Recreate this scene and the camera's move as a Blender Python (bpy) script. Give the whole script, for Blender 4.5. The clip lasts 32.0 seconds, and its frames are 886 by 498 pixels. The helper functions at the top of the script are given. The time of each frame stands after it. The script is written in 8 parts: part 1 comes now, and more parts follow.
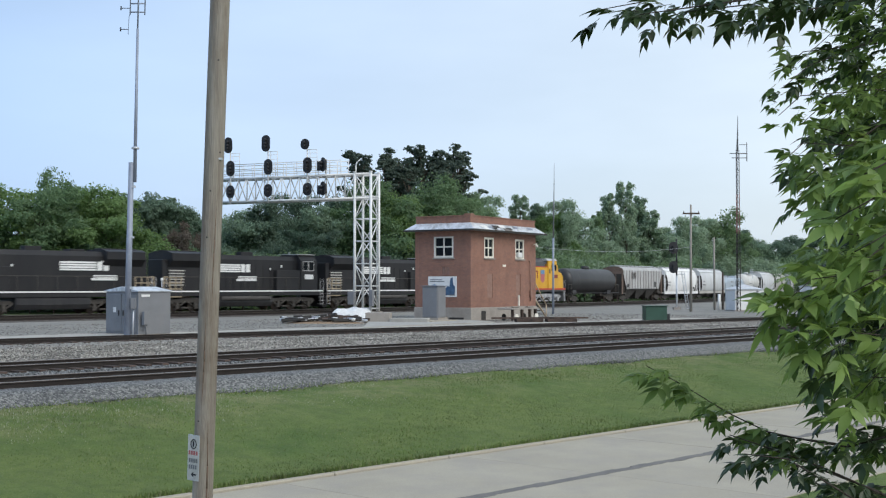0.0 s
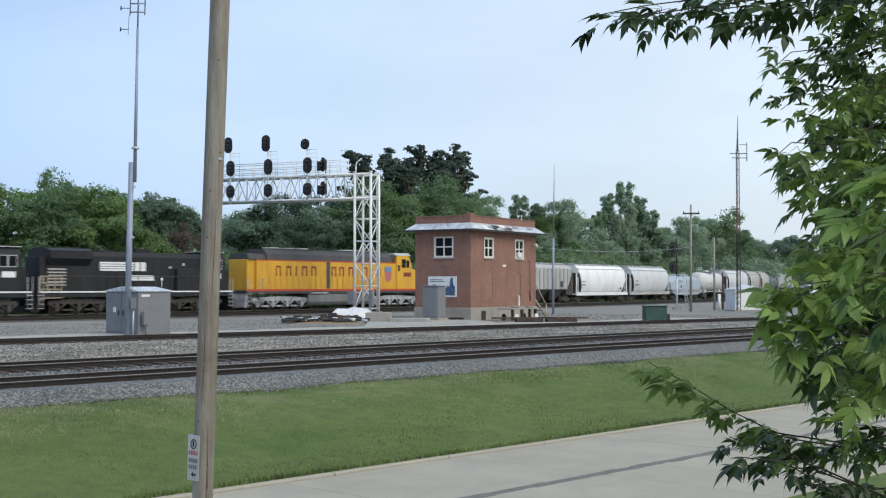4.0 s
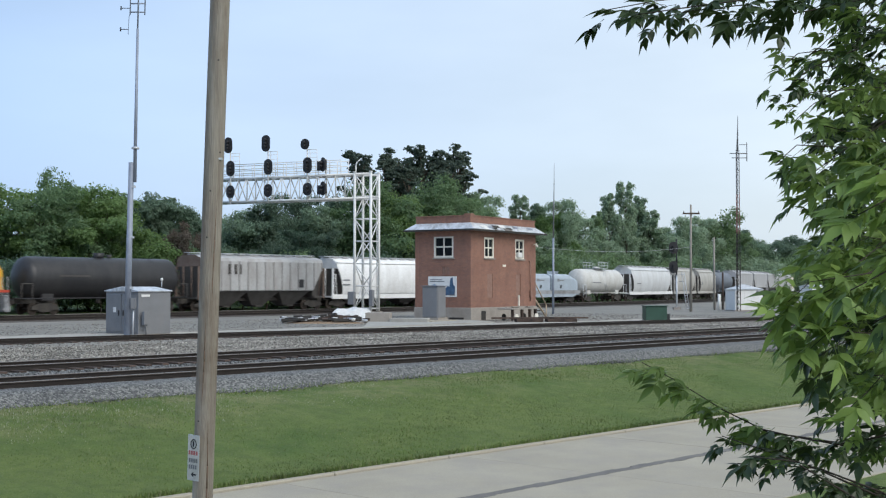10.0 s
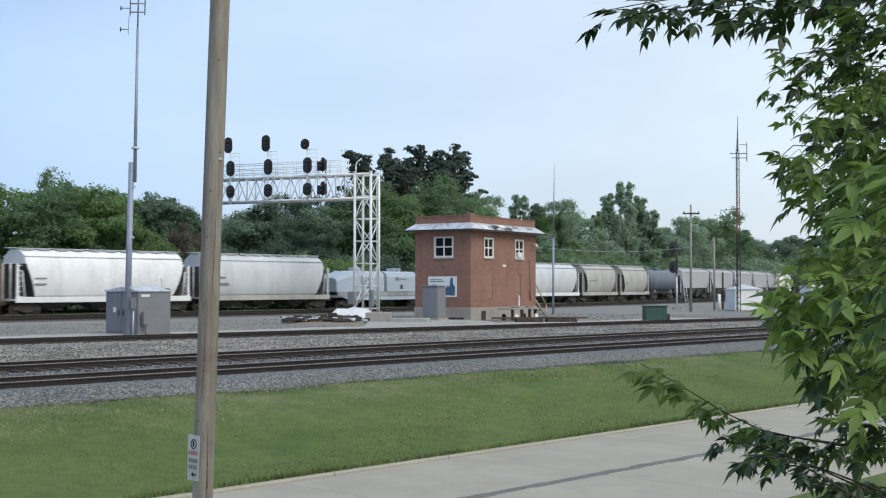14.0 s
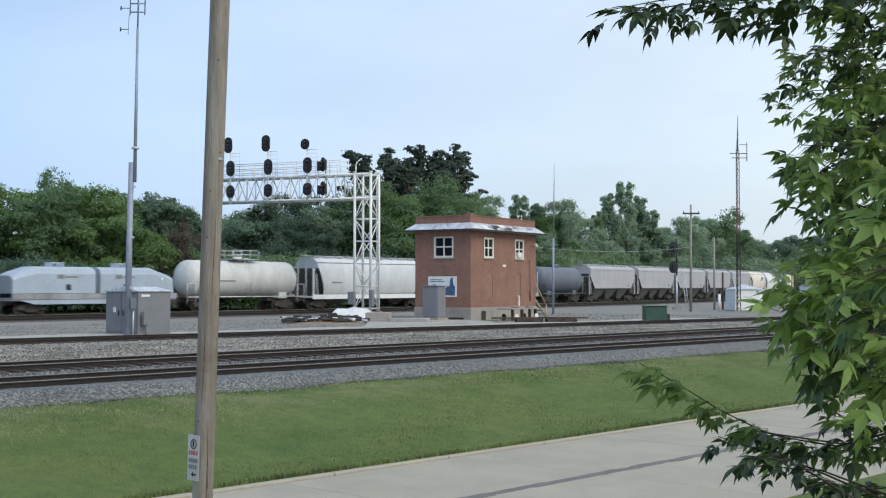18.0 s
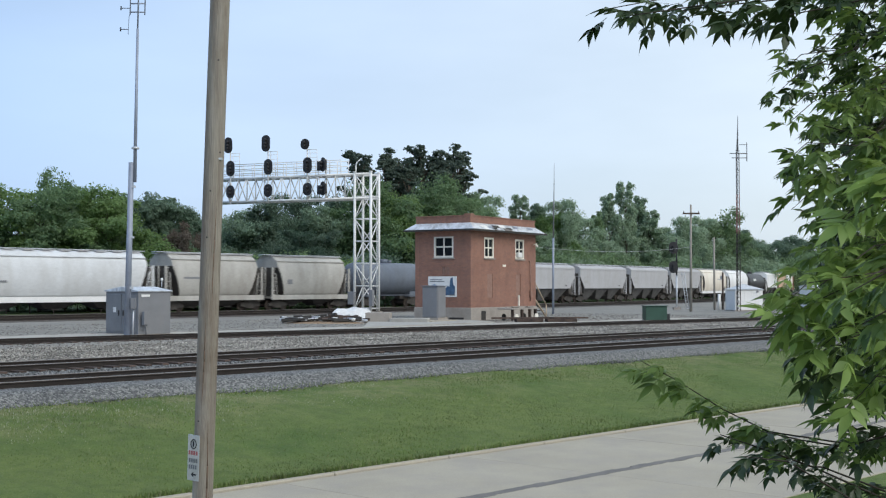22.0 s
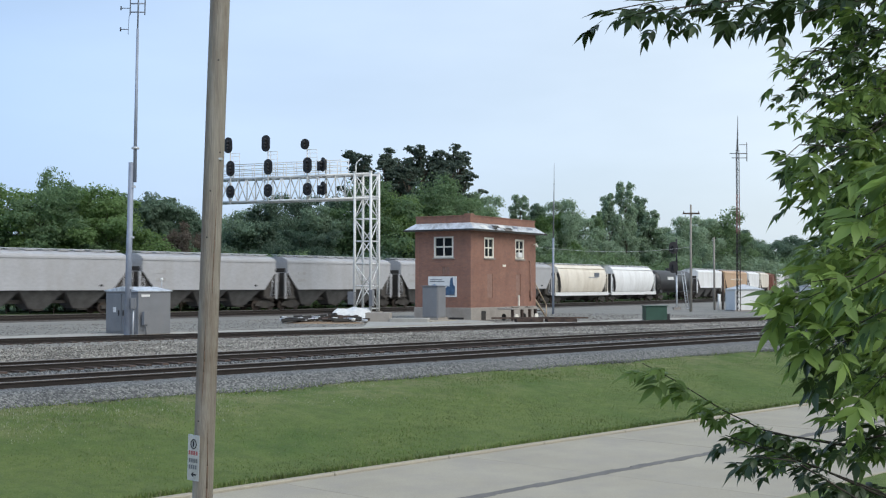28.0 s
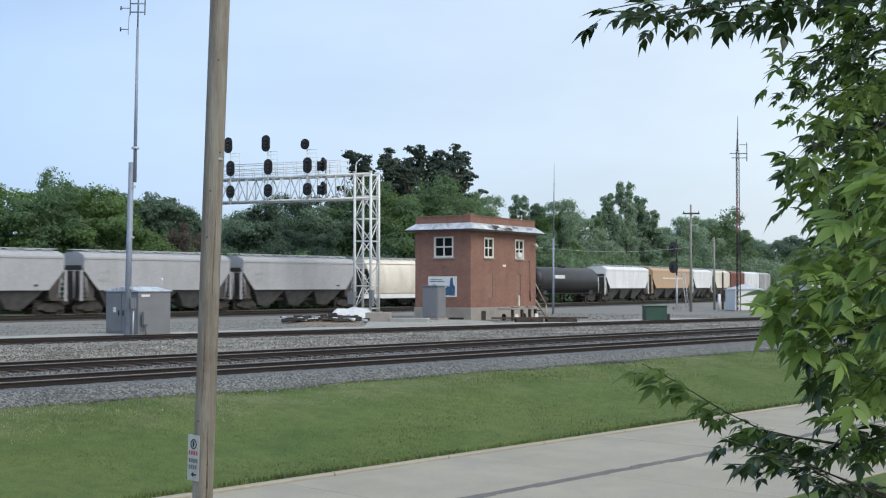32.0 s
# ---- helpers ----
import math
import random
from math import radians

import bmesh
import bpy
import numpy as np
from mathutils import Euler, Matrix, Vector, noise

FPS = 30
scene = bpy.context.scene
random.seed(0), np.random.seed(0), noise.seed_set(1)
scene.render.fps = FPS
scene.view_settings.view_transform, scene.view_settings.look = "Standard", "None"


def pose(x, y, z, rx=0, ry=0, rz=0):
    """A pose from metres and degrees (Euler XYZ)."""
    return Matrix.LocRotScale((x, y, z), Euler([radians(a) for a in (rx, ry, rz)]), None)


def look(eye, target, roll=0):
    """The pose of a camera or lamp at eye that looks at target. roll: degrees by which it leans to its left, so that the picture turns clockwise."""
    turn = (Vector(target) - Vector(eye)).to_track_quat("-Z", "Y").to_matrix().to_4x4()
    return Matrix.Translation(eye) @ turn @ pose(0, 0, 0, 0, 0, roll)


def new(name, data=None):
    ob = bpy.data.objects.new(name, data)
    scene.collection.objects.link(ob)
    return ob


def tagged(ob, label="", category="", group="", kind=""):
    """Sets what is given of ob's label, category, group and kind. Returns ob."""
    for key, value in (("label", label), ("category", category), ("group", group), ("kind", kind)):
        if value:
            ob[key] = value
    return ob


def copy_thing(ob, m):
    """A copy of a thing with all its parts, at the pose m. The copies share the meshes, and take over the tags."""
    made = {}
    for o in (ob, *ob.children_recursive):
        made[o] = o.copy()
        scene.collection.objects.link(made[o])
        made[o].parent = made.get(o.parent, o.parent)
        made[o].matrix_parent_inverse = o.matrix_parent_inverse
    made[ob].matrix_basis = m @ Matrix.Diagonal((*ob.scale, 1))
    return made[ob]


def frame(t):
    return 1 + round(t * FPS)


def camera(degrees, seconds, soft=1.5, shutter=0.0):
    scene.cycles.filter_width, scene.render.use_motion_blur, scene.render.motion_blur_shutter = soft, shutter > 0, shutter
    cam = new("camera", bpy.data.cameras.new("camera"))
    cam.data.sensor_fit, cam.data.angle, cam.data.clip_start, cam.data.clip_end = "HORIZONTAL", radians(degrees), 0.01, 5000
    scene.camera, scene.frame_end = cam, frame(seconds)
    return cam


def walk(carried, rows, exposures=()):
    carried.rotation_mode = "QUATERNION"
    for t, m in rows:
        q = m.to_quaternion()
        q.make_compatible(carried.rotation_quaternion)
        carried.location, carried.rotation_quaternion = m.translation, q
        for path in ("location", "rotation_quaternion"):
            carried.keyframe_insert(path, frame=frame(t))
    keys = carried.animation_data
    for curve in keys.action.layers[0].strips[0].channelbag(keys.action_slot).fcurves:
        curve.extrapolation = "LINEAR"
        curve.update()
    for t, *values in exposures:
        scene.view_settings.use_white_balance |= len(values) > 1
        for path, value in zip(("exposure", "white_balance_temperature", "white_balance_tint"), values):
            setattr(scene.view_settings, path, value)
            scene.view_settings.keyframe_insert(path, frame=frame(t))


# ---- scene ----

# ------------------------------------------------------------------ camera
EYE = (0.0, 0.0, 3.0)
cam = camera(39.23, 32.0, soft=1.2, shutter=0.9)
VIEW = look(EYE, (0, 100, 3.0 + 2.9545))
walk(cam, [(0.0, VIEW), (32.0, VIEW)])

# ------------------------------------------------------------------ light
SUN_ELEV, SUN_AZ = 42.0, 138.0          # azimuth clockwise from the view direction
world = bpy.data.worlds.new("sky")
scene.world = world
world.use_nodes = True
wn, wl = world.node_tree.nodes, world.node_tree.links
wn.clear()
w_out = wn.new("ShaderNodeOutputWorld")
w_bg = wn.new("ShaderNodeBackground")
w_sky = wn.new("ShaderNodeTexSky")
w_sky.sky_type, w_sky.sun_disc = "NISHITA", False
w_sky.sun_elevation, w_sky.sun_rotation = radians(SUN_ELEV), radians(SUN_AZ)
w_sky.air_density, w_sky.dust_density, w_sky.ozone_density = 1.0, 2.0, 1.5
w_tc = wn.new("ShaderNodeTexCoord")
w_map = wn.new("ShaderNodeMapping")
w_map.inputs["Scale"].default_value = (1.2, 1.2, 4.0)
w_noise = wn.new("ShaderNodeTexNoise")
w_noise.inputs["Scale"].default_value = 1.6
w_noise.inputs["Detail"].default_value = 5.0
w_ramp = wn.new("ShaderNodeMapRange")
w_ramp.inputs["From Min"].default_value, w_ramp.inputs["From Max"].default_value = 0.3, 0.75
w_ramp.inputs["To Min"].default_value, w_ramp.inputs["To Max"].default_value = 0.55, 0.95
w_mix = wn.new("ShaderNodeMix")
w_mix.data_type = "RGBA"
w_sep = wn.new("ShaderNodeSeparateXYZ")
w_side = wn.new("ShaderNodeMapRange")
w_side.inputs["From Min"].default_value, w_side.inputs["From Max"].default_value = -0.45, 0.35
w_cloud = wn.new("ShaderNodeMix")                        # thin high cloud, whiter to one side
w_cloud.data_type = "RGBA"
w_cloud.inputs["A"].default_value, w_cloud.inputs["B"].default_value = (4.45, 6.5, 10.0, 1), (8.75, 9.87, 10.8, 1)
wl.new(w_tc.outputs["Generated"], w_sep.inputs["Vector"])
wl.new(w_sep.outputs["X"], w_side.inputs["Value"])
wl.new(w_side.outputs["Result"], w_cloud.inputs["Factor"])
wl.new(w_cloud.outputs["Result"], w_mix.inputs["B"])
wl.new(w_tc.outputs["Generated"], w_map.inputs["Vector"])
wl.new(w_map.outputs["Vector"], w_noise.inputs["Vector"])
wl.new(w_noise.outputs["Fac"], w_ramp.inputs["Value"])
wl.new(w_ramp.outputs["Result"], w_mix.inputs["Factor"])
wl.new(w_sky.outputs["Color"], w_mix.inputs["A"])
wl.new(w_mix.outputs["Result"], w_bg.inputs["Color"])
w_bg.inputs["Strength"].default_value = 0.11
wl.new(w_bg.outputs["Background"], w_out.inputs["Surface"])

sun_data = bpy.data.lights.new("sun", "SUN")
sun_data.energy, sun_data.angle, sun_data.color = 1.8, radians(35), (1.0, 0.975, 0.94)
sun = new("sun", sun_data)
_e, _a = radians(SUN_ELEV), radians(SUN_AZ)
sun.matrix_world = look((math.cos(_e) * math.sin(_a) * 50, math.cos(_e) * math.cos(_a) * 50, math.sin(_e) * 50), (0, 0, 0))
scene.view_settings.exposure = 0.0


# ------------------------------------------------------------------ mesh tools
class Shape:
    """Collects faces for one mesh."""

    def __init__(self):
        self.v, self.f, self.s = [], [], []

    def add(self, verts, faces, smooth=False):
        n = len(self.v)
        self.v += [tuple(p) for p in verts]
        for q in faces:
            self.f.append(tuple(i + n for i in q))
            self.s.append(smooth)
        return self

    def box(self, x, y, z, sx, sy, sz, m=None):
        c = [Vector((x + a * sx / 2, y + b * sy / 2, z + d * sz / 2)) for a, b, d in
             ((-1, -1, -1), (1, -1, -1), (1, 1, -1), (-1, 1, -1), (-1, -1, 1), (1, -1, 1), (1, 1, 1), (-1, 1, 1))]
        if m is not None:
            c = [m @ p for p in c]
        return self.add(c, ((0, 3, 2, 1), (4, 5, 6, 7), (0, 1, 5, 4), (1, 2, 6, 5), (2, 3, 7, 6), (3, 0, 4, 7)))

    def span(self, x0, x1, y0, y1, z0, z1):
        return self.box((x0 + x1) / 2, (y0 + y1) / 2, (z0 + z1) / 2, x1 - x0, y1 - y0, z1 - z0)

    def tube(self, p0, p1, r0, r1=None, n=8, smooth=True):
        p0, p1 = Vector(p0), Vector(p1)
        r1 = r0 if r1 is None else r1
        ax = (p1 - p0).normalized()
        a = ax.orthogonal().normalized()
        b = ax.cross(a)
        ring = [(math.cos(2 * math.pi * i / n), math.sin(2 * math.pi * i / n)) for i in range(n)]
        vs = [p0 + (a * c + b * s) * r0 for c, s in ring] + [p1 + (a * c + b * s) * r1 for c, s in ring]
        k = len(self.v)
        self.add(vs, [(i, (i + 1) % n, n + (i + 1) % n, n + i) for i in range(n)], smooth)
        self.f += [tuple(k + i for i in range(n - 1, -1, -1)), tuple(k + n + i for i in range(n))]
        self.s += [False, False]
        return self

    def path(self, pts, r, n=6):
        for p, q in zip(pts, pts[1:]):
            self.tube(p, q, r, r, n)
        return self

    def loft(self, rings, smooth=True, caps=True):
        n, k = len(rings[0]), len(self.v)
        for i, ring in enumerate(rings):
            self.v += [tuple(p) for p in ring]
        for i in range(len(rings) - 1):
            for j in range(n):
                self.f.append((k + i * n + j, k + i * n + (j + 1) % n, k + (i + 1) * n + (j + 1) % n, k + (i + 1) * n + j))
                self.s.append(smooth)
        if caps:
            self.f.append(tuple(k + j for j in range(n - 1, -1, -1)))
            self.f.append(tuple(k + (len(rings) - 1) * n + j for j in range(n)))
            self.s += [False, False]
        return self

    def prism(self, prof, x0, x1, smooth=False, caps=True):
        """A (y, z) profile drawn out along x."""
        return self.loft([[(x0, y, z) for y, z in prof], [(x1, y, z) for y, z in prof]], smooth, caps)

    def prism_y(self, prof, y0, y1, smooth=False):
        """An (x, z) profile drawn out along y."""
        return self.loft([[(x, y0, z) for x, z in prof], [(x, y1, z) for x, z in prof]], smooth)

    def mesh(self, name, material, bevel=0.0):
        me = bpy.data.meshes.new(name)
        me.from_pydata(self.v, [], self.f)
        me.polygons.foreach_set("use_smooth", self.s)
        bm = bmesh.new()
        bm.from_mesh(me)
        bmesh.ops.recalc_face_normals(bm, faces=bm.faces)
        if bevel:
            sharp = [e for e in bm.edges if len(e.link_faces) == 2 and e.calc_face_angle(0) > 0.6]
            bmesh.ops.bevel(bm, geom=sharp, offset=bevel, segments=1, profile=0.5, affect="EDGES", clamp_overlap=True)
        bm.to_mesh(me)
        bm.free()
        me.materials.append(material)
        return me


def part(name, shape, material, parent=None, label="", bevel=0.0, m=None):
    """One mesh object; shape is a Shape or ready mesh data."""
    me = shape.mesh(name, material, bevel) if isinstance(shape, Shape) else shape
    ob = new(name, me)
    if parent is not None:
        ob.parent = parent
    if m is not None:
        ob.matrix_basis = m
    if label:
        ob["label"] = label
    return ob


def thing(name, m, label, category, group="", kind=""):
    ob = new(name)
    ob.empty_display_size = 0.3
    ob.matrix_basis = m
    return tagged(ob, label, category, group, kind)


# ------------------------------------------------------------------ materials
def material(name, col, col2=None, scale=2.0, rough=0.7, metal=0.0, bump=0.15, fine=30.0, stretch=(1, 1, 1), vary=0.0, dirt=None, dirt_amt=0.0, dirt_scale=0.8, spec=0.4):
    """Paint, metal, wood or stone: broad tone change, fine grain with relief, and dirt stains."""
    mt = bpy.data.materials.new(name)
    mt.use_nodes = True
    nt = mt.node_tree
    N, L = nt.nodes, nt.links
    bs = N["Principled BSDF"]
    tc = N.new("ShaderNodeTexCoord")
    mp = N.new("ShaderNodeMapping")
    mp.inputs["Scale"].default_value = stretch
    L.new(tc.outputs["Object"], mp.inputs["Vector"])
    big = N.new("ShaderNodeTexNoise")
    big.inputs["Scale"].default_value, big.inputs["Detail"].default_value, big.inputs["Roughness"].default_value = scale, 5, 0.6
    small = N.new("ShaderNodeTexNoise")
    small.inputs["Scale"].default_value, small.inputs["Detail"].default_value = fine, 3
    L.new(mp.outputs["Vector"], big.inputs["Vector"])
    L.new(mp.outputs["Vector"], small.inputs["Vector"])
    col2 = col2 or tuple(c * 0.75 for c in col)
    mr = N.new("ShaderNodeMapRange")
    mr.inputs["From Min"].default_value, mr.inputs["From Max"].default_value = 0.3, 0.7
    L.new(big.outputs["Fac"], mr.inputs["Value"])
    mx = N.new("ShaderNodeMix")
    mx.data_type = "RGBA"
    mx.inputs["A"].default_value, mx.inputs["B"].default_value = (*col, 1), (*col2, 1)
    L.new(mr.outputs["Result"], mx.inputs["Factor"])
    out = mx.outputs["Result"]
    g = N.new("ShaderNodeMapRange")
    g.inputs["From Min"].default_value, g.inputs["From Max"].default_value = 0.25, 0.75
    g.inputs["To Min"].default_value, g.inputs["To Max"].default_value = 0.86, 1.12
    L.new(small.outputs["Fac"], g.inputs["Value"])
    mul = N.new("ShaderNodeVectorMath")
    mul.operation = "SCALE"
    L.new(out, mul.inputs[0])
    L.new(g.outputs["Result"], mul.inputs["Scale"])
    out = mul.outputs["Vector"]
    if dirt:
        dn = N.new("ShaderNodeTexNoise")
        dn.inputs["Scale"].default_value, dn.inputs["Detail"].default_value, dn.inputs["Roughness"].default_value = dirt_scale, 7, 0.7
        dm = N.new("ShaderNodeMapping")
        dm.inputs["Scale"].default_value = (1.6, 1.6, 0.45)
        L.new(tc.outputs["Object"], dm.inputs["Vector"])
        L.new(dm.outputs["Vector"], dn.inputs["Vector"])
        dr = N.new("ShaderNodeMapRange")
        dr.inputs["From Min"].default_value, dr.inputs["From Max"].default_value = 0.45, 0.72
        dr.inputs["To Max"].default_value = dirt_amt
        L.new(dn.outputs["Fac"], dr.inputs["Value"])
        dx = N.new("ShaderNodeMix")
        dx.data_type = "RGBA"
        dx.inputs["B"].default_value = (*dirt, 1)
        L.new(dr.outputs["Result"], dx.inputs["Factor"])
        L.new(out, dx.inputs["A"])
        out = dx.outputs["Result"]
    if vary:
        oi = N.new("ShaderNodeObjectInfo")
        vr = N.new("ShaderNodeMapRange")
        vr.inputs["To Min"].default_value, vr.inputs["To Max"].default_value = 1 - vary, 1 + vary
        L.new(oi.outputs["Random"], vr.inputs["Value"])
        vm = N.new("ShaderNodeVectorMath")
        vm.operation = "SCALE"
        L.new(out, vm.inputs[0])
        L.new(vr.outputs["Result"], vm.inputs["Scale"])
        out = vm.outputs["Vector"]
    L.new(out, bs.inputs["Base Color"])
    rr = N.new("ShaderNodeMapRange")
    rr.inputs["To Min"].default_value, rr.inputs["To Max"].default_value = max(0.02, rough - 0.1), min(1, rough + 0.1)
    L.new(big.outputs["Fac"], rr.inputs["Value"])
    L.new(rr.outputs["Result"], bs.inputs["Roughness"])
    bs.inputs["Metallic"].default_value = metal
    bs.inputs["Specular IOR Level"].default_value = spec
    if bump:
        bp = N.new("ShaderNodeBump")
        bp.inputs["Strength"].default_value = bump
        bp.inputs["Distance"].default_value = 0.02
        L.new(small.outputs["Fac"], bp.inputs["Height"])
        L.new(bp.outputs["Normal"], bs.inputs["Normal"])
    return mt


def brick_material(name):
    mt = material(name, (0.300, 0.158, 0.115), (0.246, 0.128, 0.095), scale=0.7, rough=0.85, bump=0.0, dirt=(0.15, 0.085, 0.065), dirt_amt=0.55)
    nt = mt.node_tree
    N, L = nt.nodes, nt.links
    bs = N["Principled BSDF"]
    old = bs.inputs["Base Color"].links[0].from_socket
    tc = N.new("ShaderNodeTexCoord")
    sep = N.new("ShaderNodeSeparateXYZ")
    add = N.new("ShaderNodeMath")
    com = N.new("ShaderNodeCombineXYZ")
    L.new(tc.outputs["Object"], sep.inputs["Vector"])
    L.new(sep.outputs["X"], add.inputs[0])
    L.new(sep.outputs["Y"], add.inputs[1])
    L.new(add.outputs["Value"], com.inputs["X"])
    L.new(sep.outputs["Z"], com.inputs["Y"])
    br = N.new("ShaderNodeTexBrick")
    br.inputs["Scale"].default_value = 1.0
    br.inputs["Brick Width"].default_value, br.inputs["Row Height"].default_value, br.inputs["Mortar Size"].default_value = 0.21, 0.075, 0.006
    br.inputs["Color1"].default_value, br.inputs["Color2"].default_value, br.inputs["Mortar"].default_value = (1.1, 1.06, 1.0, 1), (0.84, 0.86, 0.9, 1), (1.1, 1.2, 1.25, 1)
    L.new(com.outputs["Vector"], br.inputs["Vector"])
    mu = N.new("ShaderNodeVectorMath")
    mu.operation = "MULTIPLY"
    L.new(old, mu.inputs[0])
    L.new(br.outputs["Color"], mu.inputs[1])
    L.new(mu.outputs["Vector"], bs.inputs["Base Color"])
    bp = N.new("ShaderNodeBump")
    bp.inputs["Strength"].default_value, bp.inputs["Distance"].default_value, bp.invert = 0.4, 0.01, True
    L.new(br.outputs["Fac"], bp.inputs["Height"])
    L.new(bp.outputs["Normal"], bs.inputs["Normal"])
    return mt


def leaf_material(name, col, col2, trans=0.35, rough=0.5, scale=0.25):
    """Two-tone leaf with light passing through; tone differs from leaf to leaf."""
    mt = bpy.data.materials.new(name)
    mt.use_nodes = True
    nt = mt.node_tree
    N, L = nt.nodes, nt.links
    bs, out = N["Principled BSDF"], N["Material Output"]
    ge = N.new("ShaderNodeNewGeometry")
    oi = N.new("ShaderNodeObjectInfo")
    tc = N.new("ShaderNodeTexCoord")
    no = N.new("ShaderNodeTexNoise")
    no.inputs["Scale"].default_value = scale
    L.new(tc.outputs["Object"], no.inputs["Vector"])
    ad = N.new("ShaderNodeMath")
    L.new(ge.outputs["Random Per Island"], ad.inputs[0])
    L.new(oi.outputs["Random"], ad.inputs[1])
    ad2 = N.new("ShaderNodeMath")
    L.new(ad.outputs["Value"], ad2.inputs[0])
    L.new(no.outputs["Fac"], ad2.inputs[1])
    dv = N.new("ShaderNodeMath")
    dv.operation = "DIVIDE"
    dv.inputs[1].default_value = 3.0
    L.new(ad2.outputs["Value"], dv.inputs[0])
    mr = N.new("ShaderNodeMapRange")
    mr.inputs["From Min"].default_value, mr.inputs["From Max"].default_value = 0.2, 0.8
    L.new(dv.outputs["Value"], mr.inputs["Value"])
    mx = N.new("ShaderNodeMix")
    mx.data_type = "RGBA"
    mx.inputs["A"].default_value, mx.inputs["B"].default_value = (*col, 1), (*col2, 1)
    L.new(mr.outputs["Result"], mx.inputs["Factor"])
    L.new(mx.outputs["Result"], bs.inputs["Base Color"])
    bs.inputs["Roughness"].default_value = rough
    bs.inputs["Specular IOR Level"].default_value = 0.3
    tr = N.new("ShaderNodeBsdfTranslucent")
    hs = N.new("ShaderNodeHueSaturation")
    hs.inputs["Value"].default_value, hs.inputs["Saturation"].default_value, hs.inputs["Hue"].default_value = 1.5, 1.05, 0.485
    L.new(mx.outputs["Result"], hs.inputs["Color"])
    L.new(hs.outputs["Color"], tr.inputs["Color"])
    ms = N.new("ShaderNodeMixShader")
    ms.inputs["Fac"].default_value = trans
    L.new(bs.outputs["BSDF"], ms.inputs[1])
    L.new(tr.outputs["BSDF"], ms.inputs[2])
    L.new(ms.outputs["Shader"], out.inputs["Surface"])
    return mt


def gravel_material(name, c1, c2, c3, size=18.0, bump=0.8):
    """Loose stone: cells of three tones with relief, over broad stains."""
    mt = bpy.data.materials.new(name)
    mt.use_nodes = True
    nt = mt.node_tree
    N, L = nt.nodes, nt.links
    bs = N["Principled BSDF"]
    tc = N.new("ShaderNodeTexCoord")
    vo = N.new("ShaderNodeTexVoronoi")
    vo.inputs["Scale"].default_value = size
    no = N.new("ShaderNodeTexNoise")
    no.inputs["Scale"].default_value, no.inputs["Detail"].default_value = 0.35, 6
    for t in (vo, no):
        L.new(tc.outputs["Object"], t.inputs["Vector"])
    sp = N.new("ShaderNodeSeparateColor")
    L.new(vo.outputs["Color"], sp.inputs["Color"])
    rp = N.new("ShaderNodeValToRGB")
    rp.color_ramp.elements[0].color, rp.color_ramp.elements[1].color = (*c1, 1), (*c3, 1)
    el = rp.color_ramp.elements.new(0.5)
    el.color = (*c2, 1)
    L.new(sp.outputs["Red"], rp.inputs["Fac"])
    mr = N.new("ShaderNodeMapRange")
    mr.inputs["From Min"].default_value, mr.inputs["From Max"].default_value = 0.3, 0.7
    mr.inputs["To Min"].default_value, mr.inputs["To Max"].default_value = 0.9, 1.1
    L.new(no.outputs["Fac"], mr.inputs["Value"])
    mu = N.new("ShaderNodeVectorMath")
    mu.operation = "SCALE"
    L.new(rp.outputs["Color"], mu.inputs[0])
    L.new(mr.outputs["Result"], mu.inputs["Scale"])
    L.new(mu.outputs["Vector"], bs.inputs["Base Color"])
    bs.inputs["Roughness"].default_value = 0.9
    bp = N.new("ShaderNodeBump")
    bp.inputs["Strength"].default_value, bp.inputs["Distance"].default_value, bp.invert = bump, 0.03, True
    L.new(vo.outputs["Distance"], bp.inputs["Height"])
    L.new(bp.outputs["Normal"], bs.inputs["Normal"])
    return mt


def glass_material(name):
    mt = bpy.data.materials.new(name)
    mt.use_nodes = True
    bs = mt.node_tree.nodes["Principled BSDF"]
    bs.inputs["Base Color"].default_value = (0.012, 0.014, 0.016, 1)
    bs.inputs["Roughness"].default_value = 0.12
    bs.inputs["Specular IOR Level"].default_value = 0.05
    return mt


M_BRICK = brick_material("red_brick")
M_CONC = material("concrete", (0.385, 0.346, 0.266), (0.328, 0.295, 0.228), scale=0.5, rough=0.85, fine=35, bump=0.2, dirt=(0.27, 0.25, 0.23), dirt_amt=0.5, dirt_scale=0.5)
M_PALECONC = material("pale_grey_concrete", (0.40, 0.385, 0.345), (0.33, 0.32, 0.29), scale=0.6, rough=0.9, fine=35, bump=0.2, dirt=(0.22, 0.21, 0.19), dirt_amt=0.5, dirt_scale=0.6)
M_PLINTH = material("weathered_concrete", (0.36, 0.33, 0.29), (0.28, 0.25, 0.22), scale=1.2, rough=0.9, fine=25, bump=0.3)
M_TAR = material("tar_seal", (0.085, 0.075, 0.065), (0.16, 0.145, 0.125), scale=3, rough=0.6, fine=30)
M_WHITE = material("white_paint", (0.78, 0.78, 0.76), (0.68, 0.68, 0.66), scale=1.5, rough=0.5, fine=40, bump=0.05)
M_CREAM = material("cream_paint", (0.80, 0.77, 0.69), (0.70, 0.66, 0.57), scale=3, rough=0.6)
M_GALV = material("galvanised_steel", (0.60, 0.62, 0.64), (0.48, 0.50, 0.53), scale=5, rough=0.45, metal=0.35, fine=60, bump=0.05)
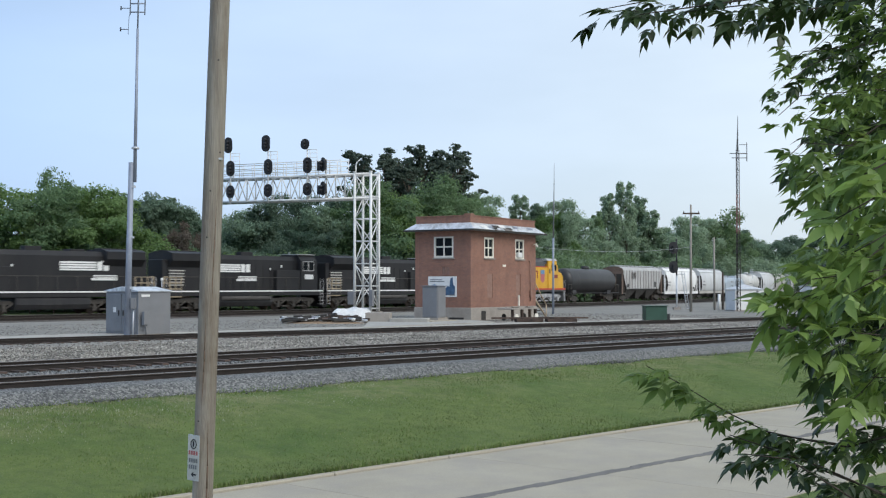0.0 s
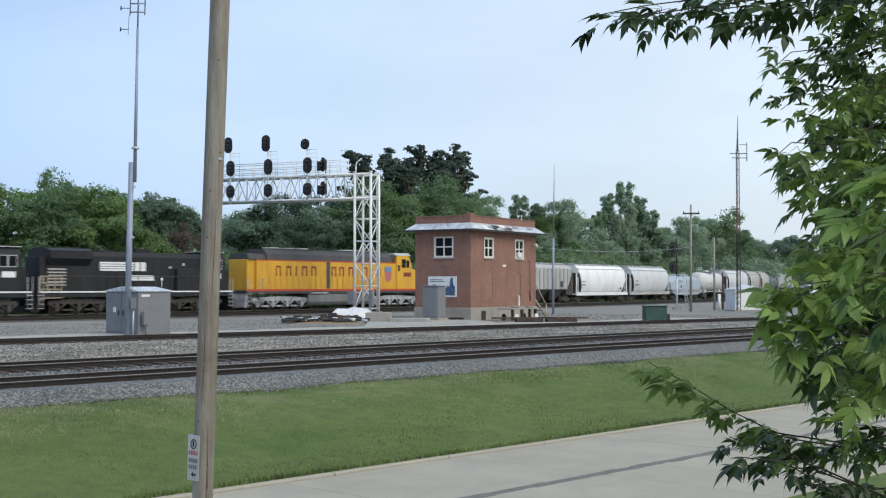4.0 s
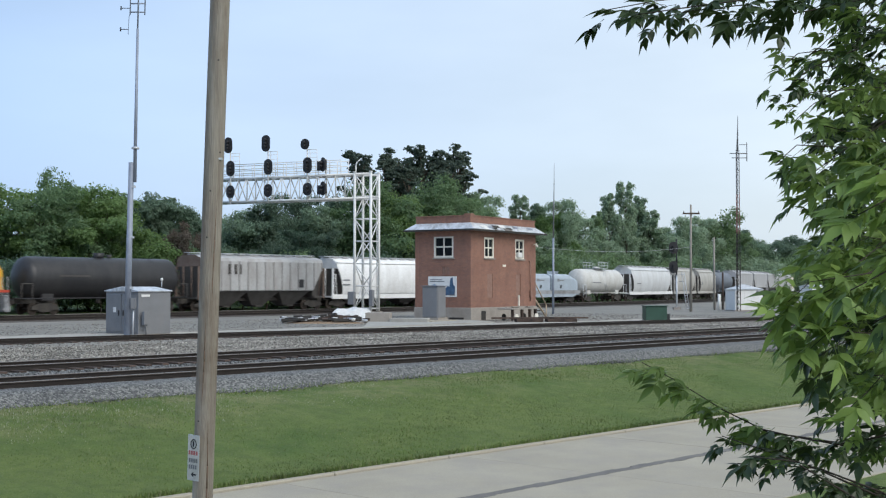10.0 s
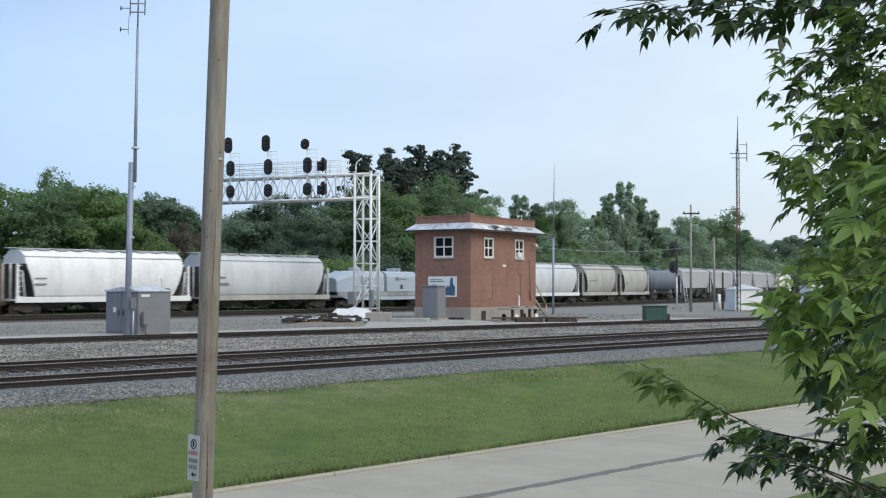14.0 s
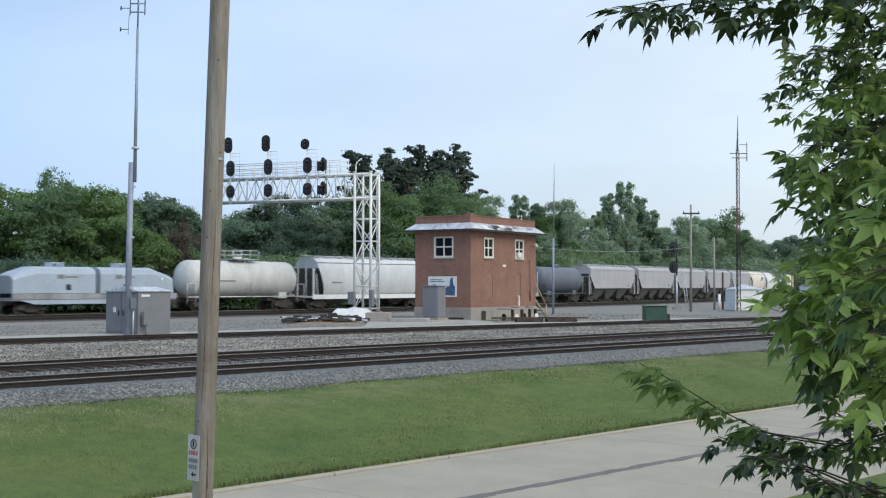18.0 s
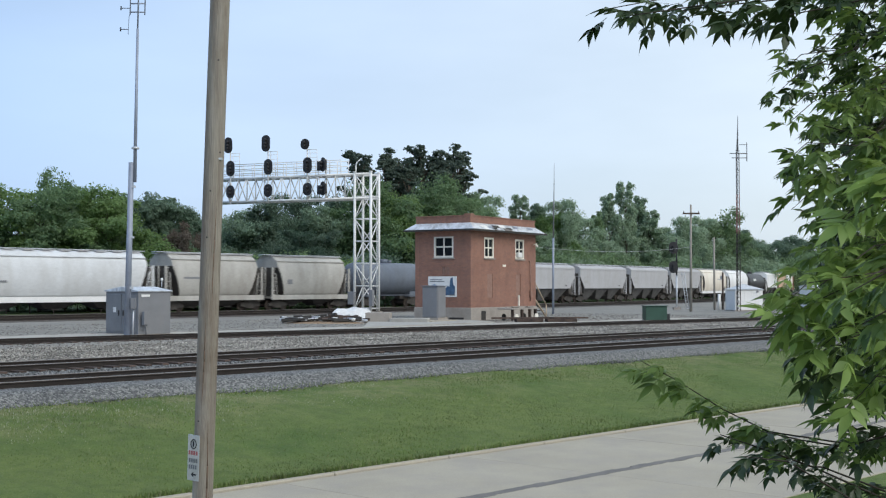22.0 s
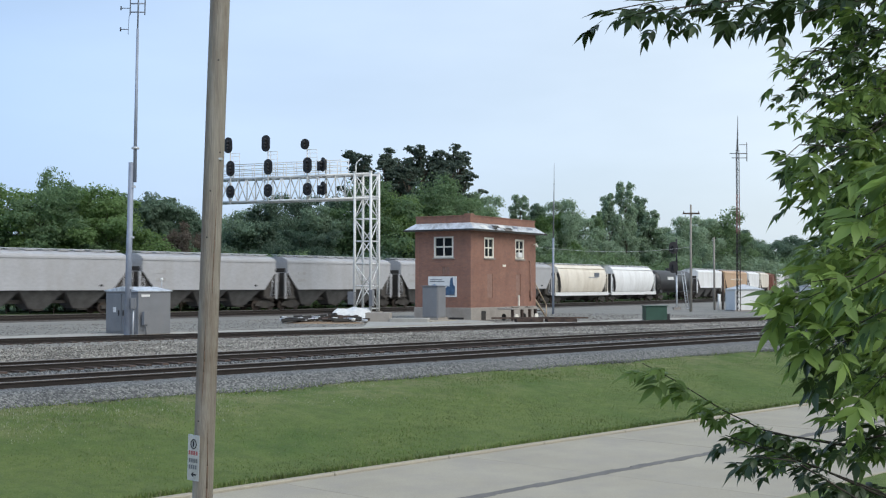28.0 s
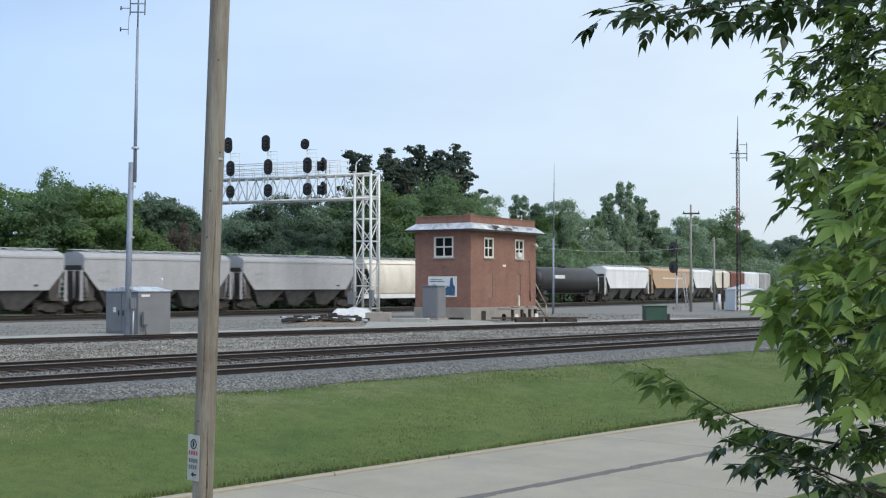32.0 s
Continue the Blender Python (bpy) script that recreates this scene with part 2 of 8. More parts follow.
M_ROOFMETAL = material("sheet_metal", (0.76, 0.79, 0.82), (0.52, 0.55, 0.58), scale=1.6, rough=0.45, metal=0.3, bump=0.1, dirt=(0.12, 0.11, 0.10), dirt_amt=0.75, dirt_scale=1.6)
M_GREYCAB = material("grey_cabinet_paint", (0.225, 0.23, 0.24), (0.185, 0.19, 0.20), scale=1.0, rough=0.5, metal=0.15, fine=50, bump=0.03, dirt=(0.2, 0.19, 0.18), dirt_amt=0.3)
M_STEEL = material("dull_mast_steel", (0.30, 0.335, 0.40), (0.24, 0.27, 0.33), scale=3, rough=0.5, metal=0.2, fine=40, bump=0.05)
M_WOOD = material("weathered_pole_wood", (0.335, 0.305, 0.260), (0.200, 0.168, 0.138), scale=2.2, rough=0.85, fine=18, bump=0.6, stretch=(6, 6, 0.35), dirt=(0.125, 0.075, 0.048), dirt_amt=0.8, dirt_scale=2.0)
M_BROWNWOOD = material("exposed_brown_wood", (0.185, 0.120, 0.084), (0.120, 0.078, 0.055), scale=3, rough=0.9, fine=18, bump=0.5, stretch=(6, 6, 0.35))
M_POLEGREY = material("silvered_pole_wood", (0.32, 0.30, 0.265), (0.24, 0.22, 0.19), scale=3, rough=0.9, stretch=(4, 4, 0.3))
M_TIMBER = material("creosoted_timber", (0.094, 0.064, 0.050), (0.036, 0.028, 0.024), scale=2, rough=0.9, fine=20, bump=0.4, vary=0.35)
M_RAIL = material("rail_steel_side", (0.020, 0.017, 0.015), (0.034, 0.027, 0.023), scale=2, rough=0.75, metal=0.2, fine=40)
M_RAILDULL = material("rusted_rail_head", (0.060, 0.048, 0.040), (0.034, 0.028, 0.024), scale=1, rough=0.7, metal=0.2, fine=20, bump=0.02)
M_RAILTOP = material("worn_rail_head", (0.30, 0.28, 0.265), (0.20, 0.175, 0.155), scale=1, rough=0.4, metal=0.4, fine=20, bump=0.02)
M_BLACK = material("signal_black", (0.018, 0.018, 0.02), (0.03, 0.03, 0.032), scale=3, rough=0.55, bump=0.05)
M_GLASS = glass_material("dark_glass")
M_DARK = material("dark_void_paint", (0.03, 0.03, 0.03), (0.05, 0.045, 0.04), scale=2, rough=0.8)
M_DKGREEN = material("dark_green_paint", (0.034, 0.088, 0.062), (0.028, 0.068, 0.048), scale=1.5, rough=0.5)
M_CINDER = gravel_material("cinder_ballast", (0.030, 0.026, 0.023), (0.074, 0.066, 0.058), (0.150, 0.138, 0.124), size=26.0)
M_BALLAST = gravel_material("ballast", (0.046, 0.048, 0.048), (0.118, 0.121, 0.118), (0.250, 0.250, 0.236), size=26.0)
M_BARK = material("bark", (0.12, 0.095, 0.07), (0.07, 0.055, 0.045), scale=3, rough=0.95, fine=14, bump=0.6, stretch=(3, 3, 0.6))
M_DEEPBLUE = material("deep_blue_print", (0.03, 0.07, 0.14), (0.08, 0.15, 0.25), scale=5, rough=0.6)
M_SIGNBLUE = material("faded_blue_print", (0.10, 0.20, 0.34), (0.14, 0.26, 0.40), scale=3, rough=0.6)
M_REDPRINT = material("faded_red_print", (0.45, 0.12, 0.12), (0.40, 0.15, 0.14), scale=6, rough=0.6)
M_SIGNWHITE = material("weathered_sign_white", (0.60, 0.585, 0.55), (0.50, 0.485, 0.45), scale=6, rough=0.6, fine=60, bump=0.03, dirt=(0.3, 0.27, 0.22), dirt_amt=0.4, dirt_scale=4)
M_TARP = material("white_tarpaulin", (0.75, 0.75, 0.73), (0.62, 0.62, 0.60), scale=3, rough=0.55, bump=0.1)
M_DIRT = material("orange_dirt", (0.36, 0.25, 0.16), (0.28, 0.21, 0.15), scale=2, rough=0.95, fine=14, bump=0.5)

# ------------------------------------------------------------------ ground
ANG = radians(43.2)
DU, DV = Vector((math.sin(ANG), math.cos(ANG), 0)), Vector((-math.cos(ANG), math.sin(ANG), 0))
TRK = radians(34.79)                      # heading of the main line, on which the train runs, where it crosses the view axis
BEND = -0.001531                          # its curvature: it swings away to the left
TU, TV = Vector((math.sin(TRK), math.cos(TRK), 0)), Vector((-math.cos(TRK), math.sin(TRK), 0))
T0 = Vector((0, 131.0, 0))                # on the near side of the train
ROAD_Z, YARD_Z, RAIL_Z, MAIN_Z = -0.40, 0.70, 0.92, 0.84
R_NEAR, R_FAR, SEAL = 9.75, 16.72, 13.40
GRID_NEAR = pose(0, 0, 0, 0, 0, 90 - 43.2)   # local x along the street, y across it


def main_at(q, off=0.0, z=0.0):
    """Pose on the curved main line, q metres along it; off is to the far side of the near face of the cars."""
    h = TRK + BEND * q
    x, y = T0.x + (math.cos(TRK) - math.cos(h)) / BEND, T0.y + (math.sin(h) - math.sin(TRK)) / BEND
    return pose(x - math.cos(h) * off, y + math.sin(h) * off, z, 0, 0, 90 - math.degrees(h))


def uv(u, v, z=0.0):
    p = DU * u + DV * v
    return Vector((p.x, p.y, z))


def ease(a, b, x):
    x = min(1, max(0, (x - a) / (b - a)))
    return x * x * (3 - 2 * x)


def ground_z(v):
    """Height of the ground sheet across the street, v metres from the eye."""
    if v < R_FAR + 0.05:
        return ROAD_Z - 0.02
    rise = min(1.0, max(0.0, (v - R_FAR) / (23.9 - R_FAR)))
    return ROAD_Z + 0.05 + (0.47 - ROAD_Z) * (0.35 * rise + 0.65 * ease(0, 1, rise)) + (YARD_Z - 0.52) * ease(23.85, 25.0, v) - 0.18 * ease(66.0, 76.0, v)


def ground_material():
    mt = bpy.data.materials.new("ground_cover")
    mt.use_nodes = True
    nt = mt.node_tree
    N, L = nt.nodes, nt.links
    bs = N["Principled BSDF"]
    tc = N.new("ShaderNodeTexCoord")
    sep = N.new("ShaderNodeSeparateXYZ")
    L.new(tc.outputs["Object"], sep.inputs["Vector"])

    def noise_at(scale, detail=5, rough=0.6):
        n = N.new("ShaderNodeTexNoise")
        n.inputs["Scale"].default_value, n.inputs["Detail"].default_value, n.inputs["Roughness"].default_value = scale, detail, rough
        L.new(tc.outputs["Object"], n.inputs["Vector"])
        return n.outputs["Fac"]

    def rng(src, a, b, c=0.0, d=1.0):
        m = N.new("ShaderNodeMapRange")
        for k, val in (("From Min", a), ("From Max", b), ("To Min", c), ("To Max", d)):
            m.inputs[k].default_value = val
        L.new(src, m.inputs["Value"])
        return m.outputs["Result"]

    def mix(fac, a, b):
        m = N.new("ShaderNodeMix")
        m.data_type = "RGBA"
        L.new(fac, m.inputs["Factor"])
        for k, val in (("A", a), ("B", b)):
            if isinstance(val, tuple):
                m.inputs[k].default_value = (*val, 1)
            else:
                L.new(val, m.inputs[k])
        return m.outputs["Result"]

    def calc(op, a, b):
        m = N.new("ShaderNodeMath")
        m.operation = op
        for i, val in enumerate((a, b)):
            if isinstance(val, float):
                m.inputs[i].default_value = val
            else:
                L.new(val, m.inputs[i])
        return m.outputs["Value"]

    grass = mix(rng(noise_at(0.45), 0.35, 0.68), (0.078, 0.130, 0.032), (0.142, 0.180, 0.056))
    grass = mix(rng(noise_at(0.16, 4), 0.40, 0.62, 0.0, 0.6), grass, (0.138, 0.176, 0.052))
    dry = calc("MULTIPLY", rng(sep.outputs["Y"], 20.6, 23.4), rng(noise_at(0.9, 6, 0.7), 0.44, 0.60, 0.0, 0.8))
    grass = mix(dry, grass, (0.215, 0.205, 0.110))
    grass = mix(rng(noise_at(3.0), 0.40, 0.75, 0.0, 0.65), grass, (0.052, 0.085, 0.030))
    grass = mix(rng(noise_at(22.0, 3), 0.45, 0.8, 0.0, 0.5), grass, (0.16, 0.18, 0.09))
    gravel = mix(rng(noise_at(0.12), 0.38, 0.62), (0.318, 0.308, 0.276), (0.250, 0.242, 0.218))
    gravel = mix(rng(noise_at(1.1, 6, 0.7), 0.42, 0.7, 0.0, 0.5), gravel, (0.17, 0.163, 0.148))
    gravel = mix(rng(noise_at(9.0, 6, 0.8), 0.35, 0.7, 0.0, 0.6), gravel, (0.13, 0.127, 0.116))
    edge = calc("ADD", sep.outputs["Y"], rng(noise_at(1.1), 0.2, 0.8, -0.6, 0.6))
    col = mix(rng(edge, 23.8, 24.1), grass, gravel)
    # rough grass again beyond the main line
    def across(axis):
        return calc("ADD", calc("MULTIPLY", sep.outputs["X"], axis.dot(DU)), calc("MULTIPLY", sep.outputs["Y"], axis.dot(DV)))
    along = calc("SUBTRACT", across(TU), float(TU.dot(T0)))
    far = calc("SUBTRACT", across(TV), calc("MULTIPLY", calc("MULTIPLY", along, along), -BEND / 2))
    far = calc("ADD", far, rng(noise_at(0.6), 0.2, 0.8, -1.5, 1.5))
    c0 = TV.dot(T0)
    weeds = mix(rng(noise_at(0.8), 0.35, 0.65), (0.060, 0.105, 0.040), (0.110, 0.140, 0.062))
    col = mix(rng(far, c0 + 8.0, c0 + 9.5), col, weeds)
    L.new(col, bs.inputs["Base Color"])
    bs.inputs["Roughness"].default_value = 0.95
    bs.inputs["Specular IOR Level"].default_value = 0.15
    bp = N.new("ShaderNodeBump")
    bp.inputs["Strength"].default_value, bp.inputs["Distance"].default_value = 0.7, 0.05
    L.new(noise_at(14.0, 6, 0.75), bp.inputs["Height"])
    L.new(bp.outputs["Normal"], bs.inputs["Normal"])
    return mt


def build_ground():
    vs = [-2500, -600, -120, -30, 0, 9.6, R_FAR] + [R_FAR + 0.25 + 0.25 * i for i in range(45)] + [29, 32, 36, 40, 46, 54, 60, 64, 66, 68, 70, 72, 74, 76, 80, 110, 160, 260, 500, 1200, 3500]
    us = [-2500, -800, -300, -120, -60] + [-30 + 2.0 * i for i in range(66)] + [110, 130, 160, 220, 320, 500, 1000, 2500, 4500]
    verts, faces = [], []
    for v in vs:
        for u in us:
            near = 1.0 if R_FAR + 0.3 < v < 23.8 and -40 < u < 110 else 0.0
            verts.append((u, v, ground_z(v) + near * 0.03 * noise.noise(Vector((u * 0.35, v * 0.6, 0)))))
    n = len(us)
    for i in range(len(vs) - 1):
        for j in range(n - 1):
            faces.append((i * n + j, i * n + j + 1, (i + 1) * n + j + 1, (i + 1) * n + j))
    sh = Shape().add(verts, faces, True)
    g = part("ground", sh, ground_material(), None, m=GRID_NEAR)
    tagged(g, "mown grass lawn passing into grey yard gravel", "ground", kind="structure")


build_ground()


def build_road():
    """Concrete street in two lanes of slabs with a tarred centre joint."""
    road = thing("road", GRID_NEAR, "pale worn concrete street with tarred centre joint", "road", kind="structure")
    L = 4.6
    slabs = {}
    for lane, (v0, v1) in enumerate(((R_NEAR, SEAL - 0.04), (SEAL + 0.04, R_FAR))):
        sh = Shape().span(0, L - 0.016, v0, v1, -0.14, 0)
        slabs[lane] = sh.mesh("slab", M_CONC, 0.008)
    for i in range(-8, 22):
        for lane in (0, 1):
            part("slab", slabs[lane], M_CONC, road, m=pose(i * L, 0, ROAD_Z + random.uniform(-0.002, 0.002)))
    sh = Shape()
    u = -40.0
    while u < 100:
        w0 = 0.10 + 0.09 * noise.noise(Vector((u * 1.9, 0, 5)))
        w1 = 0.10 + 0.09 * noise.noise(Vector((u * 1.9, 0, 9)))
        sh.span(u, u + 0.26, SEAL - w0 - 0.02, SEAL + w1 + 0.02, ROAD_Z - 0.1, ROAD_Z + 0.004)
        u += 0.26
    part("tar_seal", sh, M_TAR, road, "dark tar joint seal")
    kerb = Shape()
    for i in range(-14, 36):
        kerb.span(i * 3.0 + 0.006, i * 3.0 + 2.994, R_FAR + 0.012, R_FAR + 0.17, ROAD_Z - 0.16, ROAD_Z + 0.05)
    part("kerb", kerb, M_CONC, road, "low rolled concrete kerb", 0.02)


build_road()


# ------------------------------------------------------------------ tracks
def rail_shape(length):
    prof = [(-0.07, 0), (0.07, 0), (0.07, 0.015), (0.012, 0.035), (0.012, 0.125), (0.036, 0.135), (0.036, 0.17), (-0.036, 0.17), (-0.036, 0.135), (-0.012, 0.125), (-0.012, 0.035), (-0.07, 0.015)]
    return Shape().prism(prof, 0, length)


TIE_MESH = Shape().box(0, 0, 0, 0.22, 2.6, 0.18).mesh("sleeper", M_TIMBER, 0.012)


def track(label, m, x0, x1, tie_x0, tie_x1, bedw=3.6, tie_z=-0.218, fill=-0.120, head=None):
    """Ballast bed, two rails and timber sleepers. Local x along, z = 0 at rail top."""
    tr = thing("railway_track", m, label, "railway track", kind="structure")
    hw = bedw / 2
    prof = [(-hw - 0.75, -0.62), (hw + 0.75, -0.62), (hw + 0.08, fill - 0.05), (hw - 0.1, fill), (1.02, fill), (0.92, -0.185), (-0.92, -0.185), (-1.02, fill), (-hw + 0.1, fill), (-hw - 0.08, fill - 0.05)]
    part("ballast", Shape().prism(prof, x0, x1), M_BALLAST, tr, "grey crushed stone ballast")
    for side in (-0.7535, 0.7535):
        rs = part("rail", rail_shape(x1 - x0), M_RAIL, tr, m=pose(x0, side, -0.172))
        part("railhead", Shape().span(0, x1 - x0, -0.038, 0.038, 0.158, 0.173), head or M_RAILTOP, rs, "rust-dark running surface" if head else "polished running surface")
    n = int((tie_x1 - tie_x0) / 0.54)
    for i in range(n):
        x = tie_x0 + i * 0.54
        part("sleeper", TIE_MESH, M_TIMBER, tr, m=pose(x + random.uniform(-0.03, 0.03), random.uniform(-0.05, 0.05), tie_z + random.uniform(-0.01, 0.012), 0, 0, random.uniform(-0.8, 0.8)))
    return tr


def near_line(v, turn=0.0):
    p = uv(0, v)
    return pose(p.x, p.y, RAIL_Z, 0, 0, 90 - 43.2 + turn)


track("rusty main track on grey ballast beside the lawn", near_line(26.0), -60, 400, 4, 80)
track("second main track with dark sleepers on pale ballast", near_line(31.3), -60, 400, 8, 90, fill=-0.178)
PC = Vector((-17.2, 49.6, 0))
track("siding with dark rails along the yard edge", pose(PC.x, PC.y, RAIL_Z - 0.05, 0, 0, 90 - 49.0), -40, 300, -6, 70, 3.0, fill=-0.190, head=M_RAILDULL)


def curved_track(label, off, z, tie0, tie1, bedw, head):
    """Track laid along the curve of the main line, off metres beyond the near face of the cars."""
    tr = thing("railway_track", pose(0, 0, 0), label, "railway track", kind="structure")
    stops = [main_at(q, off, z) for q in range(-240, 601, 8)]

    def swept(prof, dy=0.0):
        return Shape().loft([[m @ Vector((0, y + dy, zz)) for y, zz in prof] for m in stops], False)
    hw = bedw / 2
    part("ballast", swept([(-hw - 0.75, -0.62), (hw + 0.75, -0.62), (hw + 0.1, -0.215), (hw - 0.2, -0.19), (-hw + 0.2, -0.19), (-hw - 0.1, -0.215)]), M_CINDER, tr, "dark brown cinder ballast")
    for side in (-0.7535, 0.7535):
        rs = part("rail", swept([(-0.07, -0.172), (0.07, -0.172), (0.07, -0.157), (0.012, -0.137), (0.012, -0.047), (0.036, -0.037), (0.036, -0.002), (-0.036, -0.002), (-0.036, -0.037), (-0.012, -0.047), (-0.012, -0.137), (-0.07, -0.157)], side), M_RAIL, tr)
        part("railhead", swept([(-0.038, -0.031), (0.038, -0.031), (0.038, 0.001), (-0.038, 0.001)], side), head, rs)
    for i in range(int((tie1 - tie0) / 0.54)):
        m = main_at(tie0 + i * 0.54 + random.uniform(-0.03, 0.03), off, z)
        part("sleeper", TIE_MESH, M_TIMBER, tr, m=m @ pose(0, random.uniform(-0.05, 0.05), -0.262 + random.uniform(-0.01, 0.012), 0, 0, random.uniform(-0.8, 0.8)))


curved_track("main line under the passing train", 1.45, MAIN_Z, -85, 60, 3.6, M_RAILTOP)
curved_track("unused dark track beside the main line", -3.9, MAIN_Z - 0.05, -80, 0, 3.0, M_RAILDULL)


# ------------------------------------------------------------------ signal tower building
def window_unit(parent, m, w, h, cols, rows, open_part=False):
    """Sash window set in a wall; local x across, y out of the wall (negative), z up."""
    win = new("window")
    win.parent, win.matrix_basis = parent, m
    fr = Shape()
    t = 0.12
    fr.span(0, w, -0.05, 0.1, 0, t).span(0, w, -0.05, 0.1, h - t, h).span(0, t, -0.05, 0.1, t, h - t).span(w - t, w, -0.05, 0.1, t, h - t)
    part("window_frame", fr, M_CREAM, win, "cream painted frame")
    part("window_sill", Shape().span(-0.08, w + 0.08, -0.14, 0.02, -0.09, -0.004), M_PLINTH, win)
    iw, ih = w - 2 * t, h - 2 * t
    bars = Shape()
    for i in range(1, cols):
        x = t + iw * i / cols
        bars.span(x - 0.05, x + 0.05, -0.02, 0.06, t, h - t)
    for j in range(1, rows):
        z = t + ih * j / rows
        bars.span(t, w - t, -0.022, 0.058, z - 0.045, z + 0.045)
    part("glazing_bar", bars, M_CREAM, win, "cream glazing bars")
    for i in range(cols):
        for j in range(rows):
            part("pane", Shape().span(t + iw * i / cols + 0.02, t + iw * (i + 1) / cols - 0.02, 0.02, 0.03, t + ih * j / rows + 0.02, t + ih * (j + 1) / rows - 0.02), M_GLASS, win)
    if open_part:
        part("fan_unit", Shape().span(0.2, w * 0.6, -0.22, 0.0, t, 0.46), M_WHITE, win, "white window fan unit", 0.02)
    return win


def wall_with_holes(x0, x1, z0, z1, y0, y1, holes):
    """One wall along x with openings that go through it."""
    xs = sorted({x0, x1, *[h[0] for h in holes], *[h[1] for h in holes]})
    zs = sorted({z0, z1, *[h[2] for h in holes], *[h[3] for h in holes]})
    nx, nz = len(xs) - 1, len(zs) - 1

    def solid(i, k):
        if not (0 <= i < nx and 0 <= k < nz):
            return False
        mx, mz = (xs[i] + xs[i + 1]) / 2, (zs[k] + zs[k + 1]) / 2
        return not any(h[0] < mx < h[1] and h[2] < mz < h[3] for h in holes)
    verts = [(x, y, z) for y in (y0, y1) for x in xs for z in zs]

    def at(i, k, s):
        return s * (nx + 1) * (nz + 1) + i * (nz + 1) + k
    faces = []
    for i in range(nx):
        for k in range(nz):
            if not solid(i, k):
                continue
            faces.append((at(i, k, 0), at(i + 1, k, 0), at(i + 1, k + 1, 0), at(i, k + 1, 0)))
            faces.append((at(i, k, 1), at(i, k + 1, 1), at(i + 1, k + 1, 1), at(i + 1, k, 1)))
            for di, dk, p, q in ((-1, 0, (i, k), (i, k + 1)), (1, 0, (i + 1, k + 1), (i + 1, k)), (0, -1, (i + 1, k), (i, k)), (0, 1, (i, k + 1), (i + 1, k + 1))):
                if not solid(i + di, k + dk):
                    faces.append((at(*p, 0), at(*q, 0), at(*q, 1), at(*p, 1)))
    return Shape().add(verts, faces)


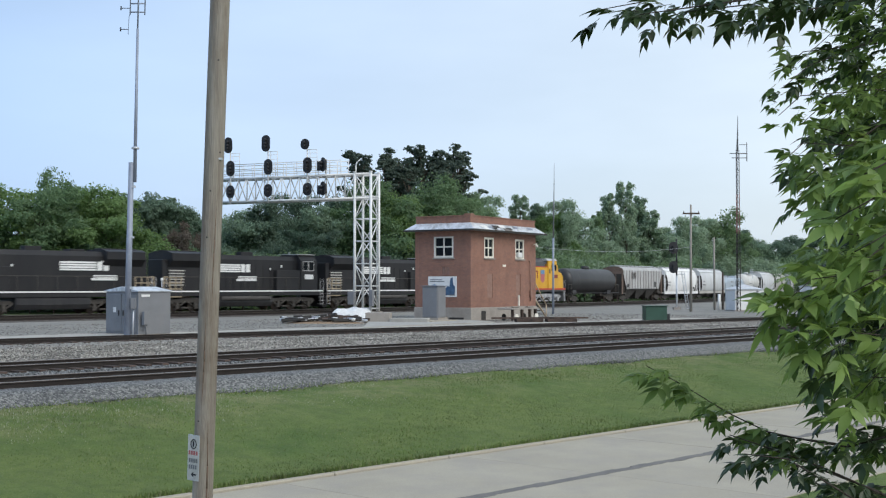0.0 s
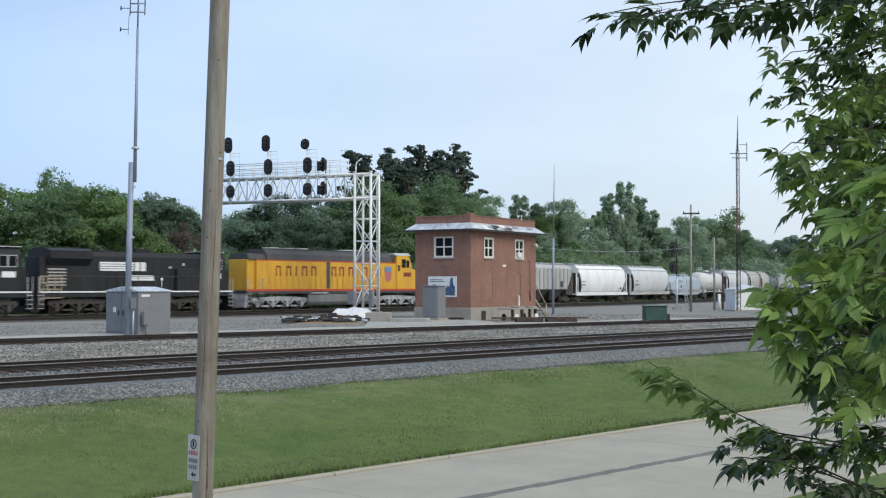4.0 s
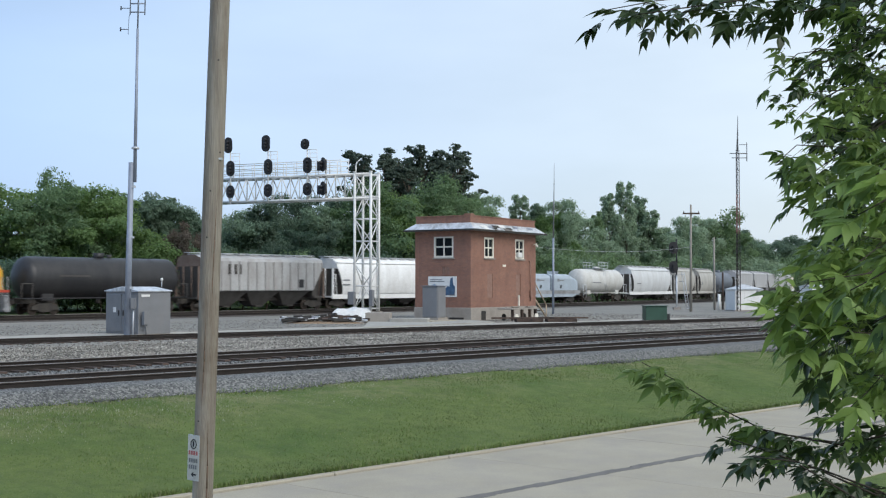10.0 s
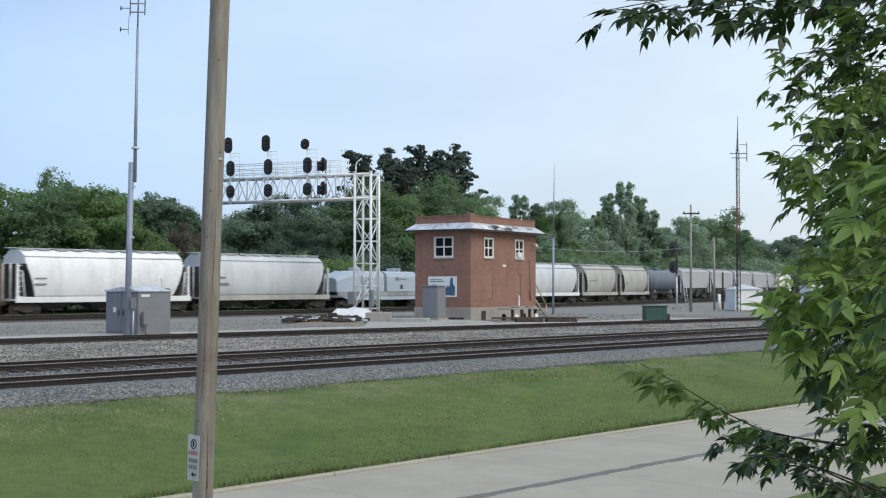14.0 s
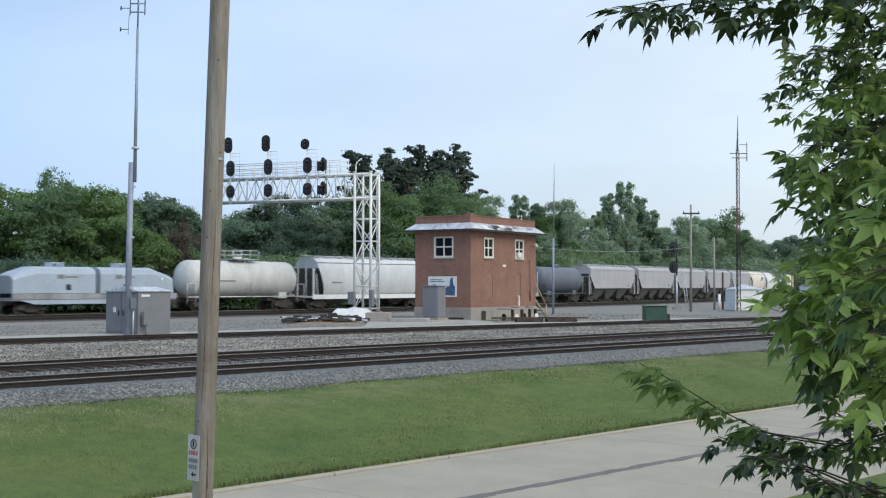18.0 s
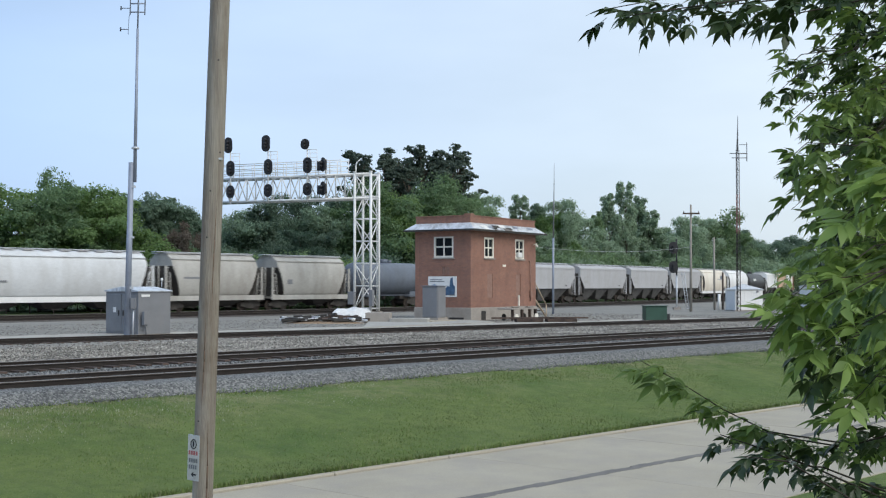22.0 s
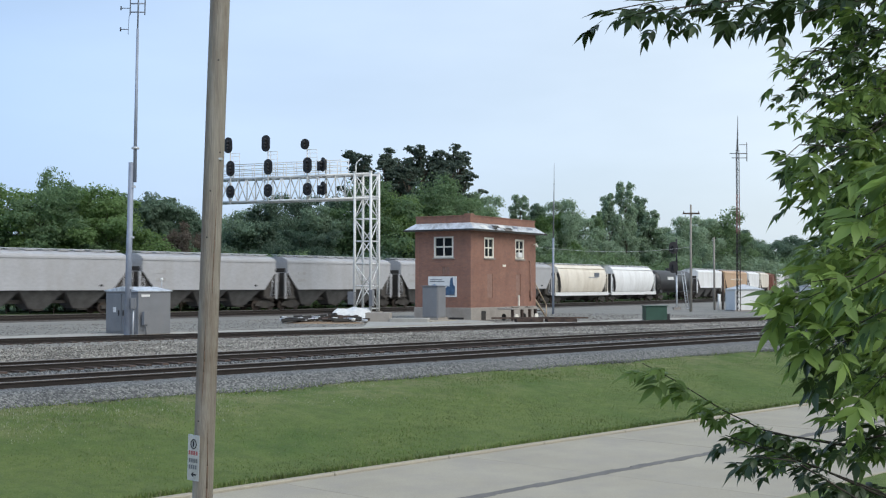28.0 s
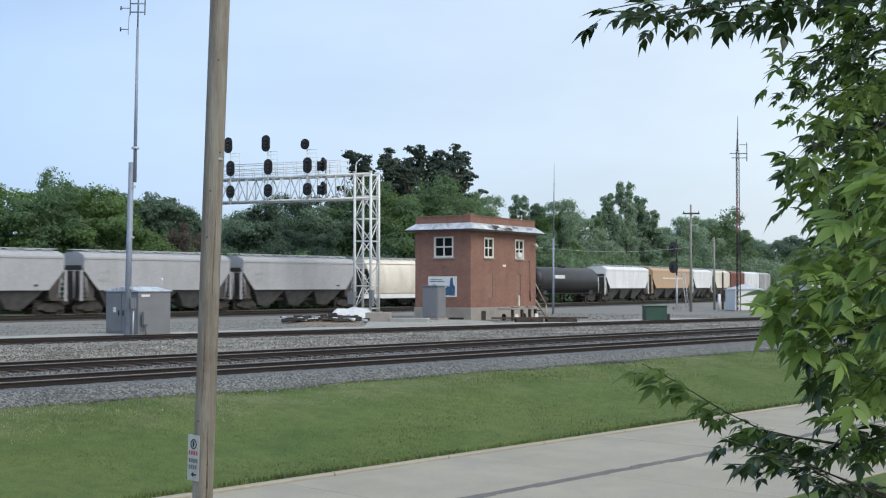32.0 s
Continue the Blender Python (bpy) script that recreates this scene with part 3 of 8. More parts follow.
def build_tower():
    LX, LY, HW, EAVE, TOP = 9.2, 4.35, 0.85, 5.98, 6.86
    b = thing("signal_tower", pose(1.82, 81.75, YARD_Z, 0, 0, 90 - 31.84), "two storey red brick railway tower with metal skirt roof", "building")
    part("plinth", Shape().span(-0.06, LX + 0.06, -0.06, LY + 0.06, -0.2, HW), M_PLINTH, b, "stained concrete base", 0.02)
    wz0, wz1 = 4.17, 5.55
    # long side
    holes = [(1.79, 3.10, wz0, wz1), (6.15, 7.45, wz0, wz1), (2.2, 2.95, 1.5, 3.1), (6.25, 6.9, 1.5, 3.1)]
    part("wall", wall_with_holes(0, LX, HW, TOP - 0.5, 0, 0.3, holes), M_BRICK, b)
    part("wall", Shape().span(0, LX, LY - 0.3, LY, HW, TOP - 0.5), M_BRICK, b)
    # short side, laid out along its own x from the front corner
    turn = Matrix.Translation((0, 0, 0)) @ Matrix.Rotation(radians(-90), 4, "Z")
    holes2 = [(-2.87, -1.33, wz0, wz1 + 0.02), (-2.25, -1.65, 3.05, 3.55)]
    sh = wall_with_holes(-LY + 0.3, -0.3, HW, TOP - 0.5, 0, 0.3, holes2)
    part("wall", sh, M_BRICK, b, m=turn)
    part("wall", Shape().span(LX - 0.3, LX, 0.3, LY - 0.3, HW, TOP - 0.5), M_BRICK, b)
    for h in holes[:2]:
        window_unit(b, pose(h[0], 0.06, wz0), h[1] - h[0], wz1 - wz0, 2, 2, h[0] > 5)
    window_unit(b, turn @ pose(holes2[0][0], 0.06, wz0), 1.54, wz1 - wz0 + 0.06, 2, 2)
    part("floor_slab", Shape().span(0.3, LX - 0.3, 0.3, LY - 0.3, 3.6, 3.75), M_PLINTH, b)
    # blocked openings
    M_PATCH = material("patched_render", (0.29, 0.185, 0.145), (0.23, 0.125, 0.095), scale=4)
    part("infill_panel", Shape().span(2.2, 2.95, 0.03, 0.2, 1.5, 3.1), M_PATCH, b, "patched blocked window opening")
    part("infill_panel", Shape().span(6.25, 6.9, 0.05, 0.2, 1.5, 3.1), M_PATCH, b, "patched blocked window opening")
    part("wall_post", Shape().span(6.5, 6.62, -0.09, -0.004, 0.9, 1.62), M_CREAM, b, "short pale post against the wall")
    part("vent", Shape().span(-2.25, -1.65, 0.05, 0.12, 3.05, 3.55).span(-2.3, -1.6, -0.03, 0.05, 3.0, 3.05).span(-1.97, -1.93, -0.02, 0.06, 3.05, 3.55), M_PATCH, b, "rusty wall vent", m=turn)
    # skirt roof of sheet metal
    o, RISE = 0.56, 0.44
    for nm, verts in (("roof_skirt", [(-o, -o, EAVE), (LX + o, -o, EAVE), (LX - 0.02, 0.02, EAVE + RISE), (0.02, 0.02, EAVE + RISE)]),
                      ("roof_skirt", [(-o, LY + o, EAVE), (-o, -o, EAVE), (0.02, 0.02, EAVE + RISE), (0.02, LY - 0.02, EAVE + RISE)]),
                      ("roof_skirt", [(LX + o, -o, EAVE), (LX + o, LY + o, EAVE), (LX - 0.02, LY - 0.02, EAVE + RISE), (LX - 0.02, 0.02, EAVE + RISE)]),
                      ("roof_skirt", [(LX + o, LY + o, EAVE), (-o, LY + o, EAVE), (0.02, LY - 0.02, EAVE + RISE), (LX - 0.02, LY - 0.02, EAVE + RISE)])):
        vs = [Vector(v) for v in verts]
        sh = Shape().add(vs + [v + Vector((0, 0, 0.05)) for v in vs], ((0, 3, 2, 1), (4, 5, 6, 7), (0, 1, 5, 4), (1, 2, 6, 5), (2, 3, 7, 6), (3, 0, 4, 7)))
        part(nm, sh, M_ROOFMETAL, b, "weathered grey sheet metal")
    for i in range(1, 16):
        x = LX * i / 16
        part("seam", Shape().tube((x, -o + 0.02, EAVE + 0.06), (x, 0.0, EAVE + RISE + 0.05), 0.018, n=4), M_ROOFMETAL, b)
    for i in range(1, 9):
        y = LY * i / 9
        part("seam", Shape().tube((-o + 0.02, y, EAVE + 0.06), (0.0, y, EAVE + RISE + 0.05), 0.018, n=4), M_ROOFMETAL, b)
    rnd = random.Random(4)
    for i in range(16):
        x, k = rnd.uniform(0.5, LX - 0.8), rnd.uniform(0.15, 0.75)
        y, z = -o + k * (o + 0.02), EAVE + k * RISE + 0.062
        a = math.atan2(RISE, o)
        part("roof_patch", Shape().box(0, 0, 0, rnd.uniform(0.4, 1.1), rnd.uniform(0.15, 0.3), 0.012), (M_DARK, M_WHITE, M_TAR, M_STEEL)[i % 4], b, m=pose(x, y, z, math.degrees(a), 0, rnd.uniform(-8, 8)))
    part("gutter", Shape().span(-o - 0.06, LX + o + 0.06, -o - 0.07, -o, EAVE - 0.06, EAVE + 0.06).span(-o - 0.07, -o, -o, LY + o, EAVE - 0.06, EAVE + 0.06), M_DARK, b, "dark fascia under the eave")
    part("soffit", Shape().span(-o, LX + o, -o, -0.004, EAVE - 0.03, EAVE - 0.004).span(-o, -0.004, 0, LY + o, EAVE - 0.03, EAVE - 0.004), M_PLINTH, b)
    # parapet
    pz0, pz1 = TOP - 0.5, TOP + 0.05
    for a in ((0.04, LX - 0.04, 0.04, 0.34), (0.04, LX - 0.04, LY - 0.34, LY - 0.04), (0.04, 0.34, 0.34, LY - 0.34), (LX - 0.34, LX - 0.04, 0.34, LY - 0.34)):
        part("parapet", Shape().span(*a, pz0, pz1), M_BRICK, b)
    part("coping", Shape().span(0.0, LX, 0.0, 0.4, pz1, pz1 + 0.06).span(0.0, 0.4, 0.4, LY, pz1, pz1 + 0.06), M_BRICK, b, "brick coping course")
    part("chimney", Shape().span(0.0, 0.5, 0.0, 0.5, pz1 + 0.06, pz1 + 0.16), M_BRICK, b)
    part("flat_roof", Shape().span(0.3, LX - 0.3, 0.3, LY - 0.3, pz0 - 0.2, pz0), M_TAR, b)
    # corner trim, conduit, lamp
    cd = Shape().path([(8.3, -0.05, 1.2), (8.3, -0.05, 3.9), (8.1, -0.05, 4.1)], 0.035).box(8.3, -0.08, 1.7, 0.25, 0.16, 0.45)
    part("conduit", cd, M_PATCH, b, "faded conduit and meter box")
    part("wall_lamp", Shape().tube((8.7, -0.02, 5.2), (8.7, -0.3, 5.3), 0.03).tube((8.7, -0.3, 5.32), (8.7, -0.34, 5.08), 0.05, 0.12, 10), M_CREAM, b, "small pale floodlight")
    part("number_plate", Shape().span(4.3, 4.75, -0.025, -0.002, 3.6, 3.75), M_CREAM, b)
    part("hatch", Shape().span(1.3, 1.85, -0.085, -0.055, 0.02, 0.62), M_DARK, b, "dark cellar vent")
    part("low_vent", Shape().span(0.8, 1.9, -0.02, 0.04, 0.02, 0.2), M_DARK, b, m=turn @ pose(-2.4, -0.08, 0))
    # rear stair
    st = Shape()
    for i in range(6):
        st.span(LX + 0.5 + 0.28 * i, LX + 0.78 + 0.28 * i, 0.3, 1.3, 1.5 - 0.25 * i - 0.05, 1.5 - 0.25 * i)
    part("stair", st, M_TIMBER, b, "small wooden stair")
    part("landing", Shape().span(LX + 0.07, LX + 0.5, 0.3, 1.3, 1.42, 1.5).span(LX + 0.1, LX + 0.2, 0.32, 0.42, -0.02, 1.42).span(LX + 0.1, LX + 0.2, 1.18, 1.28, -0.02, 1.42), M_TIMBER, b)
    tan = material("weathered_tan_wood", (0.56, 0.45, 0.335), (0.44, 0.35, 0.255), scale=2, rough=0.85, fine=25, bump=0.3)
    hr = Shape().path([(LX + 0.15, 0.28, 2.75), (LX + 2.25, 0.28, 0.85)], 0.05).path([(LX + 0.15, 0.28, 1.5), (LX + 0.15, 0.28, 2.75)], 0.045).path([(LX + 2.2, 0.28, 0.0), (LX + 2.2, 0.28, 0.9)], 0.045)
    part("handrail", hr, tan, b, "weathered wooden handrail")
    part("stringer", Shape().path([(LX + 0.2, 0.26, 1.45), (LX + 2.1, 0.26, 0.05)], 0.075).path([(LX + 0.2, 1.32, 1.45), (LX + 2.1, 1.32, 0.05)], 0.075), tan, b, "weathered wooden stringers")
    # billboard on the short side
    sg = Shape().span(-3.28, -1.06, -0.05, -0.005, 1.55, 2.92)
    bd = part("notice_board", sg, M_WHITE, b, "white printed board", m=turn)
    part("print", Shape().prism_y([(-1.95, 1.65), (-1.9, 2.15), (-1.72, 2.3), (-1.62, 2.2), (-1.52, 2.8), (-1.36, 2.86), (-1.31, 2.35), (-1.17, 2.25), (-1.2, 1.72)], -0.056, -0.051), M_DEEPBLUE, bd, "blue printed picture")
    part("print", Shape().prism_y([(-3.2, 1.7), (-3.2, 2.25), (-2.8, 2.4), (-2.4, 2.3), (-2.0, 2.15), (-2.0, 1.7)], -0.056, -0.051), M_SIGNBLUE, bd, "blue printed picture")
    for q in ((-3.15, -2.0, 2.55, 2.62), (-3.15, -2.2, 2.68, 2.73), (-1.6, -1.2, 1.65, 1.75)):
        part("print", Shape().span(q[0], q[1], -0.056, -0.051, q[2], q[3]), M_GREYCAB, bd, "row of unreadable print")


build_tower()


def build_cabinet(name, label, m, lx, ly, h, peak, mat):
    """Sheet-metal equipment housing with doors and a low pitched lid."""
    c = thing(name, m, label, "equipment cabinet")
    part("body", Shape().span(0, lx, 0, ly, 0.1, h), mat, c, bevel=0.012)
    part("base", Shape().span(-0.1, lx + 0.1, -0.1, ly + 0.1, -0.05, 0.1), M_PLINTH, c, "concrete footing")
    o = 0.07
    rf = Shape().prism([(-o, h + 0.004), (ly + o, h + 0.004), (ly + o, h + 0.05), (ly / 2, h + peak), (-o, h + 0.05)], -o, lx + o)
    part("lid", rf, M_ROOFMETAL if peak > 0.15 else mat, c, "pale metal lid", 0.008)
    return c


def build_housings():
    # grey signal bungalow beside the mast
    c = build_cabinet("signal_housing", "grey sheet metal signal housing with pale lid", pose(-14.16, 57.8, YARD_Z - 0.06, 0, 0, 90 - 43.2), 1.78, 2.75, 2.08, 0.24, M_GREYCAB)
    for i in range(2):
        d = part("door", Shape().span(-0.03, -0.002, 0.12 + i * 1.28, 1.36 + i * 1.26, 0.2, 1.95), M_GREYCAB, c, bevel=0.01)
        part("handle", Shape().span(-0.07, -0.03, 1.16 + i * 0.38, 1.22 + i * 0.38, 0.95, 1.2), M_BLACK, d)
        part("notice", Shape().span(-0.036, -0.031, 0.72 + i * 1.1, 0.97 + i * 1.1, 1.1, 1.35), M_WHITE, d, "small white notice")
    part("vent_louvre", Shape().span(0.16, 0.62, -0.03, -0.002, 1.84, 1.95), M_WHITE, c, "white vent plate")
    part("meter_pedestal", Shape().span(0.1, 0.45, -0.35, -0.15, 0.55, 1.15).tube((0.28, -0.25, 0), (0.28, -0.25, 0.6), 0.035), M_GREYCAB, c, "grey meter box on a pipe")
    lamp = thing("marker_lamp", pose(-14.0 + 0.5, 57.8 + 1.9, YARD_Z + 2.05 + 0.2), "small white marker lamp on the housing", "lamp")
    part("stem", Shape().tube((0, 0, -0.02), (0, 0, 0.3), 0.02), M_GALV, lamp)
    part("lens", Shape().tube((0, 0, 0.3), (0, 0, 0.42), 0.07, 0.05, 10), M_WHITE, lamp)
    # grey case beside the tower
    part_pad = thing("concrete_pad", pose(-0.6, 79.2, YARD_Z, 0, 0, 90 - 31.84), "cast concrete pad in the yard", "pad")
    part("slab", Shape().span(-1.4, 1.6, -0.8, 2.3, -0.1, 0.1), M_CONC, part_pad, bevel=0.02)
    c = build_cabinet("relay_case", "tall grey relay case beside the brick tower", pose(-0.35, 79.6, YARD_Z + 0.15, 0, 0, 90 - 31.84), 1.0, 1.15, 2.1, 0.08, M_GREYCAB)
    part("door", Shape().span(-0.03, -0.002, 0.06, 1.09, 0.15, 2.02), M_GREYCAB, c, bevel=0.01)
    part("door", Shape().span(0.06, 0.94, -0.03, -0.002, 0.15, 2.02), M_GREYCAB, c, bevel=0.01)
    # white relay hut far down the yard
    c = build_cabinet("relay_hut", "white metal relay hut beside the lattice mast", pose(26.45, 112.5, YARD_Z, 0, 0, 90 - 43.2 - 30), 2.8, 1.8, 1.9, 0.06, M_WHITE)
    part("roof", Shape().loft([[(-0.12, -0.12, 1.97), (2.92, -0.12, 1.97), (2.92, 1.92, 1.97), (-0.12, 1.92, 1.97)], [(1.2, 0.85, 2.42), (1.5, 0.85, 2.42), (1.5, 0.95, 2.42), (1.2, 0.95, 2.42)]], False), M_GALV, c, "pale pointed metal roof")
    part("door", Shape().span(1.85, 2.6, -0.03, -0.002, 0.15, 1.82), M_WHITE, c, bevel=0.01)
    part("hut_lamp", Shape().box(2.2, -0.12, 1.75, 0.15, 0.22, 0.12), M_GREYCAB, c)
    for i in range(5):
        part("panel_rib", Shape().span(0.2 + i * 0.36, 0.23 + i * 0.36, -0.02, -0.002, 0.15, 1.88), M_WHITE, c)
    # low green case
    c = build_cabinet("green_case", "low dark green metal equipment case", pose(12.95, 79.4, YARD_Z, 0, 0, 8), 1.4, 0.8, 0.98, 0.06, M_DKGREEN)
    part("side_box", Shape().span(1.42, 1.62, 0.1, 0.6, 0.1, 0.5), M_BLACK, c, bevel=0.01)
    # pale hut behind the leaves
    build_cabinet("far_hut", "pale hut far off behind the foliage", pose(36.2, 122.0, YARD_Z, 0, 0, 20), 2.0, 2.0, 2.2, 0.2, M_WHITE)


build_housings()


# ------------------------------------------------------------------ masts and poles
def build_radio_mast():
    base = Vector((-14.30, 56.34, YARD_Z))
    m = thing("radio_mast", Matrix.Translation(base), "tall grey steel radio mast with whip antennas", "mast")
    lean = Vector((0.018, 0, 1))

    def at(z, dx=0.0):
        return lean * z + Vector((dx, 0, 0))
    part("lower_tube", Shape().tube(at(-0.05), at(7.9), 0.15, 0.12, 14), M_STEEL, m)
    part("upper_tube", Shape().tube(at(7.0, 0.17), at(14.0, 0.13), 0.085, 0.055, 12), M_STEEL, m)
    part("flange", Shape().tube(at(8.5, 0.165), at(8.6, 0.165), 0.17, n=12), M_GALV, m)
    part("base_plate", Shape().box(0, 0, 0.02, 0.5, 0.5, 0.05), M_GALV, m)
    for z in (2.2, 4.5, 6.8):
        part("clamp", Shape().box(*(at(z, 0.06)), 0.28, 0.2, 0.1), M_GALV, m)
    part("ladder_pipe", Shape().tube(at(0, 0.26), at(1.3, 0.26), 0.04), M_GALV, m)
    part("junction_box", Shape().box(0.3, -0.12, 1.5, 0.2, 0.18, 0.5), M_GREYCAB, m, bevel=0.01)
    ar = Shape()
    for z in (14.77, 15.16, 16.3):
        ar.tube(at(z, -0.23), at(z, 0.44), 0.03, n=6)
    for dx in (-0.23, 0.44):
        ar.tube(at(14.64, dx), at(17.5, dx), 0.03, n=6)
    ar.tube(at(14.0, 0.13), at(18, 0.13), 0.04, n=6)
    part("antenna_frame", ar, M_STEEL, m, "steel antenna frame")
    for z, dx in ((14.95, -0.23), (13.98, -0.30)):
        part("dipole", Shape().tube(at(z, -0.65), at(z, dx), 0.018, n=5).tube(at(z - 0.09, -0.65), at(z + 0.09, -0.65), 0.03, n=8), M_BLACK, m)
    part("whip", Shape().tube(at(13.75, -0.30), at(14.66, -0.27), 0.012, n=5), M_BLACK, m)


def build_wood_pole():
    m = thing("utility_pole", pose(-2.277, 11.6, ROAD_Z), "weathered bare wooden utility pole beside the street", "utility pole")
    sh = Shape()
    rings = []
    for i in range(22):
        z = -0.3 + i * 0.5
        r = 0.096 - 0.0007 * z
        rings.append([(0.03 * z + r * math.cos(a) * (1 + 0.03 * math.sin(3 * a + z)), r * math.sin(a), z) for a in [2 * math.pi * k / 20 for k in range(20)]])
    sh.loft(rings)
    part("shaft", sh, M_WOOD, m)
    for z, a in ((4.64, 0.75), (4.28, -0.1), (3.85, -0.3), (2.15, -0.5), (5.5, 0.25)):
        part("knot", Shape().tube((0.03 * z + 0.088 * math.sin(a), -0.088 * math.cos(a), z), (0.03 * z + 0.097 * math.sin(a), -0.097 * math.cos(a), z), 0.011, 0.007, 8), M_DARK, m)
    for z0, z1, a, w in ((-0.1, 1.5, 0.75, 0.020), (0.5, 2.15, 0.55, 0.012), (-0.2, 1.0, 0.05, 0.024), (2.3, 3.1, -0.15, 0.007), (3.2, 4.2, 0.5, 0.006)):
        zs = [z0 + (z1 - z0) * j / 8 for j in range(9)]
        streak = Shape()
        for j in range(8):
            e0, e1 = w * math.sin(math.pi * (j + 0.05) / 8.1), w * math.sin(math.pi * (j + 1.05) / 8.1)
            p0, p1 = [((0.096 - 0.0007 * z) * 1.012 - e * 0.9, z, a + 0.05 * math.sin(5 * z)) for z, e in ((zs[j], e0), (zs[j + 1], e1))]
            streak.tube((0.03 * p0[1] + p0[0] * math.sin(p0[2]), -p0[0] * math.cos(p0[2]), p0[1]), (0.03 * p1[1] + p1[0] * math.sin(p1[2]), -p1[0] * math.cos(p1[2]), p1[1]), e0, e1, 8)
        part("crack", streak, M_BROWNWOOD, m, "brown weathered split in the wood")
    part("tag", Shape().box(0.03 * 4.58 + 0.066, -0.070, 4.58, 0.05, 0.012, 0.022), M_GALV, m, "small metal tag")
    s = thing("parking_sign", pose(-2.277 + 0.035, 11.6 - 0.110, 1.41, 0, 1.6, -38), "small white no parking sign on the wooden pole", "sign")
    w, h = 0.155, 0.42
    plate = Shape().span(-w, 0, -0.004, 0.0, -h / 2 + 0.0, h / 2 + 0.0)
    pl = part("plate", plate, M_SIGNWHITE, s, bevel=0.001)
    part("frame", Shape().span(-w, 0, -0.0055, -0.0042, -h / 2, -h / 2 + 0.008).span(-w, 0, -0.0055, -0.0042, h / 2 - 0.008, h / 2).span(-w, -w + 0.008, -0.0055, -0.0042, -h / 2, h / 2).span(-0.008, 0, -0.0055, -0.0042, -h / 2, h / 2), M_GALV, pl)
    # worn print, drawn as a ring and rows of bars
    ring = [(math.cos(2 * math.pi * i / 20), math.sin(2 * math.pi * i / 20)) for i in range(20)]
    sym = Shape()
    for (c0, s0), (c1, s1) in zip(ring, ring[1:] + ring[:1]):
        sym.tube((-w / 2 + 0.036 * c0, -0.005, 0.125 + 0.042 * s0), (-w / 2 + 0.036 * c1, -0.005, 0.125 + 0.042 * s1), 0.006, n=5)
    part("symbol", sym.span(-w / 2 - 0.012, -w / 2 + 0.008, -0.0066, -0.0046, 0.10, 0.15), M_BLACK, pl, "dark round symbol")
    for z, mat, x0, x1, k in ((0.025, M_REDPRINT, -0.066, 0.066, 4), (-0.045, M_GREYCAB, -0.060, 0.060, 5), (-0.105, M_GREYCAB, -0.060, 0.055, 4)):
        for i in range(k):
            xa = x0 + (x1 - x0) * i / k
            part("print_bar", Shape().span(-w / 2 + xa, -w / 2 + xa + (x1 - x0) / k * 0.72, -0.0066, -0.0046, z, z + 0.038), mat, pl, "worn print as a bar")
    part("arrow", Shape().prism_y([(-w / 2 - 0.03, -0.155), (-w / 2 + 0.005, -0.18), (-w / 2 + 0.005, -0.162), (-w / 2 + 0.045, -0.162), (-w / 2 + 0.045, -0.148), (-w / 2 + 0.005, -0.148), (-w / 2 + 0.005, -0.13)], -0.0066, -0.0046), M_BLACK, pl)
    for z in (0.185, -0.185):
        part("bolt", Shape().tube((-w / 2, -0.008, z), (-w / 2, 0.02, z), 0.007, n=8), M_GALV, s)
    part("bracket", Shape().box(-w / 2 + 0.02, 0.015, 0.0, 0.05, 0.03, 0.3), M_GALV, s)


def lattice(name, m, h, w0, w1, label, mat, mat2):
    """Three-legged lattice mast with bands of paint."""
    t = thing(name, m, label, "mast")
    legs = [(math.cos(a), math.sin(a)) for a in (math.pi / 2, math.pi * 7 / 6, math.pi * 11 / 6)]
    n = int(h / 0.5)
    for k in range(4):
        sh = Shape()
        for i in range(n * k // 4, n * (k + 1) // 4):
            z0, z1 = i * 0.5, i * 0.5 + 0.5
            a0, a1 = w0 + (w1 - w0) * z0 / h, w0 + (w1 - w0) * z1 / h
            for j in range(3):
                c, d = legs[j], legs[(j + 1) % 3]
                sh.tube((c[0] * a0, c[1] * a0, z0), (c[0] * a1, c[1] * a1, z1), 0.035, n=5)
                sh.tube((c[0] * a0, c[1] * a0, z0), (d[0] * a1, d[1] * a1, z1), 0.018, n=4)
                sh.tube((c[0] * a0, c[1] * a0, z0), (d[0] * a0, d[1] * a0, z0), 0.018, n=4)
        part("lattice_section", sh, (M_DARK, M_DARK, mat2, mat)[k], t)
    part("footing", Shape().box(0, 0, -0.02, 0.9, 0.9, 0.2), M_PLINTH, t)
    return t


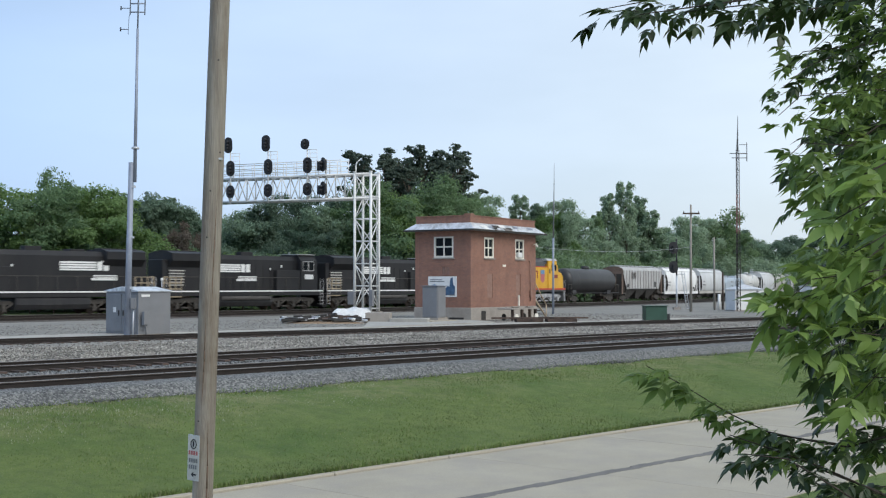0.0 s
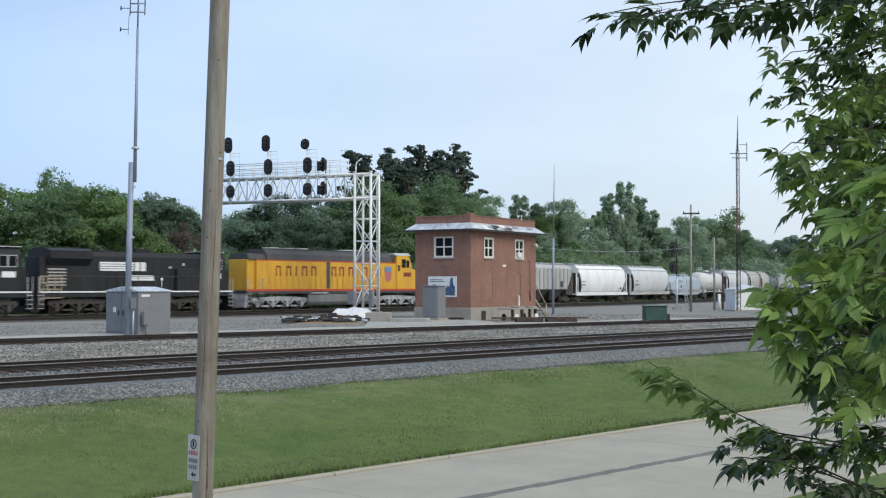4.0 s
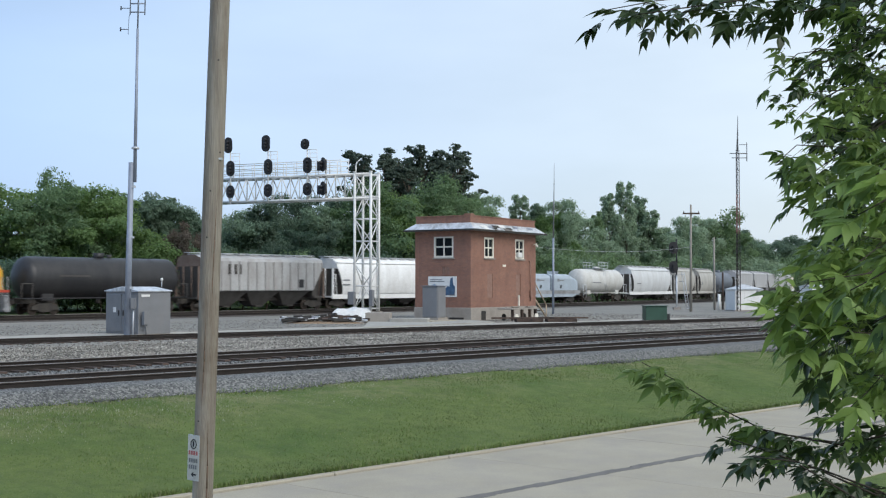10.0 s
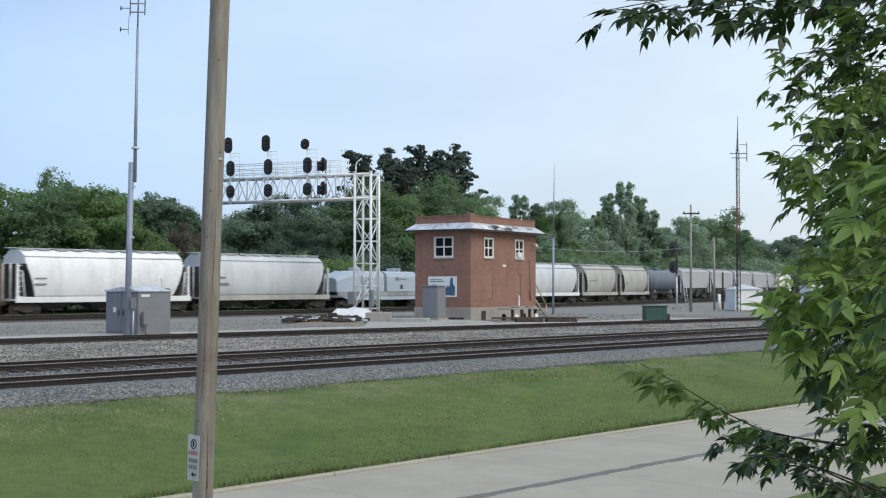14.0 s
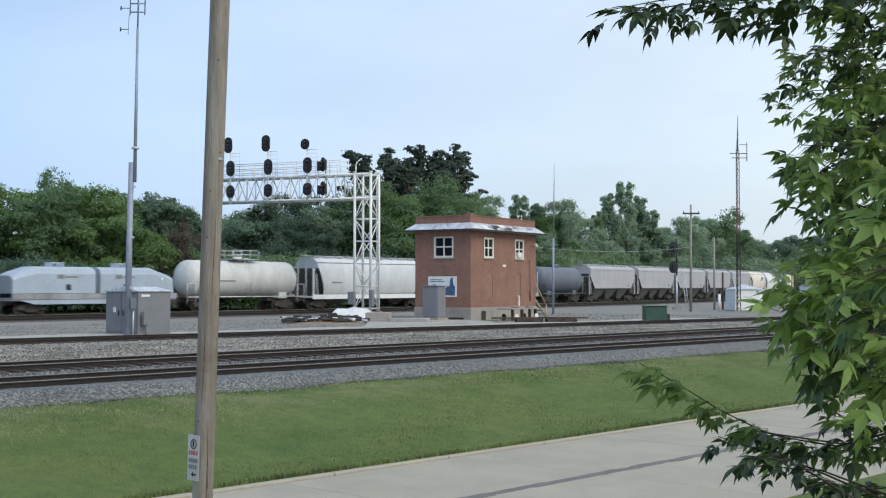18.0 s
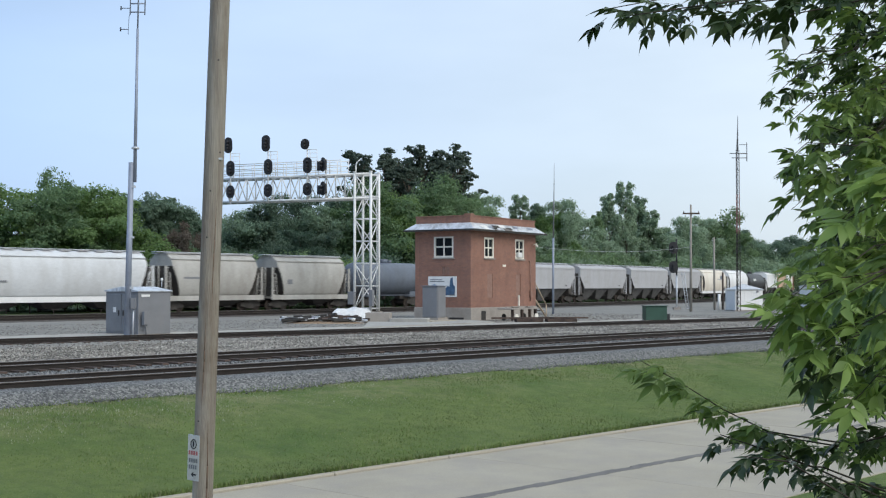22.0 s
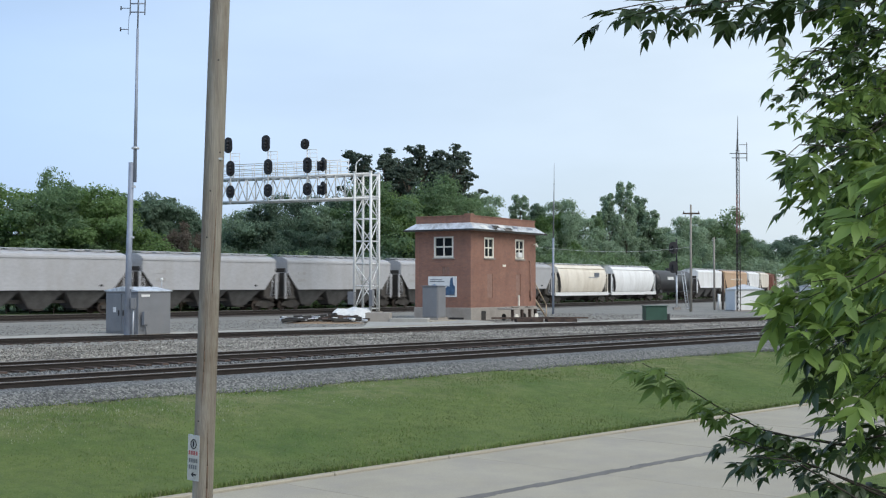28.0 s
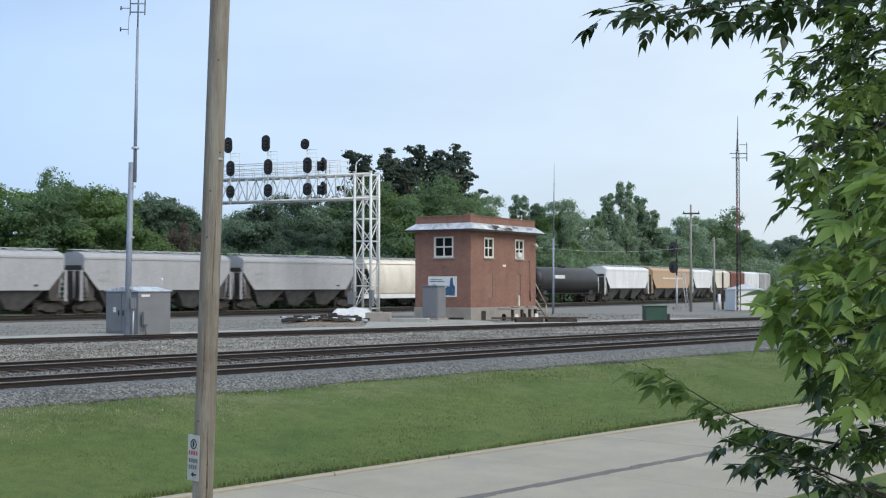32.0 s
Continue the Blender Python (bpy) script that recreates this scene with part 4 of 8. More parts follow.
def build_far_masts():
    t = lattice("lattice_mast", pose(26.5, 111.6, YARD_Z), 14.5, 0.2, 0.15, "slender red and white lattice radio mast", M_GREYCAB, material("faded_red_steel", (0.25, 0.13, 0.12), (0.2, 0.12, 0.11)))
    part("top_rod", Shape().tube((0, 0, 14.4), (0.06, 0, 17.6), 0.1, 0.02, 8), M_GREYCAB, t)
    part("side_antenna", Shape().tube((-0.7, 0, 14.2), (0.9, 0, 14.2), 0.04, n=6).tube((-0.5, 0, 13.8), (0.9, 0, 13.8), 0.04, n=6).tube((0.85, 0, 13.5), (0.85, 0, 15.2), 0.04, n=6).tube((0.2, 0, 15.0), (0.9, 0, 15.0), 0.03, n=6), M_GREYCAB, t)
    # thin flagpole-like whip beside the tower
    t = thing("whip_antenna_pole", pose(8.97, 101.3, YARD_Z), "slim grey steel antenna pole beside the tower", "pole")
    part("lower_tube", Shape().tube((0, 0, -0.05), (0.03, 0, 6.2), 0.1, 0.08, 10), M_STEEL, t)
    part("upper_tube", Shape().tube((0.03, 0, 6.2), (0.1, 0, 10.6), 0.06, 0.035, 8), M_GREYCAB, t)
    part("tip", Shape().tube((0.1, 0, 10.6), (0.12, 0, 12.3), 0.025, 0.012, 6), M_GREYCAB, t)
    # wooden utility pole with crossarm
    t = thing("utility_pole", pose(21.95, 110.2, YARD_Z), "grey wooden utility pole with a crossarm in the yard", "utility pole")
    part("shaft", Shape().tube((0, 0, -0.1), (0.05, 0, 9.5), 0.125, 0.08, 12), M_POLEGREY, t)
    part("crossarm", Shape().box(0.05, -0.15, 8.7, 1.5, 0.12, 0.14), M_TIMBER, t)
    for x in (-0.6, 0.7):
        part("insulator", Shape().tube((x, -0.15, 8.76), (x, -0.15, 8.95), 0.05, 0.03, 8), M_GREYCAB, t)
    t = thing("utility_pole", pose(25.7, 117.8, YARD_Z), "short plain wooden pole in the yard", "utility pole")
    part("shaft", Shape().tube((0, 0, -0.1), (0.0, 0, 6.9), 0.11, 0.08, 10), M_POLEGREY, t)
    t = thing("marker_post", pose(26.6, 119.8, YARD_Z), "white plastic marker post with a dark stake", "post")
    part("post", Shape().tube((0, 0, -0.05), (0, 0, 1.5), 0.14, n=10), M_WHITE, t)
    part("stake", Shape().tube((0.35, 0, -0.05), (0.35, 0, 3.6), 0.09, n=8), M_TIMBER, t)
    # line of cable between pole tops
    c = thing("overhead_cable", pose(0, 0, 0), "thin overhead cable sagging from the tower to a pole", "cable")
    for a, b_, s in (((22.0, 110.2, 6.45), (6.6, 89.3, 5.8), 0.4),):
        pts = [Vector(a).lerp(Vector(b_), i / 14) - Vector((0, 0, s * 4 * (i / 14) * (1 - i / 14))) for i in range(15)]
        part("wire", Shape().path(pts, 0.014, 4), M_GALV, c)


def signal_head(parent, x, y, z, tall, n_lights, side=-1):
    """Black colour-light unit with backing board and hooded lenses, all dark."""
    h = part("signal_head", Shape().prism_y([(0.43 * math.cos(a), (tall / 2 - 0.43) * (1 if math.sin(a) > 0 else -1) + 0.43 * math.sin(a)) for a in [2 * math.pi * (k + 0.5) / 24 for k in range(24)]], -0.03, 0.03), M_BLACK, parent, "black signal backing board", m=pose(x, y, z))
    for i in range(n_lights):
        zz = (i - (n_lights - 1) / 2) * 0.3
        part("hood", Shape().tube((0, -0.35, zz), (0, -0.03, zz), 0.12, 0.12, 10), M_BLACK, h)
    part("case", Shape().span(-0.17, 0.17, 0.03, 0.3, -tall * 0.35, tall * 0.35), M_BLACK, h)
    return h


def build_gantry():
    """Cantilever signal bridge: square lattice tower, truss arm, walkway and heads."""
    ax = Vector((-0.916, 0.40, 0))
    ang = math.degrees(math.atan2(ax.y, ax.x))
    org = Vector((-7.0, 108.6, YARD_Z - 0.16))
    g = thing("signal_bridge", Matrix.Translation(org) @ Matrix.Rotation(radians(ang), 4, "Z"), "white steel cantilever signal bridge with dark signal heads", "signal bridge")
    # local x along the arm away from the tower, y across (positive towards the eye side)
    W = 1.55
    posts = [(0, 0), (0, W), (-W, 0), (-W, W)]
    TOPZ, BOTZ = 12.10, 10.02
    for p in posts:
        part("post", Shape().tube((*p, 0.25), (*p, TOPZ + 0.15), 0.12, 0.12, 10), M_WHITE, g)
        part("post_cap", Shape().tube((*p, TOPZ + 0.15), (*p, TOPZ + 0.22), 0.17, 0.17, 10), M_WHITE, g)
        part("foot_plate", Shape().box(*p, 0.12, 0.5, 0.5, 0.28), M_PLINTH, g)
    faces = [((0, 0), (0, W)), ((0, W), (-W, W)), ((-W, W), (-W, 0)), ((-W, 0), (0, 0))]
    n = 6
    for fi, (p, q) in enumerate(faces):
        for i in range(n):
            z0, z1 = 0.5 + (TOPZ - 0.5) * i / n, 0.5 + (TOPZ - 0.5) * (i + 1) / n
            a, c = (p, q) if (i + fi) % 2 else (q, p)
            part("brace", Shape().tube((*a, z0), (*c, z1), 0.05, n=6), M_WHITE, g)
            part("strut", Shape().tube((*p, z0), (*q, z0), 0.05, n=6), M_WHITE, g)
    LEN = 14.6
    for y in (0, W):
        for z in (BOTZ, TOPZ):
            part("chord", Shape().tube((-W, y, z), (LEN, y, z), 0.1, n=8), M_WHITE, g)
        m_ = 16
        for i in range(m_):
            x0, x1 = LEN * i / m_, LEN * (i + 1) / m_
            part("web", Shape().tube((x0, y, BOTZ if i % 2 else TOPZ), (x1, y, TOPZ if i % 2 else BOTZ), 0.045, n=6), M_WHITE, g)
            part("hanger", Shape().tube((x1, y, BOTZ), (x1, y, TOPZ), 0.03, n=5), M_WHITE, g)
    for i in range(17):
        x = LEN * i / 16
        part("cross_tie", Shape().tube((x, 0, BOTZ), (x, W, BOTZ), 0.04, n=5).tube((x, 0, TOPZ), (x, W, TOPZ), 0.04, n=5), M_WHITE, g)
    part("walkway", Shape().span(-0.2, LEN, 0.15, W - 0.15, TOPZ + 0.06, TOPZ + 0.1), M_GALV, g, "steel grating walkway")
    part("lower_walkway", Shape().span(-0.2, LEN, 0.15, W - 0.15, BOTZ + 0.06, BOTZ + 0.1), M_GALV, g)
    for y in (0.08, W - 0.08):
        hr = Shape()
        for z in (0.45, 0.85, 1.3):
            hr.tube((1.4, y, TOPZ + z), (LEN, y, TOPZ + z), 0.035, n=5)
        part("handrail", hr, M_WHITE, g)
        for i in range(13):
            x = 1.4 + (LEN - 1.4) * i / 12
            part("rail_post", Shape().tube((x, y, TOPZ), (x, y, TOPZ + 1.3), 0.035, n=5), M_WHITE, g)
    # heads: places along the arm
    ys = W + 0.35
    for x, tall, n_l in ((12.7, 1.45, 3), (8.75, 1.5, 3), (4.75, 0.95, 2)):
        part("head_post", Shape().tube((x - 0.1, W + 0.12, BOTZ - 0.2), (x - 0.1, W + 0.12, TOPZ + 2.8), 0.06, n=8), M_WHITE, g)
        cage = Shape()
        for dx in (-1.1, -0.4):
            cage.tube((x + dx, W + 0.15, TOPZ + 0.1), (x + dx, W + 0.15, TOPZ + 2.3), 0.03, n=4)
        for z in (1.6, 2.0, 2.3):
            cage.tube((x - 1.1, W + 0.15, TOPZ + z), (x - 0.1, W + 0.15, TOPZ + z), 0.025, n=4)
        part("ladder_cage", cage, M_WHITE, g)
        for z, tl, k in ((TOPZ + 2.78 + (0.25 if tall > 1 else 0.0), tall, n_l), (TOPZ + 0.92, 1.4, 3), (TOPZ - 1.18, 1.15, 2)):
            hd = signal_head(g, x + (0.0 if z > TOPZ + 2 else -0.25), ys, z, tl, k)
            hd.matrix_basis = hd.matrix_basis @ Matrix.Rotation(radians(180), 4, "Z")
    for z in (TOPZ + 0.92, TOPZ - 1.18):
        part("head_post", Shape().tube((2.8, W + 0.12, z - 0.8), (2.8, W + 0.12, z + 0.5), 0.06, n=8), M_WHITE, g)
        hd = signal_head(g, 2.95, ys, z, 1.25, 2)
        hd.matrix_basis = hd.matrix_basis @ Matrix.Rotation(radians(145), 4, "Z")
        part("side_unit", Shape().box(3.4, ys - 0.2, z - 0.1, 0.35, 0.3, 0.8), M_BLACK, g, bevel=0.03)
    part("control_box", Shape().box(0.1, W + 0.35, 1.4, 0.6, 0.4, 1.1), M_GREYCAB, g, "grey control box on the tower foot", 0.02)
    part("control_box", Shape().box(-W - 0.2, W + 0.2, 1.4, 0.35, 0.4, 1.4), M_GREYCAB, g, "grey control box on the tower foot", 0.02)
    part("vent_pipe", Shape().path([(-0.1, W, TOPZ + 0.1), (-0.1, W, TOPZ + 0.75), (-0.22, W, TOPZ + 1.05), (-0.48, W, TOPZ + 1.2)], 0.06, 6), M_WHITE, g, "curved white pipe on the tower top")
    part("ladder", Shape().tube((-W - 0.2, 0.4, 0.3), (-W - 0.2, 0.4, TOPZ), 0.03, n=5).tube((-W - 0.2, 0.8, 0.3), (-W - 0.2, 0.8, TOPZ), 0.03, n=5), M_WHITE, g)


def build_far_signal():
    s = thing("signal_mast", pose(22.3, 120.0, YARD_Z), "black two-head signal on a pale mast with a ladder", "railway signal")
    part("mast", Shape().tube((0.25, 0, -0.05), (0.25, 0, 3.3), 0.09, n=10), M_GALV, s)
    part("upper_mast", Shape().tube((0.25, 0, 3.3), (0.25, 0, 6.8), 0.08, n=10), M_BLACK, s, "black painted upper mast")
    part("foundation", Shape().box(0.25, 0, 0.1, 0.7, 0.7, 0.3), M_PLINTH, s)
    for z in (5.95, 4.1):
        signal_head(s, -0.1, -0.3, z, 1.18, 2)
    lad = Shape()
    lad.tube((1.2, 0.1, 0.1), (0.75, 0.1, 3.6), 0.04, n=5).tube((1.45, 0.1, 0.1), (1.0, 0.1, 3.6), 0.04, n=5)
    for i in range(14):
        k = i / 14
        lad.tube((1.2 - 0.45 * k, 0.1, 0.1 + 3.5 * k), (1.45 - 0.45 * k, 0.1, 0.1 + 3.5 * k), 0.025, n=4)
    part("ladder", lad, M_GALV, s, "steel ladder")
    part("platform", Shape().box(0.6, 0.1, 3.4, 0.7, 0.6, 0.05).box(0.95, 0.1, 4.4, 0.05, 0.6, 0.05), M_GALV, s)


build_radio_mast()
build_wood_pole()
build_far_masts()
build_gantry()
build_far_signal()


# ------------------------------------------------------------------ yard clutter
def build_clutter():
    rnd = random.Random(7)
    pile = thing("scrap_pile", pose(-7.3, 76.5, YARD_Z), "heap of dark steel track fittings on orange dirt", "scrap heap")
    dirt = Shape()
    rings = []
    for k, (r, z) in enumerate(((1.0, -0.02), (0.8, 0.06), (0.4, 0.12))):
        rings.append([(2.7 * r * math.cos(a) * rnd.uniform(0.92, 1.08), 1.3 * r * math.sin(a), z) for a in [2 * math.pi * i / 18 for i in range(18)]])
    dirt.loft(rings)
    part("dirt", dirt, M_DIRT, pile, "orange dirt")
    for i in range(60):
        x, y = rnd.uniform(-2.3, 2.2), rnd.uniform(-0.9, 0.9)
        part("bar", Shape().box(0, 0, 0, rnd.uniform(0.5, 1.7), rnd.uniform(0.1, 0.22), rnd.uniform(0.08, 0.2)), (M_DARK, M_TIMBER, M_GALV, M_DARK, M_RAIL, M_WHITE)[i % 6], pile, bevel=0.01,
             m=pose(x, y, 0.12 + 0.42 * (1 - abs(y) * 0.8) * rnd.uniform(0.2, 1.0), rnd.uniform(-15, 15), rnd.uniform(-8, 8), rnd.uniform(-35, 35)))
    tarp = thing("tarpaulin_stack", pose(-6.2, 84.5, YARD_Z), "low stack under a crumpled white tarpaulin", "tarpaulin")
    n, mm = 16, 8
    vs = []
    for i in range(n + 1):
        for j in range(mm + 1):
            x, y = -1.6 + 3.2 * i / n, -0.9 + 1.8 * j / mm
            ed = min(1, min(i, n - i) / 2.5) * min(1, min(j, mm - j) / 1.6)
            vs.append((x, y, 0.02 + ed * (0.72 + 0.25 * noise.noise(Vector((x * 1.3, y * 1.5, 3)))) ))
    sh = Shape().add(vs, [(i * (mm + 1) + j, (i + 1) * (mm + 1) + j, (i + 1) * (mm + 1) + j + 1, i * (mm + 1) + j + 1) for i in range(n) for j in range(mm)], True)
    part("sheet", sh, M_TARP, tarp)
    part("pallet", Shape().span(-1.3, 1.3, -0.7, 0.7, 0.0, 0.14), M_TIMBER, tarp)
    for x in (-1.3, -0.3, 0.9):
        part("loose_sheet", Shape().box(x, -1.05, 0.12, 0.7, 0.35, 0.14), M_TARP, tarp, bevel=0.05)
    b = thing("concrete_block", pose(-4.3, 77.5, YARD_Z, 0, 0, -6), "grey cast concrete block in the yard", "block")
    part("block", Shape().span(-0.55, 1.0, 0, 1.0, 0, 0.62), M_PLINTH, b, bevel=0.03)
    part("slab", Shape().span(1.02, 3.4, -0.2, 1.2, 0, 0.28), M_PALECONC, b, bevel=0.03)
    # hand trolley against the tower
    c = thing("platform_trolley", pose(3.5, 81.9, YARD_Z, 0, 0, 90 - 31.84), "old flat trolley with grey boards by the tower", "trolley")
    part("deck", Shape().span(-0.2, 3.6, -1.3, -0.2, 0.74, 0.83), M_PLINTH, c, "weathered pale board deck", 0.02)
    for x in (0.2, 1.5, 2.6, 3.4):
        part("leg", Shape().span(x - 0.08, x + 0.08, -1.2, -1.04, 0, 0.72), M_TIMBER, c)
    for x in (0.5, 3.3):
        for y in (-1.25, -0.3):
            part("wheel", Shape().tube((x, y - 0.05, 0.22), (x, y + 0.05, 0.22), 0.22, n=14), M_CREAM if y < -1 else M_DARK, c)
    for i in range(4):
        part("loose_board", Shape().box(0, 0, 0, 1.5 + 0.3 * (i % 3), 0.16, 0.05), M_PLINTH, c, m=pose(0.9 + 0.62 * i, -0.75 - 0.12 * i, 0.865 + 0.052 * (i % 2), 0, 0, 5 * i - 8))
    # stacked timbers and spare rails beyond the siding
    lt = thing("long_plank", pose(6.1, 78.3, YARD_Z + 0.225, 0, 0, 9), "long dark weathered plank laid across timbers", "plank")
    part("plank", Shape().box(0, 0, 0.055, 6.2, 0.26, 0.10), M_TIMBER, lt, bevel=0.01)
    for k in range(2):
        p = thing("timber_stack", pose(4.75 + k * 2.05, 77.9 + k * 0.33, YARD_Z, 0, 0, 8), "dark weathered railway timbers stacked flat", "timber stack", "timber stacks by the siding")
        for j in range(3):
            part("timber", Shape().box(0.7, j * 0.32, 0.12 + 0.004 * j, 1.7 + 0.2 * (k % 2), 0.24, 0.2), M_TIMBER, p, bevel=0.015)
    s = thing("drain_block", pose(-6.5, 30.4, 0.36, 0, 0, 40), "flat pale concrete drain block at the ballast edge", "block")
    part("block", Shape().span(-0.45, 0.45, -0.15, 0.25, -0.1, 0.16), M_CONC, s, bevel=0.015)
    # loose pale stones beside the siding
    for i in range(6):
        q = thing("stone", pose(12.3 + rnd.uniform(0, 1.8), 70.5 + rnd.uniform(-0.4, 0.6), YARD_Z), "loose pale stone lying beside the siding", "stone", "pale stones beside the siding")
        part("stone_body", Shape().loft([[(0.10 * s_ * math.cos(a) * rnd.uniform(0.8, 1.2), 0.08 * s_ * math.sin(a), z) for a in [2 * math.pi * k / 7 for k in range(7)]] for s_, z in ((1, -0.02), (1.05, 0.05), (0.55, 0.1))]), M_PLINTH, q)



build_clutter()


def build_aprons():
    a = thing("concrete_apron", pose(0, 0, YARD_Z), "pale worn concrete apron in front of the tower", "pavement", kind="structure")
    pts = [(-4.3, 67.2), (3.2, 77.2), (1.9, 81.6), (-1.9, 83.9), (-5.0, 88.0)]
    part("slab", Shape().loft([[(x, y, -0.1) for x, y in pts], [(x, y, 0.065) for x, y in pts]], False), M_PALECONC, a)
    b = thing("gravel_strip", pose(PC.x, PC.y, YARD_Z, 0, 0, 90 - 49.0), "narrow pale strip of fine gravel beside the siding", "gravel", kind="structure")
    rnd = random.Random(3)
    sh = Shape()
    n = 92
    lo = [(-12 + 0.7 * i, 3.9 + rnd.uniform(-0.2, 0.2), 0.022) for i in range(n)]
    hi = [(-12 + 0.7 * i, 6.7 + 0.6 * math.sin(0.31 * i) + rnd.uniform(-0.4, 0.4), 0.022) for i in range(n)]
    sh.add(lo + hi, [(i, i + 1, n + i + 1, n + i) for i in range(n - 1)])
    part("strip", sh, material("fine_pale_gravel", (0.43, 0.405, 0.355), (0.33, 0.31, 0.27), scale=1.0, rough=0.95, fine=25, bump=0.4), b)


build_aprons()


# ------------------------------------------------------------------ far trees
def quad_mesh(name, centers, normals, sizes, mat, rnd):
    """Many small leaf clumps, each a bent four-cornered blade."""
    k = len(centers)
    nrm = normals / np.maximum(1e-6, np.linalg.norm(normals, axis=1))[:, None]
    ref = rnd.normal(size=(k, 3))
    a = np.cross(nrm, ref)
    a /= np.maximum(1e-6, np.linalg.norm(a, axis=1))[:, None]
    b_ = np.cross(nrm, a)
    s = sizes[:, None]
    v = np.empty((k, 4, 3))
    v[:, 0] = centers - a * s
    v[:, 1] = centers - b_ * s * 0.62 + nrm * s * 0.22
    v[:, 2] = centers + a * s
    v[:, 3] = centers + b_ * s * 0.62 + nrm * s * 0.22
    me = bpy.data.meshes.new(name)
    me.from_pydata(v.reshape(-1, 3).tolist(), [], np.arange(4 * k).reshape(k, 4).tolist())
    me.materials.append(mat)
    return me


def crown_mesh(seed, mat, n=5200, kind="broad"):
    """Crown of unit height (z 0.12 to 1) made of lobes of leaf clumps."""
    rnd = np.random.RandomState(seed)
    cs, rs = [], []
    if kind == "broad":
        lobes = 38
        for i in range(lobes):
            z = 0.16 + 0.74 * (i + 0.5) / lobes
            w = 0.34 * math.sin(math.pi * min(1, (z - 0.02) / 0.99) ** 0.85) + 0.04
            a = i * 2.4 + rnd.uniform(-0.5, 0.5)
            d = w * rnd.uniform(0.25, 1.3)
            cs.append((d * math.cos(a), d * math.sin(a), z + rnd.uniform(-0.10, 0.06)))
            rs.append(rnd.uniform(0.045, 0.105))
    elif kind == "tall":
        lobes = 38
        for i in range(lobes):
            z = 0.15 + 0.79 * (i + 0.5) / lobes
            w = 0.24 * (1 - z) ** 0.6 + 0.03
            a = i * 2.4 + rnd.uniform(-0.5, 0.5)
            d = w * rnd.uniform(0.3, 1.0)
            cs.append((d * math.cos(a), d * math.sin(a), z))
            rs.append(rnd.uniform(0.035, 0.075) * (1.2 - 0.6 * z))
    elif kind == "pine":
        # uneven boughs that carry flat pads of needles, with gaps between them
        for i in range(30):
            z = 0.34 + 0.60 * (i + 0.5) / 30 + rnd.uniform(-0.015, 0.015)
            w = (0.17 * (1.02 - z) ** 0.45 + 0.015) * rnd.uniform(0.35, 1.35)
            a = i * 2.4 + rnd.uniform(-0.9, 0.9)
            for q in (0.3, 0.62, 0.85, 1.0):
                cs.append((q * w * math.cos(a), q * w * math.sin(a), z + 0.055 * q * q))
                rs.append(rnd.uniform(0.014, 0.030) * (0.7 + 0.3 * q))
        cs += [(0.0, 0.0, 0.96), (0.01, 0.01, 0.93)]
        rs += [0.022, 0.03]
    else:
        for i in range(16):
            a = rnd.uniform(0, 6.28)
            d = rnd.uniform(0, 0.6)
            cs.append((d * math.cos(a), d * math.sin(a), rnd.uniform(0.25, 0.72)))
            rs.append(rnd.uniform(0.18, 0.3))
    cs, rs = np.array(cs), np.array(rs)
    # each lobe breaks up into tufts, with dark hollows between them
    m = 4 if kind == "pine" else 11
    td = rnd.normal(size=(len(rs), m, 3)) + np.array((0, 0, 0.35))
    td /= np.linalg.norm(td, axis=2)[:, :, None]
    flat = np.array((1.3, 1.3, 0.55 if kind == "pine" else 0.85))
    tc = (cs[:, None] + td * rs[:, None, None] * rnd.uniform(0.55, 1.2, (len(rs), m, 1)) * flat).reshape(-1, 3)
    tr = (rs[:, None] * rnd.uniform(0.24, 0.52, (len(rs), m))).reshape(-1)
    pick = rnd.choice(len(tr), n, p=tr ** 2 / (tr ** 2).sum())
    d = rnd.normal(size=(n, 3)) + np.array((0, 0, 0.25))
    d /= np.linalg.norm(d, axis=1)[:, None]
    rad = tr[pick] * np.clip(np.abs(rnd.normal(0.80, 0.35, n)), 0.1, 2.0)
    pts = tc[pick] + d * rad[:, None] * flat
    loose = rnd.rand(n) < (0.10 if kind == "pine" else 0.34)
    lobe = rnd.choice(len(rs), n, p=rs ** 2 / (rs ** 2).sum())
    pts[loose] = (cs[lobe] + d * rs[lobe][:, None] * rnd.uniform(0.3, 1.45, (n, 1)) * flat)[loose]
    nrm = d * 0.9 + td.reshape(-1, 3)[pick] * 0.5 + rnd.normal(size=(n, 3)) * 0.45 + np.array((0.1, -0.1, 0.35))
    size = rnd.uniform(0.005, 0.0135, n) * (1.15 if kind != "pine" else 0.85)
    if kind == "bush":
        size *= 2.4
    return quad_mesh("crown", pts, nrm, size, mat, rnd), cs


def trunk_mesh(cs, seed, h_top=0.8, r=0.018):
    rnd = random.Random(seed)
    sh = Shape()
    pts = [Vector((0, 0, -0.01))]
    for i in range(1, 6):
        pts.append(Vector((rnd.uniform(-0.015, 0.015), rnd.uniform(-0.015, 0.015), h_top * i / 5)))
    for i in range(5):
        sh.tube(pts[i], pts[i + 1], r * (1 - i / 5.6), r * (1 - (i + 1) / 5.6), 7)
    for c_ in cs[::2]:
        z = max(0.12, c_[2] - 0.16)
        base = Vector((0, 0, z))
        sh.tube(base, Vector(c_), r * 0.35, r * 0.1, 5)
    return sh.mesh("trunk", M_BARK)


